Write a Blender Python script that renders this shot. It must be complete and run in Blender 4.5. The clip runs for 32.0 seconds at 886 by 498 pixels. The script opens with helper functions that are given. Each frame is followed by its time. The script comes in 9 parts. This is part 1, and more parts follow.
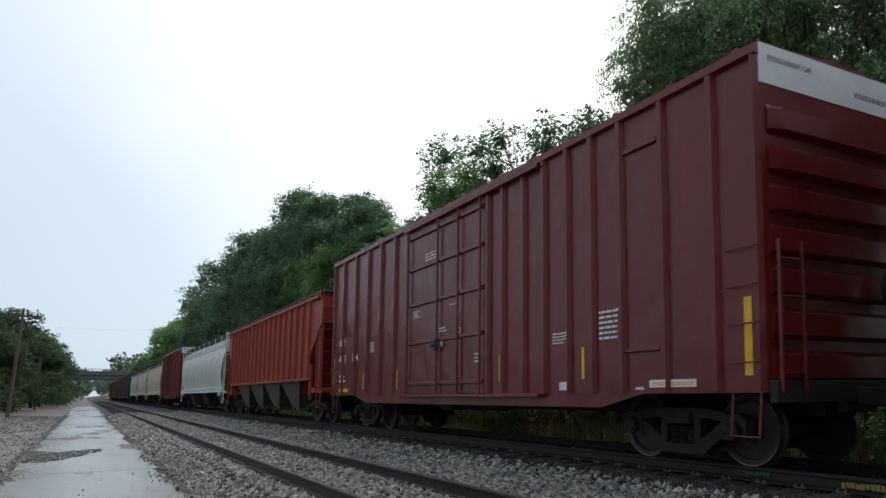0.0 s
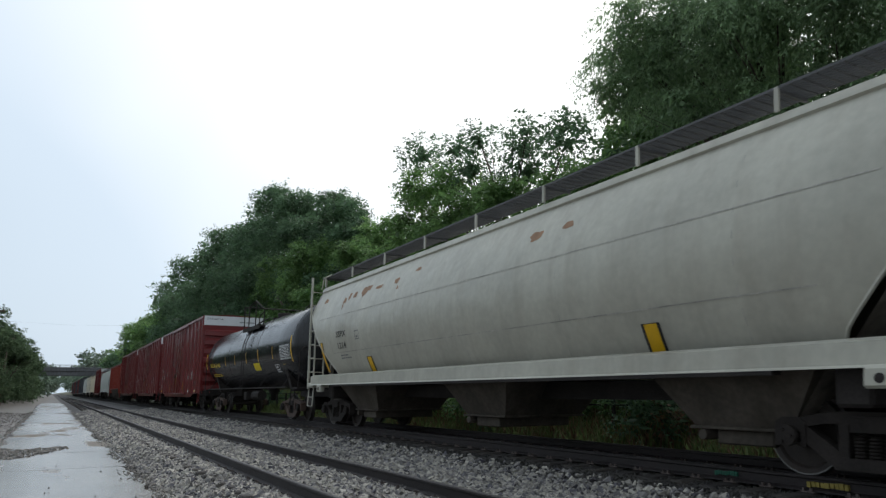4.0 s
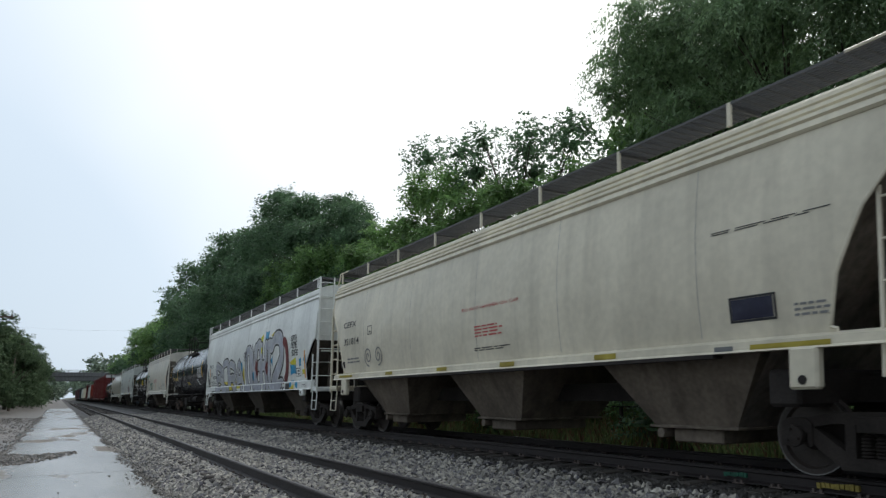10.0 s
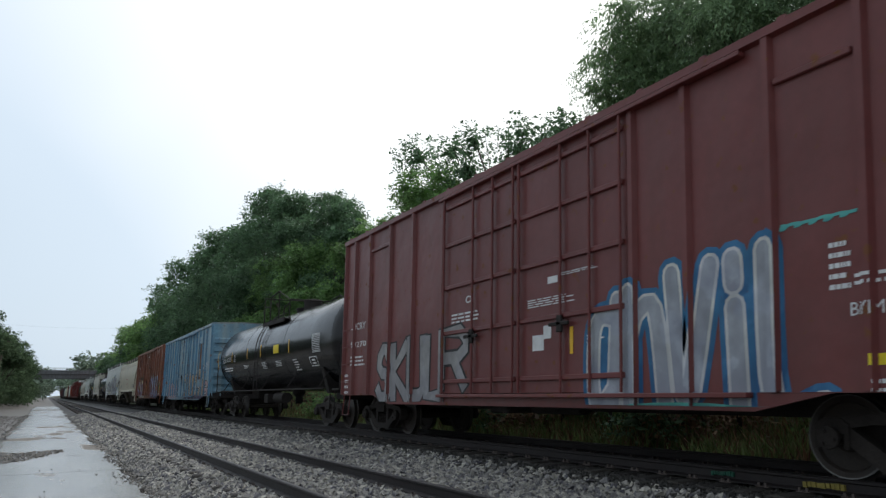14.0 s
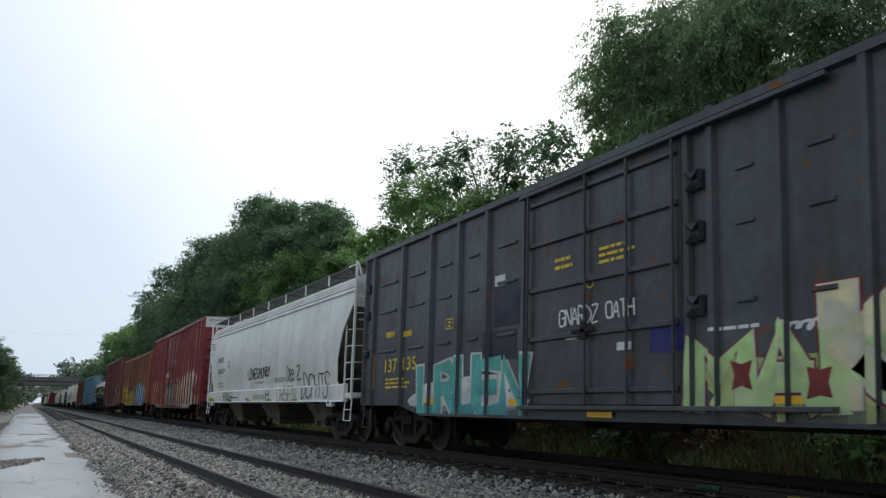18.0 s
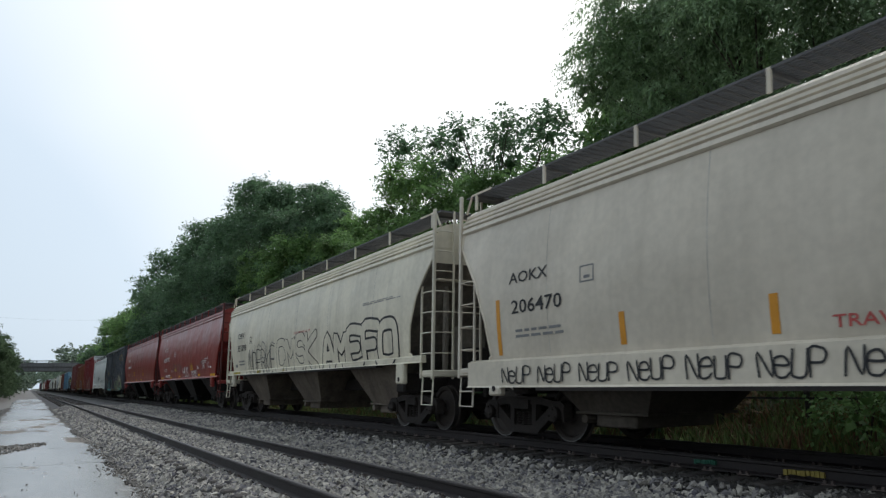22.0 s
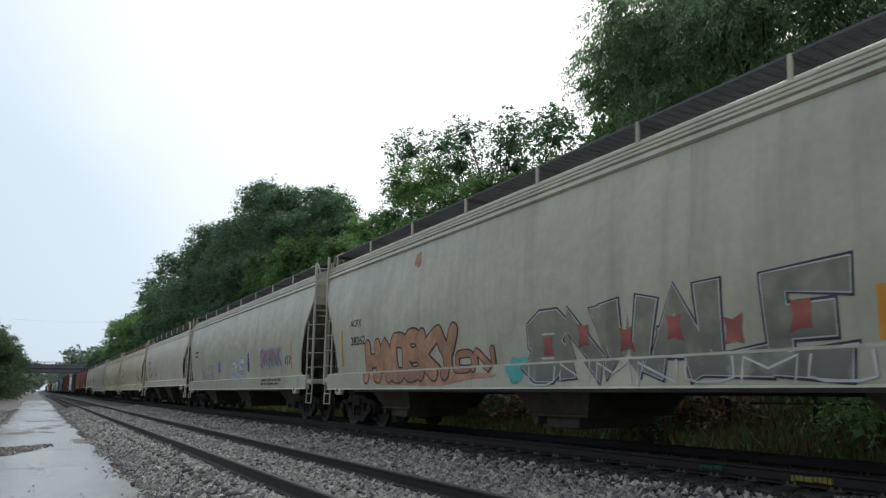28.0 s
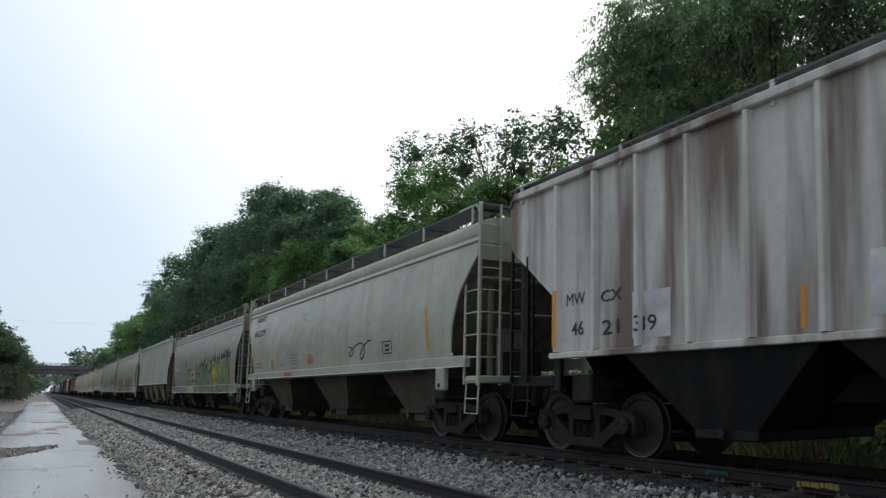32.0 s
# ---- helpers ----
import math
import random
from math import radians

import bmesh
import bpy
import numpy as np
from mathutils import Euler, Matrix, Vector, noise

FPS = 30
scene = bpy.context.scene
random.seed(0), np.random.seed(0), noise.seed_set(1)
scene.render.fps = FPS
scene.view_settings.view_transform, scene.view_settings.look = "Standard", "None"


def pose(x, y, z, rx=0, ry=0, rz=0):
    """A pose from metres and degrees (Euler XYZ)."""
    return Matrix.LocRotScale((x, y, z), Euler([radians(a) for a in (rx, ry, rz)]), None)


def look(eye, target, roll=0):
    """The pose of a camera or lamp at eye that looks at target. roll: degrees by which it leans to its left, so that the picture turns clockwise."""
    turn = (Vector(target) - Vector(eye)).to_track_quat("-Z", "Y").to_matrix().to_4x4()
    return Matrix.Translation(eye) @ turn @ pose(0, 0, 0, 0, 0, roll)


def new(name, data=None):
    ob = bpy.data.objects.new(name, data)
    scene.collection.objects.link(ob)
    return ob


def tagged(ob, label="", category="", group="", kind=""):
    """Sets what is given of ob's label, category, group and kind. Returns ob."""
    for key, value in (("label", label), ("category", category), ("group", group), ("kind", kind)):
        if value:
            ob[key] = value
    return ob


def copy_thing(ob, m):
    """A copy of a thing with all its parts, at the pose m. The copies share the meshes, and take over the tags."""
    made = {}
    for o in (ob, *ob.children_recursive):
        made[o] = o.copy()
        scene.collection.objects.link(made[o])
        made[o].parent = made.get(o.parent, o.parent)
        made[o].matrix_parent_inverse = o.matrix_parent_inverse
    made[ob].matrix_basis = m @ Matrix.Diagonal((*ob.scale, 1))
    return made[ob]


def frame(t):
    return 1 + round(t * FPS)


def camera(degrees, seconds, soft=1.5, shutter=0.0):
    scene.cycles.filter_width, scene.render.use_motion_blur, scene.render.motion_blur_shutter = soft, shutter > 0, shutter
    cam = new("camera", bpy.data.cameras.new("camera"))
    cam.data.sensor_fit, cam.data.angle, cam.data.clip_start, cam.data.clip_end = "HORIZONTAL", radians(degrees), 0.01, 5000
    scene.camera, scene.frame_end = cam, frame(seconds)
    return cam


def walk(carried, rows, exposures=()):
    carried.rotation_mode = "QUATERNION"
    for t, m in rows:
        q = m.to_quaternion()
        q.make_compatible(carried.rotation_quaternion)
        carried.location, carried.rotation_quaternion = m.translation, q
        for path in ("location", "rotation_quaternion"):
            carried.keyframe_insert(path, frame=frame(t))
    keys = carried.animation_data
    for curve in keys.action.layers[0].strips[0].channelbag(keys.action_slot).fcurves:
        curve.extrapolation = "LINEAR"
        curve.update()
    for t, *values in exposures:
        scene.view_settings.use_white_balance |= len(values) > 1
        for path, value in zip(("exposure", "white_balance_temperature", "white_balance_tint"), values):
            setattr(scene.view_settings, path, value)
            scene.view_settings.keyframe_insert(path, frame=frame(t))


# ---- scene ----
from collections import defaultdict

EYE = Vector((0.0, 0.0, 0.949))   # z = 0 is the top of the rails under the train
XT = 8.51                         # middle of the far track, on which the train runs
XN = 3.584                         # middle of the near, empty track
ZN = -0.16                        # its rail tops

cam = camera(65.66, 32.0, soft=1.3, shutter=0.95)
# the sensor reads its rows out from top to bottom, each one exposed briefly
scene.cycles.rolling_shutter_type, scene.cycles.rolling_shutter_duration = "TOP", 0.05
# seconds, heading to the left of +y, tilt up, roll, in degrees
TURNS = [
    (0.0, -27.14, 11.92, -0.52), (0.5, -27.33, 11.92, -0.54), (1.0, -27.77, 11.98, -0.65), (1.5, -28.18, 12.03, -0.4),
    (2.0, -28.58, 12.04, 0.08), (2.5, -28.92, 12.0, 0.06), (3.0, -29.12, 11.88, -0.05), (3.5, -29.15, 11.77, -0.13),
    (5.5, -29.33, 12.02, -0.38), (6.0, -29.55, 12.12, -0.28), (6.5, -29.78, 12.08, -0.23), (7.0, -29.85, 12.02, -0.28),
    (7.5, -29.76, 11.96, -0.27), (8.0, -29.59, 11.98, -0.3), (8.5, -29.32, 12.04, -0.64), (9.0, -29.07, 12.16, -0.7),
    (9.5, -28.88, 12.11, -0.64), (10.0, -28.7, 12.01, -0.56), (10.5, -28.64, 11.92, -0.56), (11.0, -28.66, 11.97, -0.42),
    (11.5, -28.73, 12.04, -0.27), (12.0, -28.83, 12.02, -0.19), (12.5, -29.02, 11.99, -0.06), (13.0, -29.26, 11.92, -0.12),
    (13.5, -29.42, 11.84, -0.43), (14.0, -29.52, 11.91, -0.43), (14.5, -29.51, 12.04, -0.34), (16.5, -29.92, 12.72, 0.14),
    (17.0, -30.08, 12.86, 0.14), (17.5, -30.26, 12.89, 0.11), (18.0, -30.43, 12.78, 0.15), (18.5, -30.5, 12.54, 0.21),
    (19.0, -30.54, 12.28, 0.13), (19.5, -30.56, 12.04, -0.18), (20.0, -30.6, 11.79, -0.37), (20.5, -30.66, 11.6, -0.43),
    (21.0, -30.73, 11.42, -0.61), (21.5, -30.76, 11.24, -0.66), (22.0, -30.73, 11.17, -0.68), (22.5, -30.64, 11.24, -0.34),
    (23.0, -30.64, 11.25, -0.22), (23.5, -30.6, 11.3, -0.03), (24.0, -30.52, 11.31, 0.13), (24.5, -30.46, 11.34, 0.27),
    (25.0, -30.45, 11.35, 0.27), (25.5, -30.56, 11.39, 0.11), (27.5, -30.3, 11.54, -0.51), (28.0, -30.21, 11.46, -0.37),
    (28.5, -30.11, 11.43, -0.1), (29.0, -30.0, 11.36, -0.2), (29.5, -29.9, 11.38, -0.17), (30.0, -29.83, 11.4, -0.35),
    (30.5, -29.76, 11.48, -0.35), (31.0, -29.75, 11.6, -0.35), (31.5, -29.75, 11.67, -0.22), (32.0, -29.78, 11.73, -0.06),
]


def ahead(yaw, pitch):
    a, b = radians(yaw), radians(pitch)
    return Vector((-math.sin(a) * math.cos(b), math.cos(a) * math.cos(b), math.sin(b)))


walk(cam, [(t, look(EYE, EYE + ahead(yaw, pitch), roll)) for t, yaw, pitch, roll in TURNS])

# ---- light: a bright overcast sky; the veiled sun stands behind the trees, so the sky is whitest there ----
SUN = Vector((0.62, 0.36, 0.70)).normalized()
world = bpy.data.worlds.new("overcast_sky")
scene.world = world
world.use_nodes = True
wn, wl = world.node_tree.nodes, world.node_tree.links
sky = wn.new("ShaderNodeTexSky")
sky.sky_type, sky.sun_disc = "NISHITA", False
sky.sun_elevation, sky.sun_rotation = math.asin(SUN.z), math.atan2(SUN.x, SUN.y)
sky.air_density, sky.dust_density, sky.ozone_density = 1.0, 4.0, 1.0
coords = wn.new("ShaderNodeTexCoord")
cloud = wn.new("ShaderNodeTexNoise")
cloud.inputs["Scale"].default_value, cloud.inputs["Detail"].default_value = 1.4, 3.0
wl.new(coords.outputs["Generated"], cloud.inputs["Vector"])
toward = wn.new("ShaderNodeVectorMath")
toward.operation, toward.inputs[1].default_value = "DOT_PRODUCT", SUN
wl.new(coords.outputs["Generated"], toward.inputs[0])
wobble = wn.new("ShaderNodeMath")
wobble.operation, wobble.inputs[1].default_value = "MULTIPLY_ADD", 0.35
wl.new(cloud.outputs["Fac"], wobble.inputs[0])
wl.new(toward.outputs["Value"], wobble.inputs[2])
veil = wn.new("ShaderNodeValToRGB")
ramp_stops = veil.color_ramp.elements
ramp_stops[0].position, ramp_stops[0].color = 0.0, (3.4, 3.8, 4.2, 1)
ramp_stops[1].position, ramp_stops[1].color = 1.0, (12.5, 12.8, 12.8, 1)
for at, col in ((0.45, (4.8, 5.5, 6.1, 1)), (0.66, (5.5, 6.5, 7.5, 1)), (0.78, (6.3, 7.35, 8.4, 1)), (0.86, (8.8, 9.4, 9.9, 1)), (0.91, (10.0, 10.3, 10.4, 1))):
    ramp_stops.new(at).color = col
spread = wn.new("ShaderNodeMapRange")
spread.inputs["From Min"].default_value, spread.inputs["From Max"].default_value = -0.9, 1.2
wl.new(wobble.outputs[0], spread.inputs["Value"])
wl.new(spread.outputs["Result"], veil.inputs["Fac"])
blend = wn.new("ShaderNodeMix")
blend.data_type = "RGBA"
blend.inputs["Factor"].default_value = 0.9
wl.new(sky.outputs["Color"], blend.inputs[6])
wl.new(veil.outputs["Color"], blend.inputs[7])
wl.new(blend.outputs[2], wn["Background"].inputs["Color"])
wn["Background"].inputs["Strength"].default_value = 0.11

sun = new("sun", bpy.data.lights.new("sun", "SUN"))
sun.data.energy, sun.data.angle, sun.data.color = 1.5, radians(30), (1.0, 0.98, 0.95)
sun.matrix_world = look((0, 0, 0), -SUN)
scene.view_settings.exposure = 0.12

# ---- materials ----
def srgb(r, g, b):
    """Linear colour from an sRGB one, 0 to 255."""
    return tuple((c / 255 / 12.92 if c < 10.3 else ((c / 255 + 0.055) / 1.055) ** 2.4) for c in (r, g, b)) + (1.0,)


def material(name, color, rough=0.6, metal=0.0, var=0.18, scale=1.3, fine=18.0, bump=0.15, streak=0.0,
             streak_color=(0.05, 0.04, 0.03), rust=0.0, island=0.0, each=0.0, coat=0.0, leaf=0.0, spec=0.5, wet=0.11, drip=(0.47, 0.72), drip_scale=3.5, rust_scale=5.0, dents=0.0, fade=None, rust_colors=((0.10, 0.035, 0.015), (0.24, 0.10, 0.045)), stretch=(1, 1, 1)):
    """A worn surface: broad stains and fine grain in the colour, drips down from the top, rust in patches, and fine relief."""
    m = bpy.data.materials.new(name)
    m.use_nodes = True
    n, l = m.node_tree.nodes, m.node_tree.links
    b = n["Principled BSDF"]
    b.inputs["Metallic"].default_value = metal
    b.inputs["Coat Weight"].default_value = coat
    b.inputs["Specular IOR Level"].default_value = spec
    co = n.new("ShaderNodeTexCoord")
    mp = n.new("ShaderNodeMapping")
    mp.inputs["Scale"].default_value = stretch
    l.new(co.outputs["Object"], mp.inputs["Vector"])

    def noise_at(s, detail=4.0, vec=None):
        t = n.new("ShaderNodeTexNoise")
        t.inputs["Scale"].default_value, t.inputs["Detail"].default_value = s, detail
        l.new(vec or mp.outputs["Vector"], t.inputs["Vector"])
        return t.outputs["Fac"]

    def ramp(src, a, z):
        r = n.new("ShaderNodeMapRange")
        r.inputs["From Min"].default_value, r.inputs["From Max"].default_value = a, z
        l.new(src, r.inputs["Value"])
        return r.outputs["Result"]

    def mixed(fac, a, z, mode="MIX"):
        x = n.new("ShaderNodeMix")
        x.data_type, x.blend_type = "RGBA", mode
        for socket, value in ((x.inputs["Factor"], fac), (x.inputs[6], a), (x.inputs[7], z)):
            if isinstance(value, (float, int)):
                socket.default_value = value
            elif isinstance(value, tuple):
                socket.default_value = (*value[:3], 1)
            else:
                l.new(value, socket)
        return x.outputs[2]

    def scaled(f):
        return tuple(min(1.0, c * f) for c in color[:3])

    broad, grain = noise_at(scale), noise_at(fine, 3.0)
    c = mixed(ramp(broad, 0.3, 0.7), scaled(1 - var), scaled(1 + var))
    c = mixed(ramp(grain, 0.35, 0.65), c, mixed(1.0, c, (1 - var * 0.7,) * 3, "MULTIPLY"))
    if island or each:
        if island:
            g = n.new("ShaderNodeNewGeometry").outputs["Random Per Island"]
        else:
            g = n.new("ShaderNodeObjectInfo").outputs["Random"]
        k = island or each
        c = mixed(1.0, c, mixed(g, (1 - k, 1 - k, 1 - k * 0.9), (1 + k, 1 + k, 1 + k * 0.7)), "MULTIPLY")
    if fade:
        low = n.new("ShaderNodeSeparateXYZ")
        l.new(co.outputs["Generated"], low.inputs[0])
        c = mixed(ramp(low.outputs["Z"], 0.6, 0.0), c, fade)
    if streak:
        sm = n.new("ShaderNodeMapping")
        sm.inputs["Scale"].default_value = (1.0, 1.0, 0.09)
        l.new(co.outputs["Object"], sm.inputs["Vector"])
        drips = noise_at(drip_scale, 5.0, sm.outputs["Vector"])
        s = n.new("ShaderNodeMath")
        s.operation = "MULTIPLY"
        s.inputs[1].default_value = streak
        l.new(ramp(drips, *drip), s.inputs[0])
        c = mixed(s.outputs[0], c, streak_color)
    r_out = None
    if rust:
        patch = ramp(noise_at(rust_scale, 8.0), 0.66 - rust * 0.2, 0.72 - rust * 0.2)
        c = mixed(patch, c, mixed(broad, *rust_colors))
        rr = n.new("ShaderNodeMapRange")
        rr.inputs["To Min"].default_value, rr.inputs["To Max"].default_value = rough, 0.92
        l.new(patch, rr.inputs["Value"])
        r_out = rr.outputs["Result"]
    l.new(c, b.inputs["Base Color"])
    if r_out is None:
        rr = n.new("ShaderNodeMapRange")
        rr.inputs["To Min"].default_value, rr.inputs["To Max"].default_value = max(0.03, rough - wet), min(1.0, rough + wet)
        l.new(broad, rr.inputs["Value"])
        r_out = rr.outputs["Result"]
    l.new(r_out, b.inputs["Roughness"])
    if bump:
        bp = n.new("ShaderNodeBump")
        bp.inputs["Strength"].default_value, bp.inputs["Distance"].default_value = bump, 0.02
        l.new(grain, bp.inputs["Height"])
        if dents:
            wave = n.new("ShaderNodeBump")
            wave.inputs["Strength"].default_value, wave.inputs["Distance"].default_value = dents, 0.12
            l.new(noise_at(1.7, 1.5), wave.inputs["Height"])
            l.new(wave.outputs["Normal"], bp.inputs["Normal"])
        l.new(bp.outputs["Normal"], b.inputs["Normal"])
    if leaf:
        tr = n.new("ShaderNodeBsdfTranslucent")
        l.new(c, tr.inputs["Color"])
        mx = n.new("ShaderNodeMixShader")
        mx.inputs["Fac"].default_value = leaf
        l.new(b.outputs[0], mx.inputs[1])
        l.new(tr.outputs[0], mx.inputs[2])
        l.new(mx.outputs[0], n["Material Output"].inputs["Surface"])
    return m


MAT = {}


def paint(key, *rgb, **how):
    """A car's paint by its look in even daylight, made once."""
    if key not in MAT:
        MAT[key] = material(key, srgb(*rgb), **{**dict(rough=0.5, var=0.12, streak=0.14, bump=0.05, scale=0.7, fine=9.0, spec=0.3, each=0.05, dents=0.3), **how})
    return MAT[key]


steel_dark = material("weathered_dark_steel", (0.035, 0.03, 0.028), 0.75, 0.0, 0.35, 2.0, 25, 0.3, spec=0.2)
truck_iron = material("grimy_cast_iron", (0.034, 0.028, 0.025), 0.8, 0.0, 0.35, 3.0, 30, 0.35, spec=0.25)
wheel_iron = material("worn_wheel_steel", (0.042, 0.032, 0.027), 0.65, 0.1, 0.3, 4.0, 40, 0.2)
bright_rim = material("polished_wheel_tread", (0.12, 0.115, 0.11), 0.4, 0.8, 0.1, 5, 40, 0.05)
rail_side = material("brown_rail_steel", (0.024, 0.018, 0.018), 0.65, 0.2, 0.3, 2.0, 30, 0.3)
rail_shine = material("polished_rail_head", (0.035, 0.032, 0.034), 0.5, 0.3, 0.15, 1.0, 30, 0.05)
plate_iron = material("rusty_tie_plate", (0.12, 0.095, 0.085), 0.75, 0.1, 0.3, 3.0, 30, 0.3)
tie_wood = material("tarred_tie_wood", (0.05, 0.042, 0.038), 0.85, 0.0, 0.35, 3.0, 25, 0.6, each=0.3, stretch=(0.15, 1, 1))
ballast_mat = material("grey_crushed_stone", (0.085, 0.08, 0.078), 0.8, 0.0, 0.35, 4.0, 34, 1.0)
stone_mat = material("ballast_stone", (0.235, 0.218, 0.212), 0.6, 0.0, 0.25, 0.8, 40, 0.4, island=0.75)
wet_stone = material("wet_muddy_stone", (0.12, 0.108, 0.10), 0.45, 0.0, 0.2, 6.0, 40, 0.4, island=0.5)
# near-black stone and bed: rail and train shade is in the colour, besides oil
oily_shaded_stone = material("oil_and_shade_dark_stone", (0.042, 0.038, 0.035), 0.75, 0.0, 0.2, 6.0, 40, 0.4, island=0.45)
oily_shaded_bed = material("oil_and_shade_dark_bed", (0.04, 0.036, 0.033), 0.8, 0.0, 0.35, 4.0, 34, 1.0)
concrete_wet = material("wet_concrete", (0.21, 0.2, 0.185), 0.24, 0.0, 0.45, 0.45, 5.0, 0.14, rust=0.42, rust_scale=0.55, rust_colors=((0.13, 0.113, 0.095), (0.22, 0.2, 0.175)), stretch=(1, 0.4, 1))
mud = material("muddy_gravel", (0.12, 0.105, 0.093), 0.55, 0.0, 0.35, 0.35, 9.0, 0.9)
soil = material("grassy_soil", (0.06, 0.065, 0.035), 0.9, 0.0, 0.4, 0.15, 4.0, 0.9)
bark = material("grey_brown_bark", (0.075, 0.06, 0.048), 0.9, 0.0, 0.35, 3.0, 18, 0.9, stretch=(1, 1, 0.25))
leaf_dark = material("dark_green_leaves", (0.113, 0.2, 0.108), 0.6, 0.0, 0.36, 0.5, 3.0, 0.0, island=0.3, leaf=0.45)
leaf_fresh = material("fresh_green_leaves", (0.172, 0.3, 0.105), 0.6, 0.0, 0.34, 0.5, 3.0, 0.0, island=0.3, leaf=0.45)
leaf_locust = material("blue_green_small_leaves", (0.19, 0.29, 0.15), 0.6, 0.0, 0.25, 0.4, 3.0, 0.0, island=0.3, leaf=0.45)
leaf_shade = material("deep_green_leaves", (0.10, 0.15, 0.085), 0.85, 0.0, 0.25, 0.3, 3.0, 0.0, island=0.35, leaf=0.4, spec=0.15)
# distance haze is put into this pale leaf colour
leaf_far = material("hazy_far_leaves", (0.20, 0.27, 0.20), 0.7, 0.0, 0.25, 0.06, 0.6, 0.0, island=0.3, leaf=0.2)
brown_leaf = material("withered_brown_leaves", (0.22, 0.14, 0.085), 0.7, 0.0, 0.3, 0.9, 5.0, 0.0, island=0.4, leaf=0.4)
weed_mat = material("roadside_weeds", (0.17, 0.22, 0.08), 0.7, 0.0, 0.3, 0.7, 5.0, 0.0, island=0.4, leaf=0.3)
dry_mat = material("dry_brown_weeds", (0.22, 0.13, 0.075), 0.8, 0.0, 0.3, 0.9, 5.0, 0.0, island=0.4, leaf=0.2)
bridge_mat = material("grey_bridge_concrete", (0.16, 0.16, 0.165), 0.85, 0.0, 0.2, 0.3, 4.0, 0.2, streak=0.4, spec=0.2)
pole_wood = material("weathered_pole_wood", (0.11, 0.085, 0.065), 0.85, 0.0, 0.3, 2.0, 20, 0.5, stretch=(1, 1, 0.2))
yellow_tape = material("yellow_reflective_tape", srgb(228, 178, 30), 0.45, 0.0, 0.1, 3.0, 40, 0.02)
orange_tape = material("faded_orange_tape", srgb(214, 146, 40), 0.5, 0.0, 0.12, 3.0, 40, 0.02)
sign_yellow = material("yellow_notice", srgb(232, 205, 30), 0.5, 0.0, 0.08, 3.0, 40, 0.02)
white_ink = material("white_stencil_paint", (0.72, 0.72, 0.72), 0.6, 0.0, 0.12, 4.0, 40, 0.02)
black_ink = material("black_stencil_paint", (0.02, 0.02, 0.022), 0.6, 0.0, 0.12, 4.0, 40, 0.02)
grey_ink = material("faded_grey_stencil_paint", (0.22, 0.22, 0.22), 0.6, 0.0, 0.12, 4.0, 40, 0.02)
red_ink = material("red_stencil_paint", (0.5, 0.09, 0.08), 0.6, 0.0, 0.12, 4.0, 40, 0.02)
yellow_ink = material("yellow_stencil_paint", srgb(222, 188, 50), 0.6, 0.0, 0.12, 4.0, 40, 0.02)
INK = {"w": white_ink, "k": black_ink, "g": grey_ink, "r": red_ink, "y": yellow_ink}

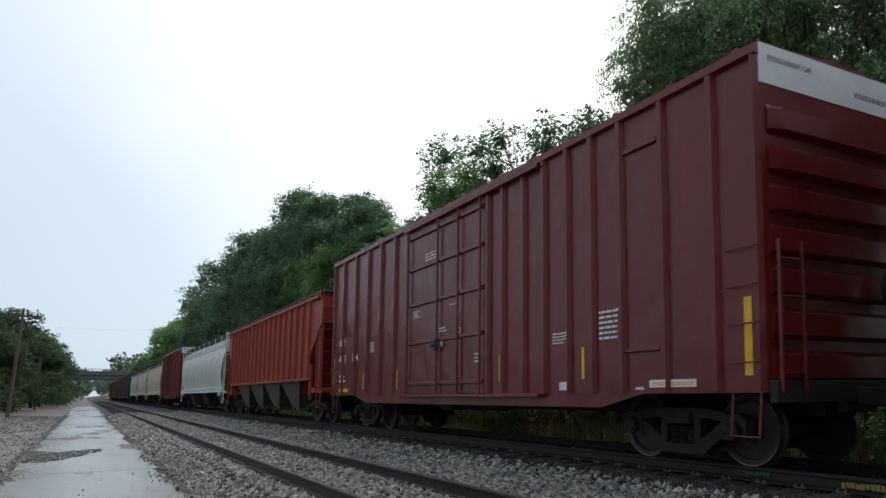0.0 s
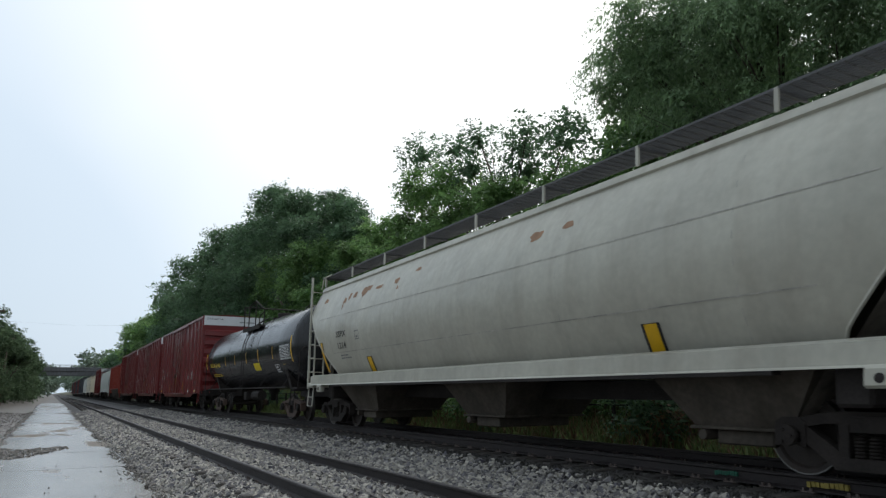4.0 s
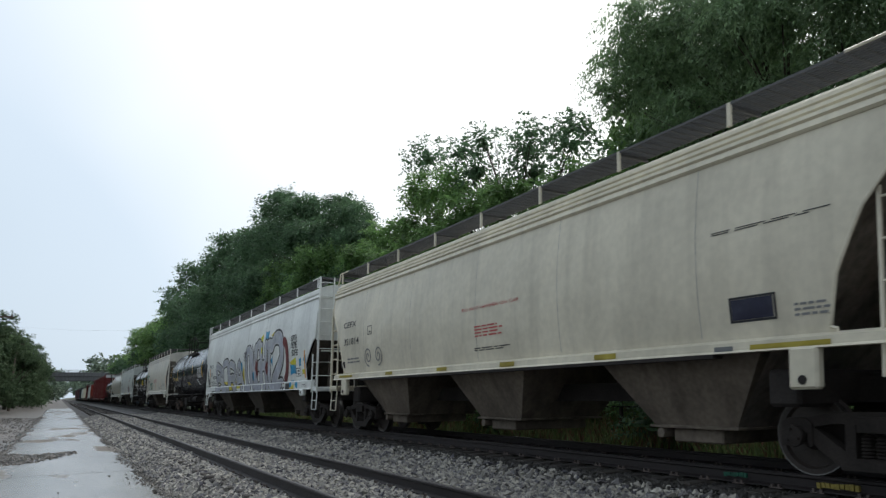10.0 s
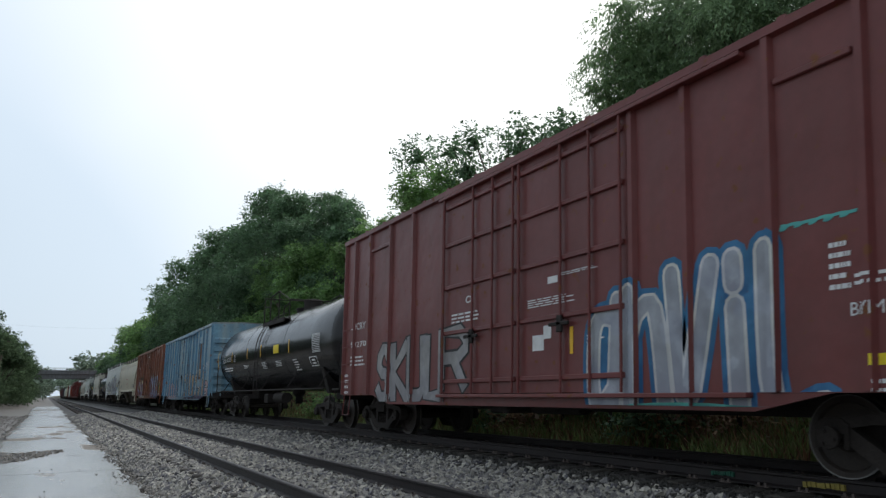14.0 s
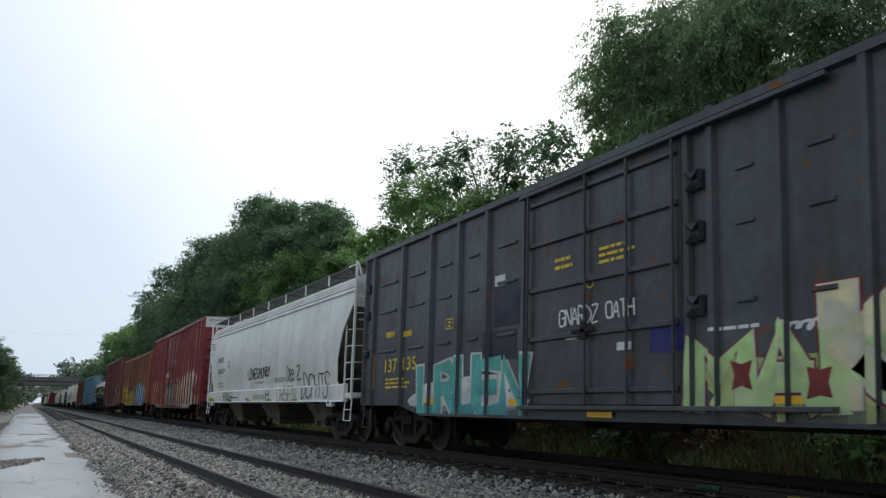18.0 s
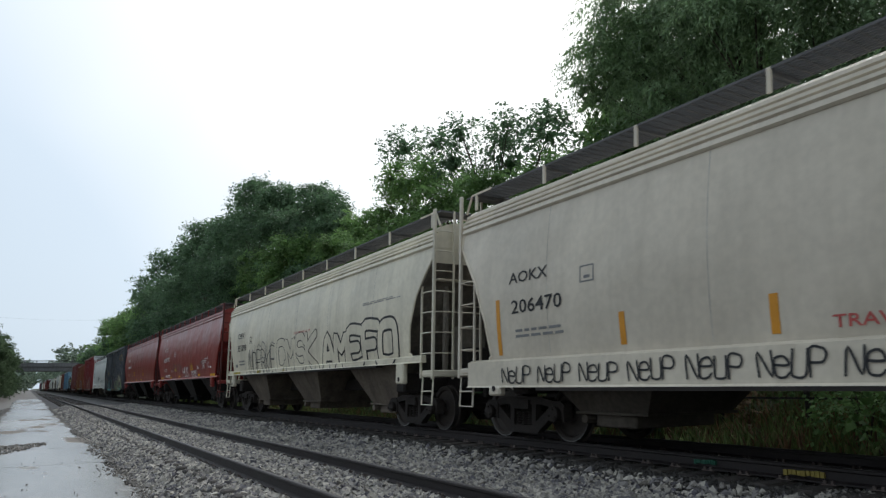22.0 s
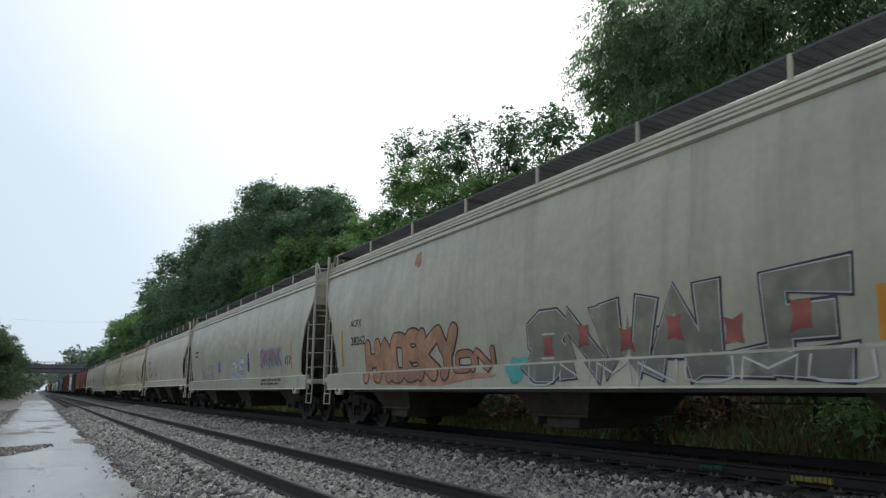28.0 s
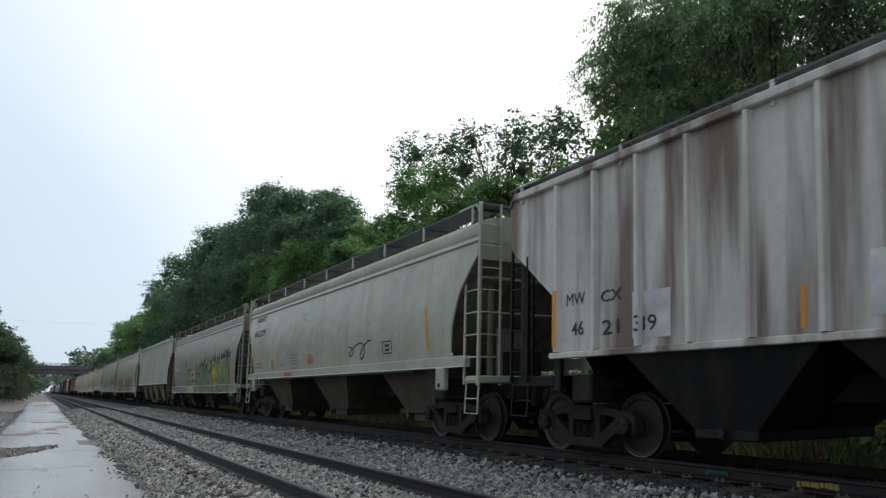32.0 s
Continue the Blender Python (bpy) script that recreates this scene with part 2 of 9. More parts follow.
# ---- building blocks ----
class Geo:
    """Collects the vertices and faces of one mesh."""

    def __init__(self):
        self.v, self.f = [], []

    def add(self, verts, faces):
        k = len(self.v)
        self.v += [tuple(p) for p in verts]
        self.f += [tuple(i + k for i in f) for f in faces]
        return self

    def box(self, x0, x1, y0, y1, z0, z1, c=0.0):
        """A block; c: the width of the bevel on all its edges."""
        lo, hi = (x0, y0, z0), (x1, y1, z1)
        if not c:
            vs = [(x, y, z) for x in (x0, x1) for y in (y0, y1) for z in (z0, z1)]
            return self.add(vs, [(0, 1, 3, 2), (4, 6, 7, 5), (0, 4, 5, 1), (2, 3, 7, 6), (0, 2, 6, 4), (1, 5, 7, 3)])
        c = min(c, *((b - a) * 0.45 for a, b in zip(lo, hi)))
        vs, at = [], {}
        for s in [(i, j, k) for i in (0, 1) for j in (0, 1) for k in (0, 1)]:
            for ax in range(3):
                p = [(hi if s[i] else lo)[i] + (0 if i == ax else (-c if s[i] else c)) for i in range(3)]
                at[s, ax] = len(vs)
                vs.append(p)
        fs = []
        for ax in range(3):
            u, w = (ax + 1) % 3, (ax + 2) % 3
            for side in (0, 1):
                quad = []
                for a, b in ((0, 0), (1, 0), (1, 1), (0, 1)):
                    s = [0, 0, 0]
                    s[ax], s[u], s[w] = side, a, b
                    quad.append(at[tuple(s), ax])
                fs.append(quad if side else quad[::-1])
        for ax in range(3):
            u, w = (ax + 1) % 3, (ax + 2) % 3
            for a, b in ((0, 0), (1, 0), (1, 1), (0, 1)):
                s0, s1 = [0, 0, 0], [0, 0, 0]
                s0[u], s0[w], s1[u], s1[w], s1[ax] = a, b, a, b, 1
                s0, s1 = tuple(s0), tuple(s1)
                q = [at[s0, u], at[s1, u], at[s1, w], at[s0, w]]
                fs.append(q if a == b else q[::-1])
        for s in [(i, j, k) for i in (0, 1) for j in (0, 1) for k in (0, 1)]:
            q = [at[s, 0], at[s, 1], at[s, 2]]
            fs.append(q if sum(s) % 2 else q[::-1])
        return self.add(vs, fs)

    def prism(self, pts, a, b, axis="y"):
        """A closed outline pushed from a to b. axis y: points are (x, z); axis x: points are (y, z)."""
        n = len(pts)
        put = (lambda p, t: (p[0], t, p[1])) if axis == "y" else (lambda p, t: (t, p[0], p[1]))
        vs = [put(p, a) for p in pts] + [put(p, b) for p in pts]
        return self.add(vs, [(i, (i + 1) % n, n + (i + 1) % n, n + i) for i in range(n)] + [tuple(range(n))[::-1], tuple(range(n, 2 * n))])

    def tube(self, pts, r, n=6, r_end=None):
        """A round bar along a line of points; it tapers to r_end."""
        pts = [Vector(p) for p in pts]
        vs, k = [], len(pts)
        for i, p in enumerate(pts):
            d = (pts[min(i + 1, k - 1)] - pts[max(i - 1, 0)]).normalized()
            e = d.orthogonal().normalized() if i == 0 else (e - d * e.dot(d)).normalized()
            g = d.cross(e)
            rad = r if r_end is None else r + (r_end - r) * i / (k - 1)
            vs += [p + (e * math.cos(6.2832 * j / n) + g * math.sin(6.2832 * j / n)) * rad for j in range(n)]
        fs = [(i * n + j, i * n + (j + 1) % n, (i + 1) * n + (j + 1) % n, (i + 1) * n + j) for i in range(k - 1) for j in range(n)]
        return self.add(vs, fs + [tuple(range(n))[::-1], tuple(range((k - 1) * n, k * n))])

    def lathe(self, prof, n=28, axis="x", at=(0, 0, 0), ring=False):
        """A turned shape: points (along, radius) about the axis."""
        vs = []
        for s, r in prof:
            for j in range(n):
                c, d = r * math.cos(6.2832 * j / n), r * math.sin(6.2832 * j / n)
                p = {"x": (s, c, d), "y": (d, s, c), "z": (c, d, s)}[axis]
                vs.append((p[0] + at[0], p[1] + at[1], p[2] + at[2]))
        k = len(prof)
        fs = [(i * n + j, i * n + (j + 1) % n, (i + 1) * n + (j + 1) % n, (i + 1) * n + j) for i in range(k - 1) for j in range(n)]
        return self.add(vs, fs if ring else fs + [tuple(range(n))[::-1], tuple(range((k - 1) * n, k * n))])

    def mesh(self, name, mat, sharp=35):
        me = bpy.data.meshes.new(name)
        me.from_pydata(self.v, [], self.f)
        me.materials.append(mat)
        bm = bmesh.new()
        bm.from_mesh(me)
        bmesh.ops.recalc_face_normals(bm, faces=bm.faces)
        bm.to_mesh(me)
        bm.free()
        me.polygons.foreach_set("use_smooth", [True] * len(me.polygons))
        me.set_sharp_from_angle(angle=radians(sharp))
        return me


def part(name, geo, mat, parent, label="", sharp=35):
    """Links one mesh under a thing or a part. geo is a Geo or a finished mesh."""
    me = geo if isinstance(geo, bpy.types.Mesh) else geo.mesh(name, mat, sharp)
    ob = new(name, me)
    ob.parent = parent
    return tagged(ob, label)


def thing(name, label, category, group="", at=(0, 0, 0)):
    ob = new(name)
    ob.location = at
    ob.empty_display_size = 0.3
    return tagged(ob, label, category, group)


def single(name, geo, mat, label, category="", group="", kind="", sharp=35):
    me = geo if isinstance(geo, bpy.types.Mesh) else geo.mesh(name, mat, sharp)
    return tagged(new(name, me), label, category, group, kind)


def bulk(name, verts, faces, mat, smooth=False):
    """A large mesh straight from arrays of vertices and of faces with one number of corners."""
    me = bpy.data.meshes.new(name)
    nf, k = faces.shape
    me.vertices.add(len(verts))
    me.vertices.foreach_set("co", np.asarray(verts, np.float32).ravel())
    me.loops.add(nf * k)
    me.loops.foreach_set("vertex_index", faces.astype(np.int32).ravel())
    me.polygons.add(nf)
    me.polygons.foreach_set("loop_start", np.arange(0, nf * k, k, dtype=np.int32))
    me.polygons.foreach_set("loop_total", np.full(nf, k, np.int32))
    me.materials.append(mat)
    me.update()
    me.validate()
    me.polygons.foreach_set("use_smooth", [smooth] * nf)
    return me

# ---- ground, path and tracks ----
def ground_height(x, y):
    """The lie of the land across the tracks."""
    zs = np.interp(x, [-60, -9, -1.6, 1.6, 2.2, 2.55, 5.0, 6.3, 6.9, 10.0, 10.9, 11.8, 14.0, 22.0, 60.0],
                   [0.8, -0.4, -0.70, -0.72, -0.45, -0.37, -0.37, -0.39, -0.23, -0.23, -0.6, -0.5, 0.3, 2.6, 7.0])
    return zs


rng = np.random.default_rng(7)
gx = np.concatenate([[-2500, -900, -300, -120], np.arange(-60, -10, 6), np.arange(-10, 24, 0.4), np.arange(24, 62, 6), [120, 300, 900, 2500]])
gy = np.concatenate([[-900, -300, -100], np.arange(-40, 60, 1.0), np.arange(60, 260, 6), [300, 400, 600, 1000, 1800, 4000]])
GX, GY = np.meshgrid(gx, gy, indexing="ij")
GZ = ground_height(GX, GY)
GZ = GZ + np.where(np.abs(GX) < 70, rng.normal(0, 0.012, GX.shape), 0)
gi = np.arange(GX.size).reshape(GX.shape)
gf = np.stack([gi[:-1, :-1], gi[1:, :-1], gi[1:, 1:], gi[:-1, 1:]], -1).reshape(-1, 4)
ground = bulk("ground", np.stack([GX, GY, GZ], -1).reshape(-1, 3), gf, soil, True)
ground.materials.append(mud)
ground.materials.append(ballast_mat)
ground.materials.append(oily_shaded_bed)
mid = gx[:-1] + np.diff(gx) / 2
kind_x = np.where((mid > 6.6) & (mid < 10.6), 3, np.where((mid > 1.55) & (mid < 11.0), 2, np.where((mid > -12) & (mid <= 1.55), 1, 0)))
ground.polygons.foreach_set("material_index", np.repeat(kind_x, len(gy) - 1).astype(np.int32))
tagged(new("ground", ground), "gravel, mud and grassy soil beside the railway tracks", "ground", kind="structure")

# the wet concrete path: slabs with ragged edges and thin joints
path = thing("pavement", "wet, cracked concrete path with ragged gravel-strewn edges", "pavement")
tagged(path, kind="structure")
prng = random.Random(5)
y = -6.0
while y < 128:
    step = 4.6 if y < 60 else 11.0
    n = 12
    left = [(-1.35 + prng.uniform(-0.14, 0.10) + 0.10 * math.sin(y * 0.7), y + step * i / n) for i in range(n + 1)]
    right = [(1.62 + prng.uniform(-0.10, 0.13) + 0.10 * math.sin(y * 0.9), y + step * i / n) for i in range(n + 1)]
    g = Geo()
    top = [-0.6 + prng.uniform(-0.006, 0.006)] * 2
    verts = []
    for (xl, ya), (xr, yb) in zip(left, right):
        ya, yb = min(max(ya, y + 0.006), y + step - 0.006), min(max(yb, y + 0.006), y + step - 0.006)
        verts += [(xl, ya, top[0]), (xr, yb, top[1]), (xl - 0.03, ya, -0.8), (xr + 0.03, yb, -0.8)]
    faces = []
    for i in range(n):
        a, b = 4 * i, 4 * i + 4
        faces += [(a, a + 1, b + 1, b), (a, b, b + 2, a + 2), (a + 1, a + 3, b + 3, b + 1)]
    faces += [(0, 2, 3, 1), (4 * n, 4 * n + 1, 4 * n + 3, 4 * n + 2)]
    part("slab", g.add(verts, faces), concrete_wet, path)
    y += step

# stones and washed-out gravel lying on the path
RAIL = [(-0.075, 0), (0.075, 0), (0.075, 0.018), (0.012, 0.04), (0.012, 0.125), (0.036, 0.14), (0.036, 0.165), (0.026, 0.175),
        (-0.026, 0.175), (-0.036, 0.165), (-0.036, 0.14), (-0.012, 0.125), (-0.012, 0.04), (-0.075, 0.018)]


def track(xc, ztop, name, label):
    t = thing(name, label, "railway track")
    tagged(t, kind="structure")
    for side in (-1, 1):
        xr = xc + side * 0.765
        r = part("rail", Geo().prism([(xr + x, ztop - 0.175 + z) for x, z in RAIL], -60, 900), rail_side, t, "brown rail with a polished head")
        part("rail_head", Geo().prism([(xr - 0.025, ztop - 0.001), (xr + 0.025, ztop - 0.001), (xr + 0.02, ztop + 0.002), (xr - 0.02, ztop + 0.002)], -60, 900), rail_shine, r)
    tie = Geo().box(-1.3, 1.3, -0.115, 0.115, -0.18, 0.0, 0.02).mesh("tie", tie_wood)
    plate = Geo().box(-0.1, 0.1, -0.09, 0.09, 0, 0.014, 0.004)
    for sx in (-0.085, 0.085):
        plate.box(sx - 0.012, sx + 0.012, -0.06, -0.03, 0.01, 0.05).box(sx - 0.012, sx + 0.012, 0.03, 0.06, 0.01, 0.05)
    plate = plate.mesh("tie_plate", plate_iron)
    prng = random.Random(11)
    for i in range(-18, 120):
        ob = new("tie", tie)
        ob.parent = t
        ob.location = (xc + prng.uniform(-0.04, 0.04), 2.0 + i * 0.53, ztop - 0.19 + prng.uniform(-0.01, 0.004))
        ob.rotation_euler = (0, 0, prng.uniform(-0.02, 0.02))
        if i < 45:
            for side in (-1, 1):
                p = new("tie_plate", plate)
                p.parent = t
                p.location = (xc + side * 0.765, 2.0 + i * 0.53, ztop - 0.186)
    far = Geo()
    for i in range(300):
        yy = 2.0 + 120 * 0.53 + i * 0.53
        far.box(xc - 1.3, xc + 1.3, yy - 0.115, yy + 0.115, ztop - 0.37, ztop - 0.19)
    tagged(part("ties_far", far, tie_wood, t, "far ties running into the distance"), kind="stuff")
    return t


near_track = track(XN, ZN, "track_near", "empty near track on weathered ties")
far_track = track(XT, 0.0, "track_far", "far track on dark ties, under the train")

# spray-painted survey marks on the web of the rail
for y0, y1, z0, z1, col, what in ((4.72, 5.22, -0.135, -0.055, srgb(150, 134, 62), "yellow"), (6.15, 6.5, -0.12, -0.05, srgb(30, 95, 75), "green")):
    g = Geo()
    mr = random.Random(3)
    for i in range(9):
        a = y0 + (y1 - y0) * i / 9
        g.box(XT - 0.765 - 0.046, XT - 0.765 - 0.012, a, a + (y1 - y0) / 9 * mr.uniform(0.7, 1), z0 + mr.uniform(0, 0.02), z1 - mr.uniform(0, 0.02))
    part("paint_mark", g, material(what + "_spray_mark", col, 0.7, 0, 0.3, 6, 40, 0.1), far_track, what + " spray paint on the rail web")


def scatter_stones(name, xs, ys, sizes, lift, mat, label):
    """Loose angular stones, each a squashed eight-sided lump."""
    n = len(xs)
    base = np.array([(1, 0, 0), (-1, 0, 0), (0, 1, 0), (0, -1, 0), (0, 0, 1), (0, 0, -1)], float)
    tri = np.array([(0, 2, 4), (2, 1, 4), (1, 3, 4), (3, 0, 4), (2, 0, 5), (1, 2, 5), (3, 1, 5), (0, 3, 5)])
    r = np.random.default_rng(len(name) * 13 + n)
    v = base[None] * r.uniform(0.55, 1.25, (n, 6, 1)) + r.normal(0, 0.16, (n, 6, 3))
    a = r.uniform(0, 6.283, n)
    b = r.uniform(-0.9, 0.9, n)
    ca, sa, cb, sb = np.cos(a), np.sin(a), np.cos(b), np.sin(b)
    x, yv, z = v[..., 0], v[..., 1], v[..., 2] * 0.75
    x, z = x * cb[:, None] - z * sb[:, None], x * sb[:, None] + z * cb[:, None]
    x, yv = x * ca[:, None] - yv * sa[:, None], x * sa[:, None] + yv * ca[:, None]
    v = np.stack([x, yv, z], -1) * sizes[:, None, None]
    v += np.stack([xs, ys, lift], -1)[:, None]
    f = (tri[None] + 6 * np.arange(n)[:, None, None]).reshape(-1, 3)
    me = bulk(name, v.reshape(-1, 3), f, mat)
    return tagged(new(name, me), label, "gravel", kind="stuff")


def on_bed(n, x0, x1, y0, y1, power=1.6):
    r = np.random.default_rng(n)
    xs = r.uniform(x0, x1, n)
    ys = y0 + (y1 - y0) * r.uniform(0, 1, n) ** power
    return xs, ys, r


xs, ys, r = on_bed(100000, 1.7, 6.95, 4.5, 60)
keep = (xs < 6.5) | (r.uniform(6.35, 7.0, len(xs)) > xs)
xs, ys = xs[keep], ys[keep]
sz = (0.022 + 0.042 * r.uniform(0, 1, len(xs)) ** 1.5) * (1 + ys / 60)
scatter_stones("ballast_stones", xs, ys, sz, ground_height(xs, ys) + sz * 0.25, stone_mat, "grey crushed-stone ballast lying between and beside the rails")
xs, ys, r = on_bed(26000, 1.7, 11.2, -8.0, 4.6, 1.0)
sz = r.uniform(0.02, 0.046, len(xs))
scatter_stones("ballast_stones", xs, ys, sz, ground_height(xs, ys) + sz * 0.25, stone_mat, "grey crushed-stone ballast beside the path")
# the strip by the running rails, its shade put into the stones' colour
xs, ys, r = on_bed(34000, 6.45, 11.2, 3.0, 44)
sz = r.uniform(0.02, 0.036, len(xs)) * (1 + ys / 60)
scatter_stones("ballast_under_train", xs, ys, sz, ground_height(xs, ys) + sz * 0.25, oily_shaded_stone, "ballast around the dark ties under the train, blackened for oil and shade")
xs, ys, r = on_bed(4200, -1.5, 0.55, 18.5, 27.0, 1.0)
keep = (np.abs(ys - 22.6 - 0.9 * np.sin(xs * 2.2)) < 1.5 - 0.9 * (xs + 0.5)) & (r.uniform(0, 1, len(xs)) < 0.9)
xs, ys = xs[keep], ys[keep]
sz = np.random.default_rng(3).uniform(0.012, 0.05, len(xs))
scatter_stones("washed_gravel", xs, ys, sz, -0.6 + sz * 0.2, wet_stone, "patch of washed-out wet gravel on the concrete path")
xs, ys, r = on_bed(200, -1.3, 1.75, 8, 60, 1.4)
sz = r.uniform(0.006, 0.02, len(xs))
scatter_stones("path_pebbles", xs, ys, sz, -0.6 + sz * 0.3, oily_shaded_stone, "loose pebbles scattered on the wet path")
xs, ys, r = on_bed(9000, -9, -1.3, 9, 70, 1.3)
sz = r.uniform(0.01, 0.035, len(xs)) * (1 + ys / 60)
scatter_stones("lot_gravel", xs, ys, sz, ground_height(xs, ys) + sz * 0.2, wet_stone, "wet gravel of the muddy lot beside the path")

# gravel crumbled over both edges of the path
er = np.random.default_rng(21)
n = 5200
ys = 6 + 64 * er.uniform(0, 1, n) ** 1.7
side_x = er.choice([-1.0, 1.0], n)
xs = np.where(side_x > 0, 1.66, -1.36) - side_x * np.abs(er.normal(0, 0.16, n)) * (0.5 + 0.5 * np.sin(ys * 1.3 + side_x)) + er.normal(0, 0.05, n)
sz = er.uniform(0.008, 0.028, n) * (1 + ys / 80)
scatter_stones("edge_gravel", xs, ys, sz, -0.6 + sz * 0.2, wet_stone, "gravel crumbled over the edges of the path")

# ---- railway cars: x across (the near side is -x), y along (ahead is +y), z from the rail top ----
def truck_meshes():
    frame_g = Geo()
    for side in (-1,):
        a, b = sorted((side * 0.93, side * 1.07))
        for pts in ([(-1.07, 0.61), (-0.45, 0.73), (0.45, 0.73), (1.07, 0.61), (1.09, 0.5), (0.5, 0.6), (-0.5, 0.6), (-1.09, 0.5)],
                    [(-0.80, 0.42), (-0.72, 0.56), (-0.27, 0.25), (-0.40, 0.13)], [(0.80, 0.42), (0.40, 0.13), (0.27, 0.25), (0.72, 0.56)],
                    [(-0.42, 0.12), (0.42, 0.12), (0.38, 0.25), (-0.38, 0.25)], [(-0.36, 0.2), (-0.25, 0.2), (-0.25, 0.65), (-0.36, 0.65)],
                    [(0.25, 0.2), (0.36, 0.2), (0.36, 0.65), (0.25, 0.65)]):
            frame_g.prism(pts, a, b, "x")
        for y in (-0.92, 0.92):
            frame_g.prism([(y - 0.19, 0.34), (y - 0.19, 0.6), (y - 0.1, 0.66), (y + 0.1, 0.66), (y + 0.19, 0.6), (y + 0.19, 0.34), (y + 0.13, 0.34), (y + 0.13, 0.5), (y - 0.13, 0.5), (y - 0.13, 0.34)], a - 0.02, b + 0.02, "x")
    bolster_g = Geo().prism([(-1.12, 0.52), (-0.5, 0.5), (0.5, 0.5), (1.12, 0.52), (1.12, 0.68), (0.4, 0.7), (0.34, 0.8), (-0.34, 0.8), (-0.4, 0.7), (-1.12, 0.68)], -0.21, 0.21)
    springs = Geo()
    prof = []
    for i in range(7):
        z = 0.25 + i * 0.036
        prof += [(z, 0.05), (z + 0.018, 0.074)]
    springs.lathe(prof, 10, "z", (-1.0, 0, 0))
    beams = Geo()
    for y in (-0.45, 0.45):
        beams.box(-0.8, 0.8, y - 0.05, y + 0.05, 0.36, 0.47, 0.02)
        for side in (-1, 1):
            beams.box(side * 0.75 - 0.06, side * 0.75 + 0.06, y - 0.03 + (0.09 if y > 0 else -0.09), y + 0.03 + (0.09 if y > 0 else -0.09), 0.3, 0.6, 0.02)
    wheels = Geo()
    rims = Geo()
    for s in (-1, 1):
        prof = [(0.79, 0.10), (0.80, 0.13), (0.765, 0.17), (0.75, 0.36), (0.79, 0.385), (0.79, 0.452), (0.70, 0.458), (0.68, 0.485), (0.665, 0.482), (0.66, 0.385), (0.70, 0.36), (0.70, 0.17), (0.66, 0.13), (0.66, 0.09)]
        wheels.lathe([(s * x, r) for x, r in prof], 32)
        rims.lathe([(s * x, r) for x, r in ((0.792, 0.442), (0.795, 0.4555), (0.705, 0.4605))], 32, ring=True)
    wheels.tube([(-1.12, 0, 0), (1.12, 0, 0)], 0.085, 12)
    caps = Geo()
    for s in (-1, 1):
        caps.lathe([(s * 1.08, 0.11), (s * 1.13, 0.125), (s * 1.17, 0.12), (s * 1.18, 0.07), (s * 1.185, 0.02)], 16)
        for k in range(3):
            a = k * 2.094
            caps.lathe([(s * 1.17, 0.022), (s * 1.2, 0.02)], 6, "x", (0, 0.075 * math.cos(a), 0.075 * math.sin(a)))
    return (frame_g.mesh("side_frame", truck_iron), springs.mesh("spring", truck_iron), beams.mesh("brake_beam", steel_dark),
            wheels.mesh("wheelset", wheel_iron), rims.mesh("polished_tread", bright_rim), caps.mesh("bearing_cap", truck_iron), bolster_g.mesh("truck", truck_iron))


TRUCK = truck_meshes()
cap_blue = material("blue_bearing_cap", (0.06, 0.09, 0.12), 0.5, 0, 0.2, 6, 40, 0.1)
rust_truck = material("rusty_cast_iron", (0.085, 0.055, 0.042), 0.8, 0.0, 0.3, 3.0, 30, 0.35)
CAPS = {"": TRUCK[5], "blue": TRUCK[5].copy()}
CAPS["blue"].materials[0] = cap_blue
RUSTY = TRUCK[0].copy()
RUSTY.materials[0] = rust_truck
WHEELS = []   # (wheelset, car's place in the train, its own place along the car)


def add_trucks(car, where, caps="", rusty=False):
    for y in where:
        t = part("truck", TRUCK[6], None, car, "grimy cast-iron truck")
        t.location = (0, y, 0)
        part("side_frame", RUSTY if rusty else TRUCK[0], None, t)
        part("side_frame", RUSTY if rusty else TRUCK[0], None, t).rotation_euler = (0, 0, math.pi)
        for dy in (-0.16, 0.0, 0.16):
            part("spring", TRUCK[1], None, t).location = (0, dy, 0)
        part("brake_beam", TRUCK[2], None, t)
        for dy in (-0.92, 0.92):
            w = part("wheelset", JOINED[caps], None, t)
            w.location = (0, dy, 0.457)
            WHEELS.append((w, car, y + dy, dy))


def joined_wheels():
    """Wheels with polished tread and bearing ends as one turning piece."""
    out = {}
    for key, cap in CAPS.items():
        bm = bmesh.new()
        mats = []
        for me in (TRUCK[3], TRUCK[4], cap):
            k = len(bm.faces)
            bm.from_mesh(me)
            bm.faces.ensure_lookup_table()
            for f in bm.faces[k:]:
                f.material_index = len(mats)
            mats.append(me.materials[0])
        me = bpy.data.meshes.new("wheelset")
        bm.to_mesh(me)
        bm.free()
        for m in mats:
            me.materials.append(m)
        me.polygons.foreach_set("use_smooth", [True] * len(me.polygons))
        me.set_sharp_from_angle(angle=radians(35))
        out[key] = me
    return out


JOINED = joined_wheels()


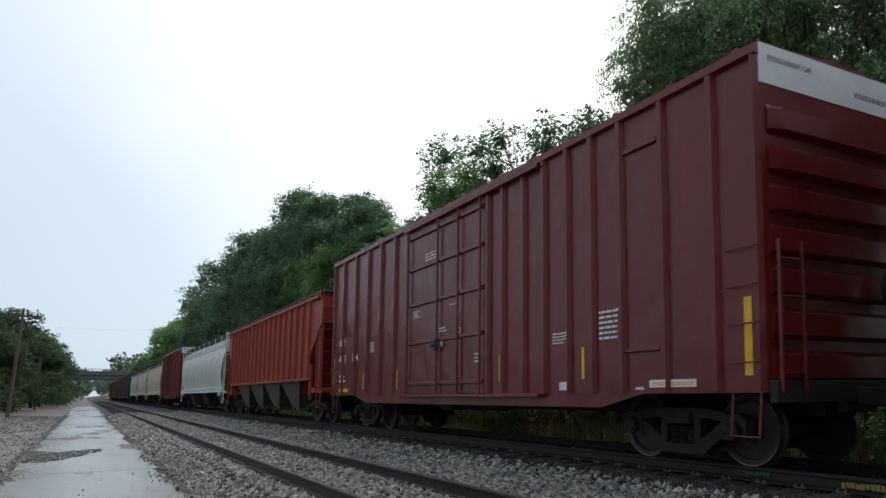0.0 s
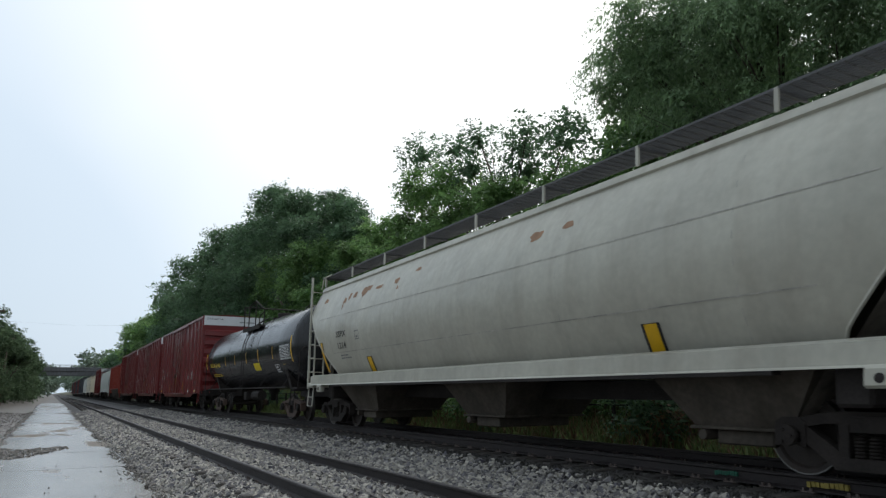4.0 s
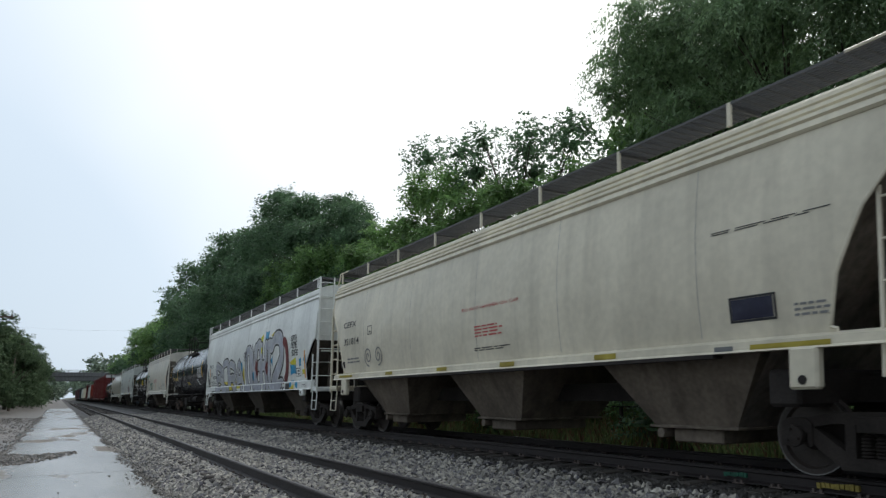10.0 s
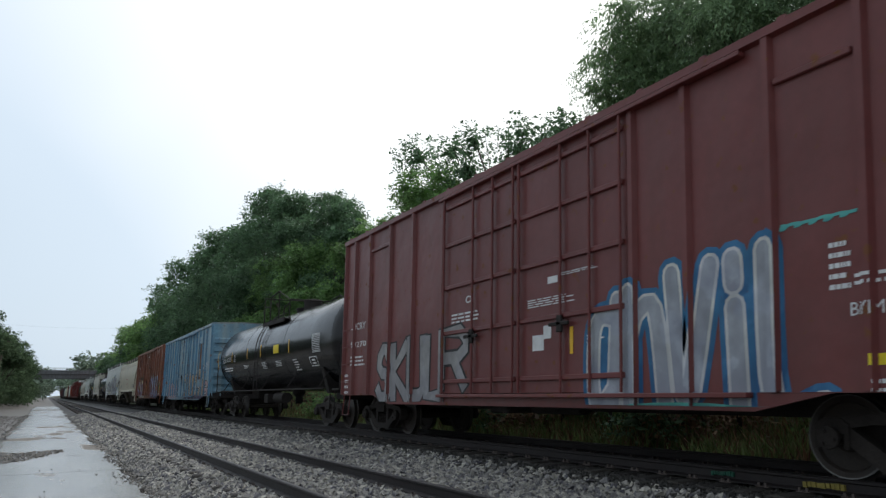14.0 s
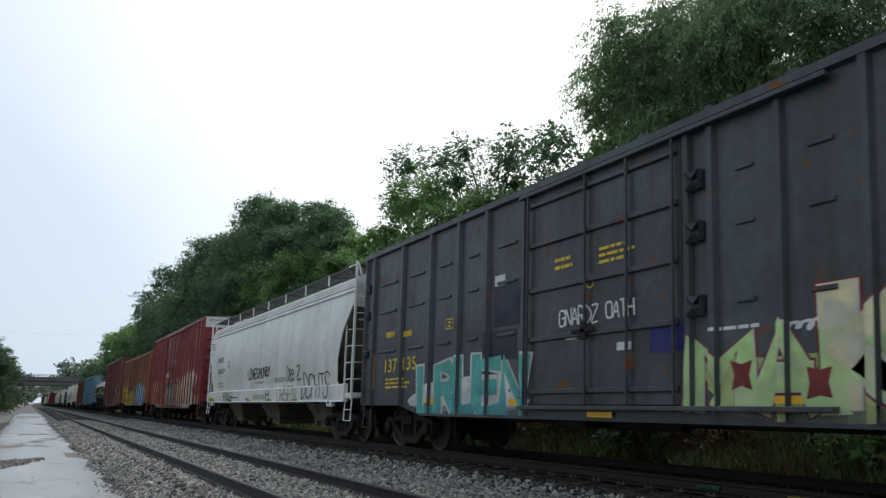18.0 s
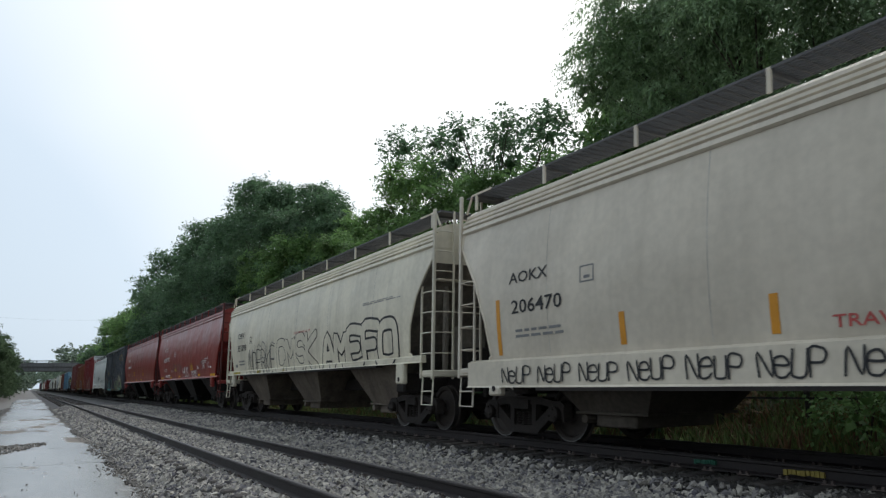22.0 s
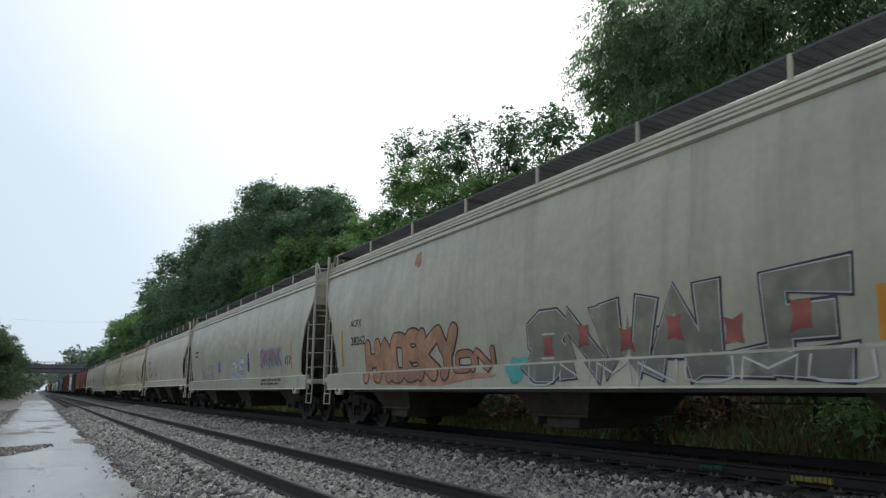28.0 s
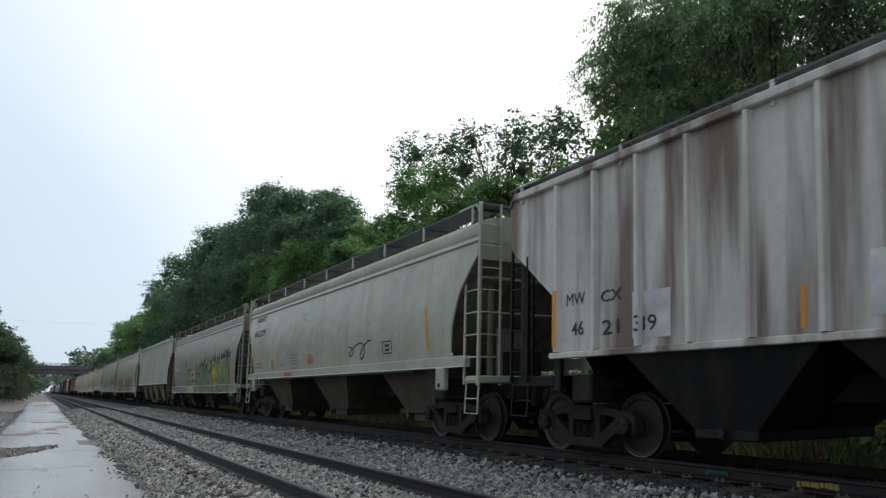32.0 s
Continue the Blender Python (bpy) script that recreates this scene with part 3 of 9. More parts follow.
def coupler_mesh():
    g = Geo().box(-0.11, 0.11, 0, 0.5, 0.76, 1.0, 0.03).box(-0.2, 0.18, 0.42, 0.72, 0.74, 1.02, 0.05).box(-0.3, 0.3, -0.1, 0.03, 0.68, 1.08, 0.02)
    g.tube([(-0.55, 0.1, 1.0), (-0.5, 0.3, 0.72), (-0.35, 0.55, 0.55), (-0.3, 0.7, 0.62)], 0.022, 6)
    g.tube([(0.1, 0.35, 1.05), (-1.2, 0.25, 1.05), (-1.35, 0.25, 0.82)], 0.015, 5)
    return g.mesh("coupler", steel_dark)


COUPLER = coupler_mesh()


def add_couplers(car, half):
    for s in (-1, 1):
        c = part("coupler", COUPLER, None, car, "dark knuckle coupler with air hose and cut lever")
        c.location = (0, s * half, 0)
        c.rotation_euler = (0, 0, 0 if s > 0 else math.pi)


def ladder(car, x, y0, y1, z0, z1, mat, rungs=6, bar=0.022, name="ladder", depth=0.0):
    """Two stiles and their rungs in the side plane x, or tilted out by depth."""
    g = Geo()
    for y in (y0, y1):
        g.box(x - bar, x + bar, y - bar, y + bar, z0, z1, 0.006)
    for i in range(rungs):
        z = z0 + (z1 - z0) * (i + 0.5) / rungs
        g.tube([(x, y0, z), (x - 0.03, (y0 + y1) / 2, z - 0.008), (x, y1, z)], 0.013, 5)
    return part(name, g, mat, car)


def end_ladder(car, y, x0, x1, z0, z1, mat, rungs=6):
    g = Geo()
    for x in (x0, x1):
        g.box(x - 0.022, x + 0.022, y - 0.022, y + 0.022, z0, z1, 0.006)
    for i in range(rungs):
        z = z0 + (z1 - z0) * (i + 0.5) / rungs
        g.tube([(x0, y, z), (x1, y, z)], 0.013, 5)
    return part("end_ladder", g, mat, car)


# ---- lettering, stripes and spray paint that follow a car's side ----
def flat_text(text, bold=0.0, lean=0.0):
    cu = bpy.data.curves.new("lettering", "FONT")
    cu.body, cu.size, cu.resolution_u, cu.offset, cu.shear = text, 1.0, 2, bold, lean
    ob = bpy.data.objects.new("lettering", cu)
    me = bpy.data.meshes.new_from_object(ob)
    bpy.data.objects.remove(ob)
    bpy.data.curves.remove(cu)
    vs = np.array([v.co[:2] for v in me.vertices]) if len(me.vertices) else np.zeros((1, 2))
    fs = [tuple(p.vertices) for p in me.polygons]
    bpy.data.meshes.remove(me)
    lo, hi = vs.min(0), vs.max(0)
    return (vs - lo) / np.maximum(hi - lo, 1e-6), fs


SIDE = {}   # for each car: the lowest paint at mid-length and at the ends, and the height at which the side steps out to its sill


def side_sheet(name, verts, faces, mat, car, surf, lift, half, ribs=(), label=""):
    """A thin coat laid on the near side. verts: (distance behind the front end, height). ribs: (from, to, proud) along the car,
    over which the coat runs too."""
    bm = bmesh.new()
    vs = [bm.verts.new((half - d, 0, z)) for d, z in verts]
    for f in faces:
        try:
            bm.faces.new([vs[i] for i in f])
        except ValueError:
            pass
    bmesh.ops.triangulate(bm, faces=[f for f in bm.faces if len(f.verts) > 4])
    ys = [v[0] for v in verts]
    mid_d = (min(ys) + max(ys)) / 2
    low, low_end, seam = SIDE.get(car.name, (None, None, None))
    if low is not None:
        edge = low if 2.6 < mid_d < 2 * half - 2.6 else low_end
        bmesh.ops.bisect_plane(bm, geom=bm.verts[:] + bm.edges[:] + bm.faces[:], plane_co=(0, 0, edge), plane_no=(0, 0, -1), clear_outer=True)
        if seam:
            bmesh.ops.bisect_plane(bm, geom=bm.verts[:] + bm.edges[:] + bm.faces[:], plane_co=(0, 0, seam), plane_no=(0, 0, 1))
    use = [r for r in ribs if r[1] > min(ys) and r[0] < max(ys)]
    for a, b, _ in use:
        for d in (a, b):
            bmesh.ops.bisect_plane(bm, geom=bm.verts[:] + bm.edges[:] + bm.faces[:], plane_co=(half - d, 0, 0), plane_no=(1, 0, 0))
    zs = [v.co.z for v in bm.verts]
    if zs and surf(min(zs)) != surf(max(zs)) and max(zs) > (seam or 0) + 0.05:
        for k in range(1, 8):
            z = min(zs) + (max(zs) - min(zs)) * k / 8
            bmesh.ops.bisect_plane(bm, geom=bm.verts[:] + bm.edges[:] + bm.faces[:], plane_co=(0, 0, z), plane_no=(0, 0, 1))
    g, at = Geo(), {}
    for f in bm.faces:
        c = half - f.calc_center_median().x
        proud = next((p for a, b, p in use if a < c < b), 0.0)
        off = 0.0 if not seam else (-0.002 if f.calc_center_median().z < seam else 0.002)
        idx = []
        for v in f.verts:
            key = (v.index if v.index >= 0 else id(v), proud, off, round(v.co.x, 5), round(v.co.z, 5))
            if key not in at:
                at[key] = len(g.v)
                g.v.append((surf(v.co.z + off) - proud - lift, v.co.x, v.co.z))
            idx.append(at[key])
        g.f.append(tuple(idx))
    bm.free()
    me = bpy.data.meshes.new(name)
    me.from_pydata(g.v, [], g.f)
    me.materials.append(mat)
    ob = new(name, me)
    ob.parent = car
    return tagged(ob, label)


def put_text(car, text, d, z, w, h, ink, surf, half, ribs=(), bold=0.0, lift=0.009, name="lettering", lean=0.0, slope=0.0, label=""):
    uv, fs = flat_text(text, bold, lean)
    verts = [(d + u * w, z + v * h + slope * u * w) for u, v in uv]
    return side_sheet(name, verts, fs, ink, car, surf, lift, half, ribs, label)


def put_rows(car, d, z, w, h, rows, ink, surf, half, ribs=(), seed=1, border=False, cols=0):
    """Small print: plain bars, some broken. border: with a frame round it."""
    r = random.Random(seed * 7 + rows)
    verts, faces = [], []

    def rect(a, b, c, e):
        k = len(verts)
        verts.extend([(a, c), (b, c), (b, e), (a, e)])
        faces.append((k, k + 1, k + 2, k + 3))

    step = h / rows
    for i in range(rows):
        zz = z + h - (i + 1) * step
        x = d + (0.03 if border else 0)
        end = d + w * (r.uniform(0.7, 1.0) if not border else 0.97)
        while x < end - 0.02:
            run = r.uniform(0.08, 0.28) * w
            rect(x, min(x + run, end), zz + step * 0.28, zz + step * 0.75)
            x += run + 0.04 * w
    if border:
        t = 0.018
        rect(d, d + w, z - t, z)
        rect(d, d + w, z + h, z + h + t)
        rect(d - t, d, z - t, z + h + t)
        rect(d + w, d + w + t, z - t, z + h + t)
    return tagged(side_sheet("small_print", verts, faces, ink, car, surf, 0.008, half, ribs, "rows of small stencilled print"), kind="stuff")


def put_patch(car, d, z, w, h, mat, surf, half, ribs=(), name="reflector", lift=0.006, lean=0.0):
    verts = [(d, z), (d + w, z), (d + w + lean, z + h), (d + lean, z + h)]
    return side_sheet(name, verts, [(0, 1, 2, 3)], mat, car, surf, lift, half, ribs)


def put_frame(car, d, z, w, h, ink, surf, half, ribs=(), rows=2, name="data_panel"):
    """A little framed box with bars in it."""
    verts, faces, t = [], [], min(w, h) * 0.09
    for a, b, c, e in [(d, d + w, z, z + t), (d, d + w, z + h - t, z + h), (d, d + t, z + t, z + h - t), (d + w - t, d + w, z + t, z + h - t)] + [
            (d + w * 0.28, d + w * 0.72, z + h * (0.22 + 0.34 * i), z + h * (0.40 + 0.34 * i)) for i in range(rows)]:
        k = len(verts)
        verts.extend([(a, c), (b, c), (b, e), (a, e)])
        faces.append((k, k + 1, k + 2, k + 3))
    return side_sheet(name, verts, faces, ink, car, surf, 0.005, half, ribs)


def spray(key, *rgb, patchy=0.75):
    """Sprayed colour: clouds of a darker and a lighter tone, fading downwards."""
    base = srgb(*rgb)[:3]
    return paint("spray_paint_" + key, *rgb, rough=0.45, streak=0.12, var=0.22, scale=3.5, fine=14.0, each=0.12, rust=patchy, rust_scale=2.2,
                 rust_colors=(tuple(c * k for c, k in zip(base, (0.4, 0.42, 0.5))), tuple(min(0.8, c * 1.35 + 0.05) for c in base)), fade=tuple(c * k for c, k in zip(srgb(*rgb)[:3], (0.74, 0.74, 0.8) if min(rgb) > 140 else (0.6, 0.58, 0.7))))


def put_blob(car, d, z, w, h, mat, surf, half, ribs=(), seed=0, lift=0.004, name="spray_cloud", spikes=0):
    """A sprayed patch with an uneven or jagged outline."""
    r = random.Random(seed * 31 + 5)
    n = 26 if not spikes else spikes * 2
    verts = [(d + w / 2, z + h / 2)]
    ph = [r.uniform(0, 6.28) for _ in range(3)]
    for i in range(n):
        a = 6.2832 * i / n
        k = 0.86 + 0.10 * math.sin(3 * a + ph[0]) + 0.07 * math.sin(5 * a + ph[1]) + r.uniform(-0.05, 0.05)
        if spikes:
            k = (1.12 if i % 2 else 0.66) * r.uniform(0.85, 1.1)
        c, s = math.cos(a), math.sin(a)
        sq = (abs(c) ** 3 + abs(s) ** 3) ** (-1 / 3)
        verts.append((d + w / 2 + c * sq * k * w / 2, z + h / 2 + s * sq * k * h / 2))
    return side_sheet(name, verts, [(0, 1 + i, 1 + (i + 1) % n) for i in range(n)], mat, car, surf, lift, half, ribs)


def put_scrawl(car, d, z, w, h, mat, surf, half, ribs=(), seed=1, loops=5, thick=0.035):
    """A loose sprayed line of loops."""
    r = random.Random(seed)
    pts = []
    for i in range(loops * 12 + 1):
        a = i / 12
        u = a / loops
        pts.append((d + u * w + 0.45 * w / loops * math.sin(6.283 * a + 0.5), z + h * (0.5 + 0.46 * math.cos(6.283 * a) * (0.75 + 0.25 * math.sin(seed + a * 2.1)))))
    verts, faces = [], []
    for i, (x, zz) in enumerate(pts):
        x0, z0 = pts[max(i - 1, 0)]
        x1, z1 = pts[min(i + 1, len(pts) - 1)]
        dx, dz = x1 - x0, z1 - z0
        m = math.hypot(dx, dz) or 1
        verts += [(x - dz / m * thick / 2, zz + dx / m * thick / 2), (x + dz / m * thick / 2, zz - dx / m * thick / 2)]
        if i:
            faces.append((2 * i - 2, 2 * i - 1, 2 * i + 1, 2 * i))
    return side_sheet("sprayed_line", verts, faces, mat, car, surf, 0.007, half, ribs)


# sprayed letters as strokes on a grid four wide and six high
STROKES = {"A": "00 26 40|12 32", "B": "00 06 26 45 34 23 03|23 42 41 20 00", "C": "45 36 16 05 01 10 30 41", "D": "00 06 26 44 42 20 00", "E": "46 06 00 40|03 33",
           "F": "46 06 00|03 33", "G": "45 36 16 05 01 10 30 41 43 23", "H": "06 00|46 40|03 43", "I": "26 20", "K": "06 00|46 03 40", "L": "06 00 40", "M": "00 06 23 46 40",
           "N": "00 06 40 46", "O": "16 36 45 41 30 10 01 05 16", "P": "00 06 36 45 44 33 03", "R": "00 06 36 45 44 33 03|23 40", "S": "45 36 16 05 04 13 33 42 41 30 10 01",
           "T": "06 46|26 20", "U": "06 01 10 30 41 46", "V": "06 20 46", "W": "06 10 24 30 46", "X": "06 40|46 00", "Y": "06 23 46|23 20", "Z": "06 46 00 40", "2": "05 16 36 45 43 00 40",
           "a": "35 15 04 01 10 31|36 30", "e": "03 43 35 15 04 01 10 30 41", "n": "06 00|04 15 35 40", "i": "24 20|26 25", "o": "15 35 43 41 30 10 01 03 15", "y": "05 23|45 00"}


def ribbon(pts, width, soft=True):
    """The outline of a sprayed stroke along a line of (d, z): corners and quads, with rounded or square ends."""
    if soft and len(pts) > 2:
        q = [pts[0]] + list(pts) + [pts[-1]]
        out = []
        for a, b, c, e in zip(q, q[1:], q[2:], q[3:]):
            for k in range(4):
                t = k / 4
                out.append(tuple(0.5 * (2 * b[i] + (c[i] - a[i]) * t + (2 * a[i] - 5 * b[i] + 4 * c[i] - e[i]) * t * t + (3 * b[i] - a[i] - 3 * c[i] + e[i]) * t ** 3) for i in (0, 1)))
        pts = out + [pts[-1]]
    n, r = len(pts), width / 2
    rows = []
    for i in range(n):
        a, b = pts[max(i - 1, 0)], pts[min(i + 1, n - 1)]
        dx, dz = b[0] - a[0], b[1] - a[1]
        m = math.hypot(dx, dz) or 1.0
        dx, dz = dx / m, dz / m
        caps = ((0.0, 1.0),)
        if i in (0, n - 1):
            e = -1 if i == 0 else 1
            caps = [(e * 0.95, 0.35), (e * 0.6, 0.8), (0.0, 1.0)] if soft else [(e * 0.7, 1.0)]
            if e > 0:
                caps = caps[::-1]
        for along, across in caps:
            x, z = pts[i][0] + dx * r * along, pts[i][1] + dz * r * along
            rows.append(((x - dz * r * across, z + dx * r * across), (x + dz * r * across, z - dx * r * across)))
    return [v for row in rows for v in row], [(2 * i, 2 * i + 1, 2 * i + 3, 2 * i + 2) for i in range(len(rows) - 1)]


def letter_lines(text, d, z, w, h, seed, slope=0.0, lift_end=0.0, wild=0.08):
    """The strokes of each letter of a sprayed word. lift_end: how much taller the last letter is than the first."""
    r = random.Random(seed)
    step = w / len(text)
    for i, ch in enumerate(text):
        if ch not in STROKES:
            continue
        hh = h * (1 + lift_end * i / max(len(text) - 1, 1)) * r.uniform(0.92, 1.06)
        lean, up = r.uniform(-wild, wild) * hh, slope * (i + 0.5) * step + r.uniform(-0.03, 0.03) * hh
        yield i, [[(d + step * (i + 0.09 + 0.82 * int(q[0]) / 4 + r.uniform(-0.03, 0.03)) + lean * (int(q[1]) / 6 - 0.5), z + up + hh * (int(q[1]) / 6 + r.uniform(-0.02, 0.02))) for q in stroke.split()]
                  for stroke in STROKES[ch].split("|")]


def put_hand(car, text, d, z, w, h, mat, surf, half, ribs=(), thick=0.045, seed=1, slope=0.0, soft=True, name="sprayed_tag"):
    """A word written by hand with one spray line."""
    for i, lines in letter_lines(text, d, z, w, h, seed, slope):
        for k, pts in enumerate(lines):
            verts, faces = ribbon(pts, thick, soft)
            side_sheet(name, verts, faces, mat, car, surf, 0.0124 + 0.0003 * k + 0.0002 * (i % 2), half, ribs)


def put_puff(car, text, d, z, w, h, fill, edge, surf, half, ribs=(), fat=0.3, rim=0.05, seed=1, slope=0.0, soft=True, shine=None, lift_end=0.0, line=None, wild=0.08, over=0.0):
    """A painted word in swollen letters: a rim, the fill on it, and thin highlights."""
    step = w / len(text)
    for i, lines in letter_lines(text, d, z, w, h, seed, slope, lift_end, wild):
        wide = fat * min(step, h * 0.8)
        coats = [(edge, wide + 2 * rim, 0.0040, "graffiti_outline")]
        if line:
            coats.append((line, wide + 0.7 * rim, 0.0066, "graffiti_line"))
        coats.append((fill, wide, 0.0090, "graffiti_letter"))
        for mat, width, lift, nm in coats:
            lift += over
            for k, pts in enumerate(lines):
                verts, faces = ribbon(pts, width, soft)
                side_sheet(nm, verts, faces, mat, car, surf, lift + 0.0004 * k + 0.0009 * (i % 2), half, ribs)
        if shine:
            for k, pts in enumerate(lines):
                verts, faces = ribbon([(x - wide * 0.25, q + wide * 0.2) for x, q in pts[:3]], 0.022, soft)
                side_sheet("graffiti_shine", verts, faces, shine, car, surf, 0.0126 + 0.0003 * k, half, ribs)


def put_burst(car, d, z, size, mat, surf, half, ribs=(), rays=8, seed=1, thick=0.03):
    """Thin sprayed rays from one point."""
    r = random.Random(seed)
    for i in range(rays):
        a, m = 6.2832 * i / rays + r.uniform(-0.3, 0.3), size * r.uniform(0.5, 1.0)
        verts = [(d - math.sin(a) * thick, z + math.cos(a) * thick), (d + math.cos(a) * m, z + math.sin(a) * m), (d + math.sin(a) * thick, z - math.cos(a) * thick)]
        side_sheet("sprayed_ray", verts, [(0, 1, 2)], mat, car, surf, 0.0138 + 0.0002 * (i % 4), half, ribs)


def put_loop(car, d, z, w, h, mat, surf, half, ribs=(), thick=0.08, a0=0.0, a1=6.2832, turns=0.0):
    """A sprayed ring, arc or spiral."""
    n = 16
    pts = [(d + (0.5 - turns * k / n) * w * math.cos(a0 + (a1 - a0) * k / n), z + (0.5 - turns * k / n) * h * math.sin(a0 + (a1 - a0) * k / n)) for k in range(n + 1)]
    verts, faces = ribbon(pts, thick)
    side_sheet("sprayed_ring", verts, faces, mat, car, surf, 0.0132, half, ribs)


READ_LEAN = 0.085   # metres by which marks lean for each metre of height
CARS = []   # every car with its place in the train


class Car:
    """One car of the train: the thing, half its body's length, its side's shape and the ribs on the side."""

    def __init__(self, name, label, category, lead, trail, group):
        self.ob = thing(name, label, category, group)
        self.half, self.mid = (lead - trail) / 2, (lead + trail) / 2
        self.surf, self.ribs = (lambda z: -1.6), []
        self.shift = 0.0   # where the marks' zero lies, behind the front end
        self.ob.location = (XT, self.mid, 0)
        CARS.append(self)

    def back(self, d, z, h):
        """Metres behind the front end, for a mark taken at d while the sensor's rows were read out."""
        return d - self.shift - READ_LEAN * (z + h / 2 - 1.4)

    def text(self, text, d, z, w, h, ink="w", bold=0.009, **how):
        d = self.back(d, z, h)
        if "M" in text or "W" in text:
            bold = 0.0
        return put_text(self.ob, text, d, z, w, h, INK.get(ink, ink), self.surf, self.half, self.ribs, bold=bold, **how)

    def rows(self, d, z, w, h, rows, ink="w", **how):
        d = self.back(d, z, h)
        return put_rows(self.ob, d, z, w, h, rows, INK.get(ink, ink), self.surf, self.half, self.ribs, **how)

    def patch(self, d, z, w, h, mat=None, **how):
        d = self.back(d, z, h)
        if mat in (None, orange_tape) and h > w:
            d, w = d + w * 0.3, min(w * 0.42, 0.11)
        return put_patch(self.ob, d, z, w, h, mat or yellow_tape, self.surf, self.half, self.ribs, **how)

    def box(self, d, z, w, h, ink="w", **how):
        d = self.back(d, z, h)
        return put_frame(self.ob, d, z, w, h, INK.get(ink, ink), self.surf, self.half, self.ribs, **how)

    def blob(self, d, z, w, h, mat, **how):
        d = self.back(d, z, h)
        return put_blob(self.ob, d, z, w, h, mat, self.surf, self.half, self.ribs, **how)

    def hand(self, text, d, z, w, h, mat, **how):
        d = self.back(d, z, h)
        return put_hand(self.ob, text, d, z, w, h, mat, self.surf, self.half, self.ribs, **how)

    def puff(self, text, d, z, w, h, fill, edge, **how):
        d = self.back(d, z, h)
        return put_puff(self.ob, text, d, z, w, h, fill, edge, self.surf, self.half, self.ribs, **how)

    def burst(self, d, z, size, mat, **how):
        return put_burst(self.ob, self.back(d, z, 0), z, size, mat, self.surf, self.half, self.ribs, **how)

    def loop(self, d, z, w, h, mat, **how):
        return put_loop(self.ob, self.back(d, z, 0), z, w, h, mat, self.surf, self.half, self.ribs, **how)

    def scrawl(self, d, z, w, h, mat, **how):
        d = self.back(d, z, h)
        return put_scrawl(self.ob, d, z, w, h, mat, self.surf, self.half, self.ribs, **how)


def boxcar(lead, trail, mat, label, group="boxcars", top=5.0, ribs_front=5, ribs_back=6, door=(0.36, 0.52), doors=1, white_end=False,
           dark=None, sill=0.93, rib_mat=None, end_mat=None, beads=False, post_at=(), header=None, roof_mat=None, truck_in=1.85, shift=0.0):
    """A 50-foot boxcar. door: where its opening begins and ends, as a share of the length from the front."""
    c = Car("boxcar", label, "boxcar", lead, trail, group)
    ob, half, hw = c.ob, c.half, 1.6
    L = 2 * half
    dark = dark or steel_dark
    c.shift = shift
    rib_mat, end_mat = rib_mat or mat, end_mat or mat
    c.surf = lambda z: -hw
    d0, d1 = door[0] * L, door[1] * L
    part("floor", Geo().box(-hw + 0.06, hw - 0.06, -half + 0.05, half - 0.05, sill, sill + 0.12), dark, ob)
    # near side in two panels with the door between them; far side in one
    for a, b in ((0.0, d0), (d1, L)):
        part("side_panel", Geo().box(-hw, -hw + 0.04, half - b + 0.003, half - a - 0.003, sill, top), mat, ob)
    part("far_side", Geo().box(hw - 0.04, hw, -half + 0.003, half - 0.003, sill, top), mat, ob)
    SIDE[ob.name] = (sill - 0.15, sill + 0.01, None)
    posts = [0.0, d0, d1, L] + [d - shift for d in post_at if 0.25 < d - shift < L - 0.25]
    for a, b, n in () if post_at else ((0.0, d0, ribs_front), (d1, L, ribs_back)):
        posts += [a + (b - a) * i / n for i in range(n + 1)]
    post_w, proud = 0.15, 0.07
    for i, d in enumerate(sorted(set(round(p, 3) for p in posts))):
        w = post_w if 0.2 < d < L - 0.2 else 0.22
        y0 = max(-half, half - d - w / 2)
        y1 = min(half, half - d + w / 2)
        if abs(d - d0) < 0.01 or abs(d - d1) < 0.01:
            y0, y1 = (half - d, half - d + w) if abs(d - d0) < 0.01 else (half - d - w, half - d)
        part("side_post", Geo().prism([(-hw, y0), (-hw, y1), (-hw - proud, y1 - 0.035), (-hw - proud, y0 + 0.035)], sill + 0.02, top - 0.1).swap(), rib_mat, ob)
        c.ribs.append((half - y1 + 0.03, half - y0 - 0.03, proud))
    if beads:
        # short pressed beads in every panel
        edges = sorted(set(round(p, 3) for p in posts))
        for a, b in zip(edges, edges[1:]):
            if b - a > 2.2 or a >= d0 - 0.01 and b <= d1 + 0.01:
                continue
            for k, f in ((0, 0.33), (1, 0.55), (2, 0.76)):
                zz = sill + (top - sill) * (f + (0.03 if k == 1 else 0))
                part("pressed_bead", Geo().box(-hw - 0.03, -hw + 0.01, half - b + 0.32, half - a - 0.32, zz - 0.03, zz + 0.03, 0.012), mat, ob)
    g = Geo()
    for i in range(14):
        yy = -half + 0.6 + (L - 1.2) * i / 13
        g.box(hw, hw + 0.07, yy - 0.07, yy + 0.07, sill + 0.02, top - 0.1)
    tagged(part("far_posts", g, rib_mat, ob), kind="stuff")
    for a, b, z0, z1 in ((a - shift, b - shift, z0, z1) for a, b, z0, z1 in header or ()):
        # a beam that frames the head or the foot of one panel
        part("panel_header", Geo().box(-hw - 0.05, -hw + 0.01, half - b, half - a, z0, z1, 0.012), mat, ob)
    # top chord and side sill
    for s in (-1, 1):
        x = s * hw
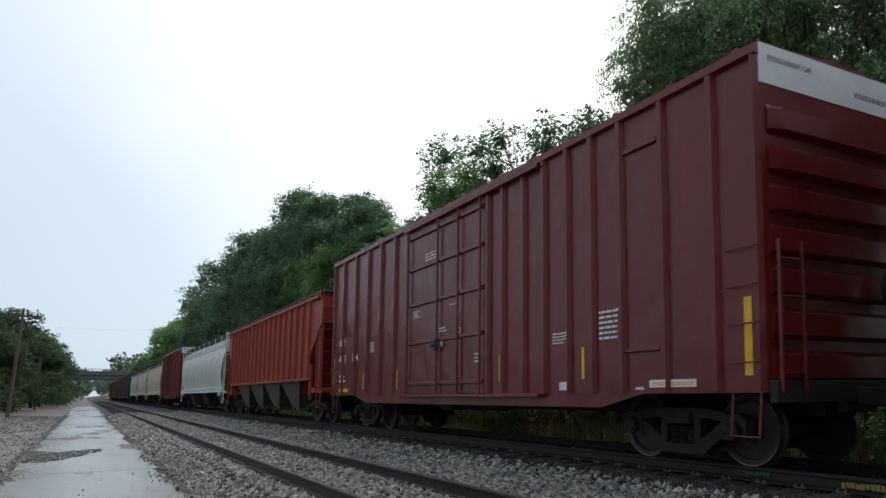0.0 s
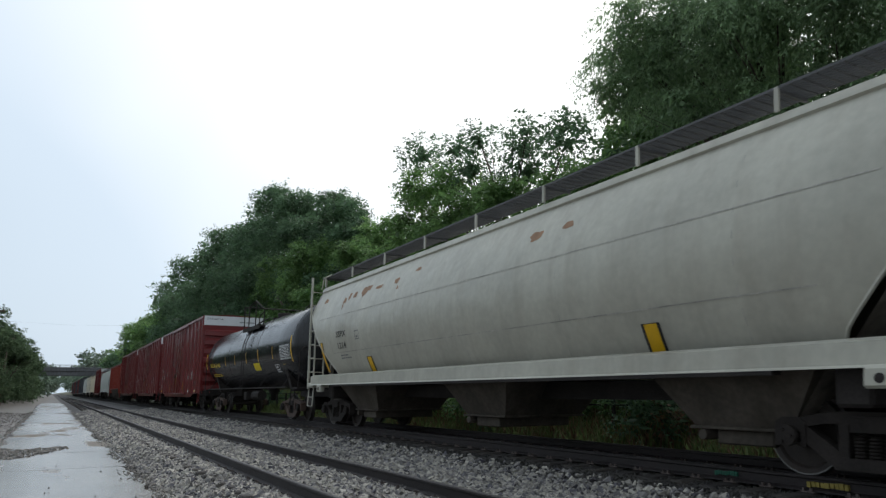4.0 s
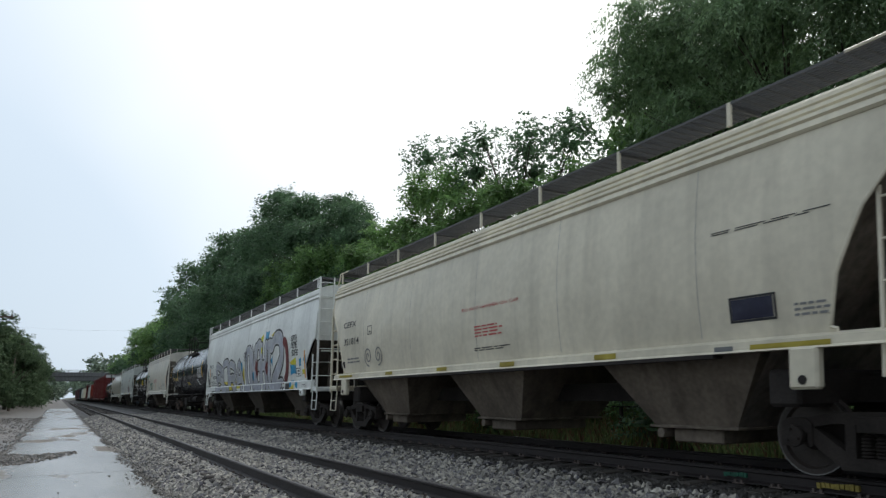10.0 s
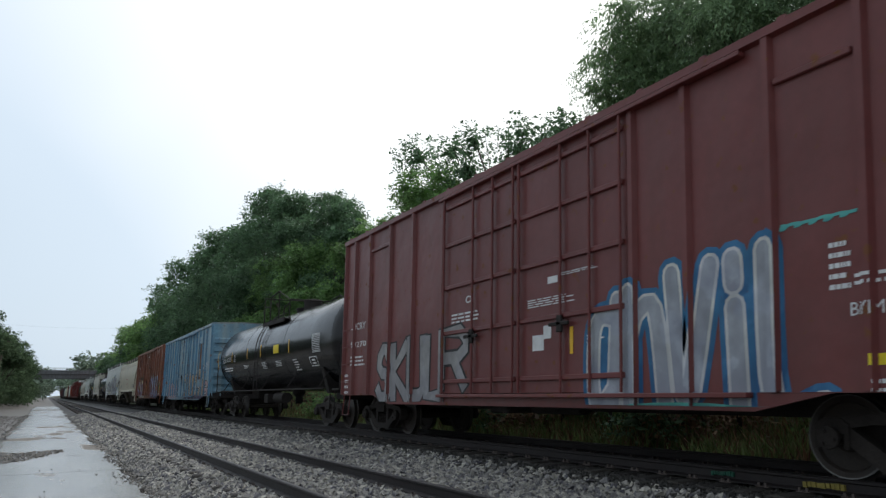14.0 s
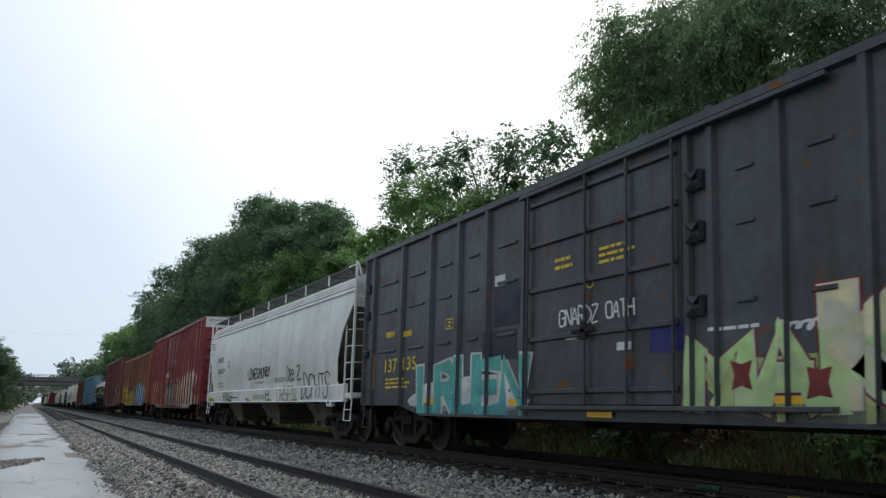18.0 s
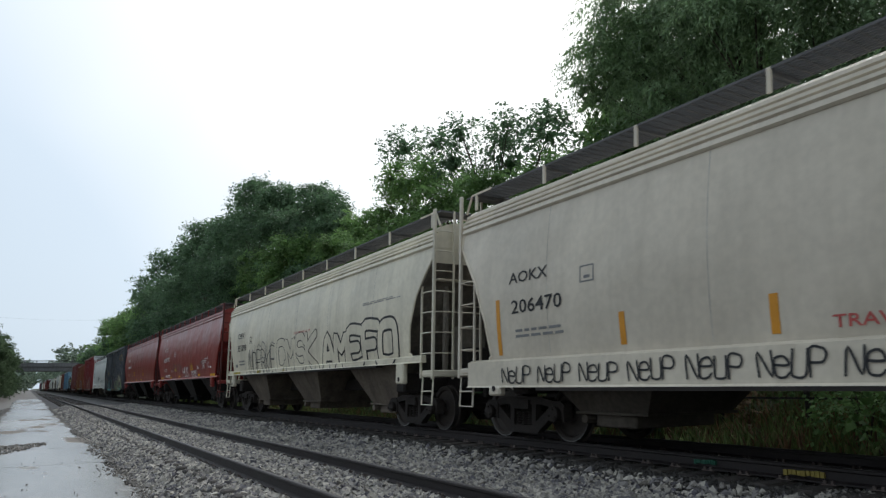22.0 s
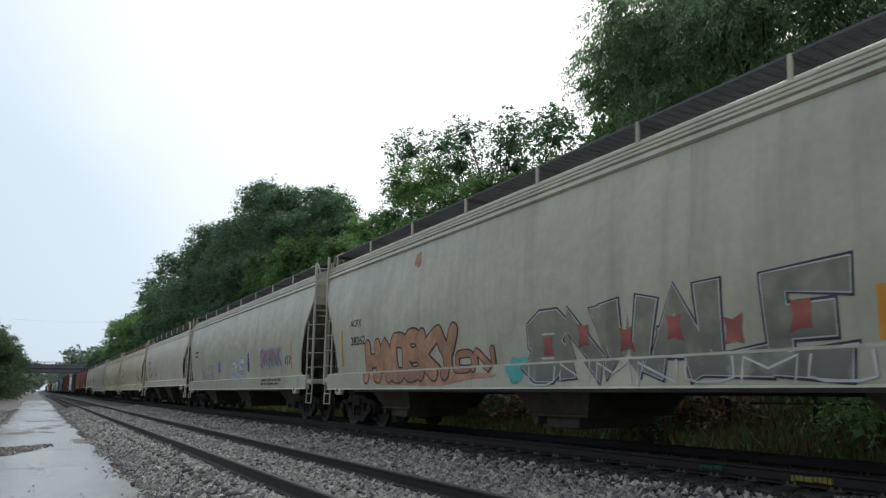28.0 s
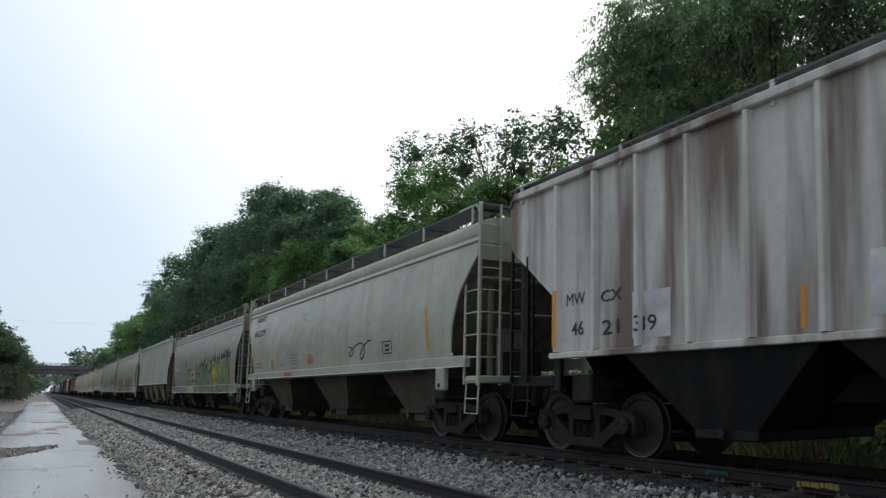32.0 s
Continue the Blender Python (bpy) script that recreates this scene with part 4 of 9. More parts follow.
        part("top_chord", Geo().prism([(x - 0.02 * s, top - 0.16), (x + 0.08 * s, top - 0.13), (x + 0.08 * s, top - 0.02), (x - 0.02 * s, top + 0.02)], -half, half), mat, ob)
    part("side_sill", Geo().prism([(-half + 2.0, sill - 0.003), (-half + 2.9, sill - 0.2), (half - 2.9, sill - 0.2), (half - 2.0, sill - 0.003)], -hw - 0.004, -hw + 0.05, "x"), mat, ob)
    part("side_sill", Geo().box(hw - 0.05, hw + 0.05, -half + 2.3, half - 2.3, sill - 0.16, sill - 0.003, 0.01), mat, ob)
    # roof: a low ridge with cross ribs
    g = Geo().prism([(-hw - 0.05, top + 0.0), (0, top + 0.08), (hw + 0.05, top + 0.0), (hw, top - 0.05), (0, top + 0.02), (-hw, top - 0.05)], -half, half)
    for i in range(15):
        yy = -half + 0.3 + (L - 0.6) * i / 14
        g.prism([(-hw - 0.04, top), (0, top + 0.085), (hw + 0.04, top), (hw + 0.04, top + 0.035), (0, top + 0.115), (-hw - 0.04, top + 0.04)], yy - 0.05, yy + 0.05)
    part("roof", g, roof_mat or mat, ob)
    # corrugated ends
    for s in (-1, 1):
        g = Geo().box(-hw, hw, *sorted((s * half, s * (half - 0.05))), sill, top + 0.02)
        g.prism([(-hw, top), (hw, top), (0, top + 0.07)], *sorted((s * half, s * (half - 0.05))))
        e = part("end_wall", g, end_mat, ob)
        n = 7
        hgt = (top - 0.75 - sill) / n
        for i in range(n):
            z = sill + 0.12 + hgt * i
            gg = Geo().add([(x, y, zz) for x, k in ((-hw + 0.1, 0.25), (-hw + 0.3, 1.0), (hw - 0.3, 1.0), (hw - 0.1, 0.25))
                            for y, zz in ((s * half, z), (s * (half + 0.1 * k), z + hgt * 0.1), (s * (half + 0.1 * k), z + hgt * 0.62), (s * half, z + hgt * 0.74))],
                           [(4 * j + i2, 4 * j + i2 + 1, 4 * j + i2 + 5, 4 * j + i2 + 4) for j in range(3) for i2 in range(3)] + [(0, 1, 2, 3), (12, 15, 14, 13)])
            part("end_rib", gg, end_mat, e)
        if white_end:
            part("white_end_band", Geo().box(-hw - 0.004, hw + 0.004, *sorted((s * (half - 0.002), s * (half + 0.014))), top - 0.5, top + 0.005), white_panel, e, "white height-warning band")
            gg = Geo()
            rr = random.Random(4)
            for x0, x1, z in ((0.3, 1.2, top - 0.3),):
                x = x0
                while x < x1:
                    w = rr.uniform(0.04, 0.1)
                    gg.box(x, min(x + w, x1), *sorted((s * (half + 0.014), s * (half + 0.018))), z - 0.035, z + 0.035)
                    x += w + 0.025
            part("small_print", gg, grey_ink, e)
            uv, fs = flat_text("EXCESS HEIGHT CAR", 0.01)
            me = Geo().add([(-1.45 * -s + u * 0.85 * -s, s * (half + 0.018), top - 0.2 + v * 0.07) for u, v in uv], fs)
            part("lettering", me, black_ink, e)
        end_ladder(ob, s * (half + 0.12), -hw + 0.1, -hw + 0.5, sill, sill + 1.75, mat, 4)
        g = Geo().lathe([(s * (half + 0.2), 0.26), (s * (half + 0.23), 0.28), (s * (half + 0.26), 0.26)], 20, "y", (0.55, 0, 2.2))
        if s < 0:
            part("hand_brake_wheel", g, dark, ob, "hand brake wheel on the end")
        part("end_sill", Geo().box(-hw + 0.02, hw - 0.02, *sorted((s * (half + 0.002), s * (half + 0.1))), sill - 0.12, sill + 0.14, 0.015), dark, ob)
        # grab irons at the corners
        for i in range(4):
            z = sill + 0.35 + i * 0.45
            d = half - 0.06 if s > 0 else -half + 0.5
            part("grab_iron", Geo().tube([(-hw - 0.005, d, z), (-hw - 0.085, d - 0.01, z), (-hw - 0.085, d - 0.44, z), (-hw - 0.005, d - 0.45, z)], 0.011, 5), mat, ob)
        g = Geo()
        yy = s * (half - 0.3)
        g.tube([(-hw + 0.02, yy - 0.2, sill), (-hw - 0.02, yy - 0.2, sill - 0.5), (-hw - 0.02, yy + 0.2, sill - 0.5), (-hw + 0.02, yy + 0.2, sill)], 0.016, 5)
        part("stirrup_step", g, mat, ob)
    # doors with ribs, a lock bar and tracks
    dw = (d1 - d0) / doors
    for k in range(doors):
        a, b = d0 + dw * k + 0.01, d0 + dw * (k + 1) - 0.01
        ya, yb = half - b, half - a
        zb, zt = sill + 0.02, top - 0.22
        dr = part("door", Geo().box(-hw - 0.035, -hw + 0.01, ya, yb, zb, zt, 0.008), mat, ob)
        for z in (0.06, 0.30, 0.53, 0.75, 0.95):
            zz = zb + (zt - zb) * z
            part("door_rib", Geo().box(-hw - 0.085, -hw - 0.036, ya + 0.05, yb - 0.05, zz - 0.04, zz + 0.04, 0.012), mat, dr)
        for f in (0.03, 0.46, 0.72, 0.97):
            yy = yb - (yb - ya) * f
            part("lock_bar", Geo().tube([(-hw - 0.1, yy, zb), (-hw - 0.1, yy, zt)], 0.026, 6), rib_mat, dr)
        yy = yb - (yb - ya) * 0.46
        part("door_handle", Geo().box(-hw - 0.14, -hw - 0.1, yy - 0.22, yy + 0.25, zb + 1.02, zb + 1.08, 0.01).box(-hw - 0.14, -hw - 0.09, yy - 0.06, yy + 0.06, zb + 0.92, zb + 1.18, 0.01), dark, dr)
        c.ribs.append((a, b, 0.036))
    for z in (sill - 0.02, top - 0.2):
        part("door_track", Geo().box(-hw - 0.14, -hw - 0.01, half - d1 - 1.9, half - d0 + 0.1, z - 0.03, z + 0.03, 0.008), rib_mat, ob)
    c.ribs.sort()
    part("centre_sill", Geo().box(-0.3, 0.3, -half + 0.2, half - 0.2, sill - 0.3, sill), dark, ob)
    g = Geo().tube([(-0.9, -1.2, 0.75), (-0.9, 0.1, 0.75)], 0.16, 12).box(-1.3, -0.5, 0.4, 1.0, 0.6, 0.95, 0.03).tube([(-1.1, -3.4, 0.7), (-1.1, 3.6, 0.72)], 0.02, 5)
    part("brake_cylinder", g, dark, ob)
    add_couplers(ob, half + 0.05)
    add_trucks(ob, (half - truck_in, -half + truck_in))
    return c


def swap(self):
    """Turns an outline pushed along y into one pushed along z."""
    self.v = [(x, z, y) for x, y, z in self.v]
    return self


Geo.swap = swap
white_panel = material("white_end_paint", (0.66, 0.67, 0.68), 0.5, 0, 0.08, 1.0, 12, 0.03)
galvanized = material("weathered_galvanized_roof", (0.32, 0.32, 0.31), 0.6, 0.3, 0.25, 1.0, 12, 0.1, streak=0.4)
grate_dark = material("dark_steel_grating", (0.12, 0.12, 0.122), 0.65, 0.3, 0.2, 3, 30, 0.1)
# bay steel: grime, and the shade below the car put into its dark colour
hopper_grime_shade = material("grimy_shaded_hopper_steel", (0.10, 0.085, 0.07), 0.75, 0.0, 0.35, 1.2, 14, 0.15, streak=0.5, spec=0.25)


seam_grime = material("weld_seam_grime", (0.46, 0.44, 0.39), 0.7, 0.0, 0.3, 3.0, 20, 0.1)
# end sheets and paler bays: grime with shade mixed into the base colour
end_grime_shade = material("grimy_shaded_end_sheet_paint", (0.24, 0.215, 0.185), 0.75, 0.0, 0.35, 0.9, 12, 0.12, streak=0.6, streak_color=(0.05, 0.04, 0.03), spec=0.25)
pale_grime_shade = material("dirty_shaded_pale_hopper_steel", (0.17, 0.14, 0.112), 0.7, 0.0, 0.35, 1.2, 14, 0.15, streak=0.6, streak_color=(0.06, 0.05, 0.04), spec=0.25)


def running_board(c, z, x_out, mat, posts, lead_in=0.25, dirt=None):
    """The walkway of open grating along each edge of the roof, on brackets, with a handrail bent down at both ends."""
    ob, half = c.ob, c.half
    for s in (-1, 1):
        g = Geo()
        for i in range(11):
            x = s * (x_out - 0.058 * i)
            g.box(x - 0.008, x + 0.008, -half + lead_in, half - lead_in, z - 0.02, z + 0.015)
        n = int((2 * half - 2 * lead_in) / 0.16)
        for i in range(n):
            y = -half + lead_in + (2 * half - 2 * lead_in) * i / n
            g.box(*sorted((s * x_out, s * (x_out - 0.585))), y - 0.008, y + 0.008, z - 0.018, z + 0.012)
        # bracket arms, in the grating's dark colour to stand for their shade
        for i in range(posts):
            y = -half + lead_in + 0.15 + (2 * half - 2 * lead_in - 0.3) * i / (posts - 1)
            g.box(*sorted((s * (x_out - 0.6), s * x_out)), y - 0.02, y + 0.02, z - 0.06, z - 0.02)
        rb = part("running_board", g, grate_dark, ob, "dark open-grating roof walk")
        for i in range(posts):
            y = -half + lead_in + 0.15 + (2 * half - 2 * lead_in - 0.3) * i / (posts - 1)
            part("bracket", Geo().box(*sorted((s * (x_out - 0.02), s * (x_out + 0.015))), y - 0.028, y + 0.028, z - 0.3, z + 0.01), mat, rb)
        for e in (-1, 1):
            part("hand_rail", Geo().tube([(s * x_out, e * (half - 0.9), z + 0.01), (s * x_out, e * (half - lead_in), z + 0.01), (s * x_out, e * (half - 0.06), z - 0.32)], 0.024, 6), mat, rb)
    for e in (-1, 1):
        g = Geo().box(-x_out, x_out, *sorted((e * (half - 0.05), e * (half - 0.5))), z - 0.02, z + 0.015)
        part("end_walk", g, grate_dark, ob)


def hopper(lead, trail, mat, label, group="covered hoppers", bulge=0.17, eave=3.80, sill=(1.17, 1.47), bays=3, lines=3, posts=9, sill_mat=None,
           slope_mat=None, bay_mat=None, notch=1.1, ladder_mat=None, caps="", neck=3.5, board=0.47, rusty=False, seam_mat=None, tail=1.75, shape="curve",
           front_tall=True, cornice=0.37, nose=1.42, shift=0.0):
    """A covered hopper with smooth, rounded sides. notch, neck, shape: the cut-out at each end of the side; the end sheets slope in behind it."""
    c = Car("covered_hopper", label, "covered hopper", lead, trail, group)
    ob, half, hw = c.ob, c.half, 1.6
    c.shift = shift
    sill_mat, slope_mat, bay_mat, ladder_mat = sill_mat or mat, slope_mat or end_grime_shade, bay_mat or hopper_grime_shade, ladder_mat or mat
    z0 = sill[1] - 0.02

    def surf(z):
        k = min(max((z - z0) / (eave - z0), 0.0), 1.0)
        return -(hw - bulge + bulge * math.sin(math.pi * (0.14 + 0.74 * k)))

    c.surf = lambda z: -1.594 if z < sill[1] - 0.045 else surf(z)
    SIDE[ob.name] = (sill[0], sill[0], sill[1] - 0.045)
    low = sill[1] + 0.03
    cut = {"curve": [(0, neck), (0.57, neck - 0.36 * (neck - low)), (0.88, neck - 0.70 * (neck - low)), (1.0, low + 0.02), (0.93, low)],
           "straight": [(0, neck), (0.97, low + 0.1), (1.0, low)],
           "step": [(0, neck), (0.42, neck - 0.30 * (neck - low)), (0.66, neck - 0.36 * (neck - low)), (1.0, neck - 0.68 * (neck - low)), (0.97, low)],
           "deep": [(0, neck + 0.01), (0.12, neck - 0.02), (0.3, neck - 0.12), (1.0, neck - 0.62 * (neck - low)), (1.0, low)]}[shape]
    zs = sorted({round(z0 + (eave - z0) * k / 24, 4) for k in range(25)} | {round(z, 4) for _, z in cut if z0 < z < eave})
    ins = [0.14 + (notch - 0.14) * float(np.interp(z, [q[1] for q in reversed(cut)], [q[0] for q in reversed(cut)])) for z in zs]
    for s, nm in ((-1, "side_sheet"), (1, "far_side_sheet")):
        g = Geo()
        vs, fs = [], []
        seg = 12
        for z, i in zip(zs, ins):
            ext = half - i
            vs += [(-s * surf(z) if s > 0 else surf(z), -ext + 2 * ext * k / seg, z) for k in range(seg + 1)]
        w = seg + 1
        fs = [(r * w + k, r * w + k + 1, (r + 1) * w + k + 1, (r + 1) * w + k) for r in range(len(zs) - 1) for k in range(seg)]
        part(nm, g.add(vs, fs), mat, ob, sharp=50)
        # the rolled edge of the cut-out
        for e in (-1, 1):
            part("edge_bar", Geo().tube([(-s * surf(z) if s > 0 else surf(z), e * (half - i), z) for z, i in zip(zs, ins)], 0.022, 5), mat, ob)
    ze, foot, spread = neck - 0.06, 0.5, 0.75
    first = 3.45 if bays < 4 else 3.2

    def wide(z):
        return -surf(z) - 0.012 if z >= z0 else 0.92 + (1.40 - 0.92) * max(z - foot, 0.0) / (z0 - foot)

    for e in (-1, 1):
        # the upright end wall below the roof, then the sheet that slopes in to the first bay
        up = [ze, (ze + eave) / 2, eave]
        part("end_wall", Geo().add([(x * wide(z), e * (half - 0.142), z) for z in up for x in (-1, 1)], [(0, 1, 3, 2), (2, 3, 5, 4)]), mat, ob, sharp=20)
        down = [foot, (foot + z0) / 2, z0 - 0.01, z0 + 0.01, (z0 + ze) / 2, ze]
        inset = lambda z: 0.142 + (ze - z) * (first - 0.7 - 0.142) / (ze - foot)
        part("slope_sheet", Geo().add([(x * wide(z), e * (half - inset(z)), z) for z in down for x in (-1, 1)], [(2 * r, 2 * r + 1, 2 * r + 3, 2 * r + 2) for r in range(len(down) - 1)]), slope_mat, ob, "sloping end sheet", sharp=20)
        zb = ze - 0.3
        part("end_shelf", Geo().box(-1.3, 1.3, *sorted((e * (half - inset(zb) + 0.01), e * (half - inset(zb) + 0.13))), zb - 0.04, zb + 0.01, 0.01), mat, ob)
        part("end_web", Geo().box(-0.42, 0.42, *sorted((e * (half - 1.15), e * (half - 1.05))), 1.2, ze - 1.2, 0.02), slope_mat, ob)
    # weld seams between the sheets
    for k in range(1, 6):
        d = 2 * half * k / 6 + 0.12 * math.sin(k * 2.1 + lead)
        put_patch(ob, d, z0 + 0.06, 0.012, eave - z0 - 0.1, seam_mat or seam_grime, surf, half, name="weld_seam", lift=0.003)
    # top chord with its ribs, then the rounded roof
    xe = -surf(eave)
    top_pts = [(-xe - 0.02, eave - 0.03), (-xe - 0.05, eave), (-xe - 0.03, eave + 0.07)]
    rise = (cornice - 0.08) / max(lines, 1)
    for k in range(lines):
        z = eave + 0.08 + k * rise
        top_pts += [(-xe - 0.01 + 0.05 * k, z), (-xe - 0.045 + 0.05 * k, z + rise * 0.27), (-xe - 0.04 + 0.05 * k, z + rise * 0.73), (-xe + 0.015 + 0.05 * k, z + rise * 0.9)]
    zt = top_pts[-1][1]
    xt = -top_pts[-1][0]
    arch = [(-xt * math.cos(a), zt + 0.22 * math.sin(a)) for a in [math.pi * i / 12 for i in range(1, 12)]]
    ring = top_pts + arch + [(-x, z) for x, z in reversed(top_pts)]
    part("roof", Geo().prism(ring, -half + 0.13, half - 0.13), mat, ob, sharp=30)
    ridge = zt + 0.22
    for i in range(6):
        y = -half + 1.6 + (2 * half - 3.2) * i / 5
        part("hatch", Geo().box(-0.32, 0.32, y - 0.9, y + 0.9, ridge - 0.06, ridge + 0.07, 0.03), mat, ob)
    walk_z = zt + board - 0.1
    running_board(c, walk_z, xt + 0.02, mat, posts)
    # side sill with flange
    for s in (-1, 1):
        x = s * 1.52
        part("side_sill", Geo().prism([(x - 0.02 * s, sill[1]), (x + 0.07 * s, sill[1] - 0.04), (x + 0.07 * s, sill[0] + 0.03), (x + 0.11 * s, sill[0]), (x - 0.05 * s, sill[0]), (x - 0.05 * s, sill[1])],
                                      -half + 0.45, half - 0.45), sill_mat, ob)
        part("sill_flange", Geo().box(*sorted((x - 0.05 * s, x + 0.12 * s)), -half + 2.5, half - 2.5, sill[0] - 0.05, sill[0] - 0.003), steel_dark, ob)
    c.sill = sill
    # ends: platform, struts, ladders round the corner, jacking pads
    for e in (-1, 1):
        ye = e * half
        part("end_platform", Geo().box(-1.55, 1.55, *sorted((ye - e * 0.02, ye - e * 0.5)), 1.10, 1.24, 0.02), sill_mat, ob)
        for x in (-0.95, 0.95):
            part("end_post", Geo().box(x - 0.05, x + 0.05, *sorted((ye - e * 0.50, ye - e * 0.60)), 1.23, ze - 0.42, 0.012), slope_mat, ob)
        tall = walk_z + 0.02 if e < 0 or front_tall else neck + 0.05
        for s in (-1, 1):
            # a broad corner stile serves the ladders on both faces
            x = s * 1.53
            g = Geo().box(x - 0.03, x + 0.03, *sorted((ye - e * 0.03, ye - e * 0.10)), 1.06, tall, 0.008)
            g.box(x - 0.022, x + 0.022, *sorted((ye - e * 0.54, ye - e * 0.58)), 1.08, neck - 0.48, 0.006)
            g.box(s * 1.06 - 0.022, s * 1.06 + 0.022, *sorted((ye - e * 0.04, ye - e * 0.08)), 1.06, tall, 0.006)
            z = 1.16
            while z < tall - 0.1:
                g.tube([(x, ye - e * 0.06, z), (s * 1.3, ye - e * 0.02, z), (s * 1.06, ye - e * 0.06, z)], 0.014, 5)
                if z < neck - 0.5:
                    g.tube([(x, ye - e * 0.06, z), (x + s * 0.035, ye - e * 0.3, z), (x, ye - e * 0.56, z)], 0.014, 5)
                z += 0.42
            part("corner_ladder", g, ladder_mat, ob)
        part("end_rail", Geo().tube([(-1.06, ye - e * 0.06, 2.42), (1.06, ye - e * 0.06, 2.42)], 0.016, 5), ladder_mat, ob)
        g = Geo()
        yy = ye - e * 0.3
        g.tube([(-1.5, yy - 0.22, 1.12), (-1.53, yy - 0.22, 0.55), (-1.53, yy + 0.22, 0.55), (-1.5, yy + 0.22, 1.12)], 0.02, 5)
        g.tube([(-1.53, yy - 0.22, 0.82), (-1.53, yy + 0.22, 0.82)], 0.015, 5)
        part("stirrup_step", g, ladder_mat, ob)
        yy = ye - e * 1.35
        part("jacking_pad", Geo().box(-1.64, -1.5, yy - 0.17, yy + 0.17, min(0.97, sill[0] - 0.14), sill[0] + 0.02, 0.03), sill_mat, ob)
        part("pad_hole", Geo().lathe([(-1.648, 0.05), (-1.642, 0.05)], 14, "x", (0, yy, 1.07 if sill[0] > 1.05 else sill[0] - 0.02)), steel_dark, ob)
        part("bolster", Geo().box(-1.4, 1.4, *sorted((ye - e * 1.55, ye - e * 1.95)), 0.78, 1.2, 0.04), steel_dark, ob)
        part("end_box", Geo().box(-0.3, 0.45, *sorted((ye - e * 0.7, ye - e * 1.1)), 1.24, 1.75, 0.03), steel_dark, ob)
    part("brake_wheel", Geo().lathe([(-half + 0.05, 0.26), (-half + 0.02, 0.28), (-half - 0.01, 0.26)], 20, "y", (0.4, 0, 2.2)), steel_dark, ob)
    # discharge bays with steep sides and their gates; between them the sheets rise to a ridge
    pitch = (2 * half - 2 * first) / (bays - 1) if bays > 1 else 2 * half
    ridge = min(1.4, -surf(z0) - 0.03)
    for b in range(bays):
        ym = -half + first + pitch * b
        rows = []
        for z in (foot, (foot + z0) / 2, z0 - 0.004):
            k = min(0.7 + (z - foot) * spread, pitch / 2 - 0.05)
            rows.append([(-wide(z), ym - k, z), (wide(z), ym - k, z), (wide(z), ym + k, z), (-wide(z), ym + k, z)])
        n = len(rows)
        vs = [q for row in rows for q in row]
        fs = [(4 * i + j, 4 * i + (j + 1) % 4, 4 * i + 4 + (j + 1) % 4, 4 * i + 4 + j) for i in range(n - 1) for j in range(4)] + [(0, 1, 2, 3)]
        bay = part("hopper_bay", Geo().add(vs, fs), bay_mat, ob, "discharge hopper darkened for grime and shade", sharp=20)
        for e in (-1, 1):
            if 0 <= b + e < bays:
                zr = foot + (pitch / 2 - 0.7) / spread
                k0 = 0.7 + (z0 - foot) * spread
                if zr > z0:
                    part("ridge_sheet", Geo().add([(x, ym + e * k, z) for k, z in ((k0, z0), (pitch / 2, zr)) for x in (-ridge, ridge)], [(0, 1, 3, 2)]), hopper_grime_shade, bay)
        part("bay_flange", Geo().box(-0.98, 0.98, ym - 0.76, ym + 0.76, foot - 0.03, foot + 0.01, 0.008), bay_mat, bay)
        part("outlet_gate", Geo().box(-0.86, 0.86, ym - 0.42, ym + 0.42, 0.28, foot - 0.032, 0.02).tube([(-0.98, ym + 0.55, 0.4), (0.98, ym + 0.55, 0.4)], 0.07, 8), bay_mat, bay)
    part("centre_sill", Geo().box(-0.28, 0.28, -half + 0.2, half - 0.2, 0.82, 1.12), steel_dark, ob)
    add_couplers(ob, half + 0.0)
    add_trucks(ob, (half - nose, -half + tail), caps, rusty)
    return c


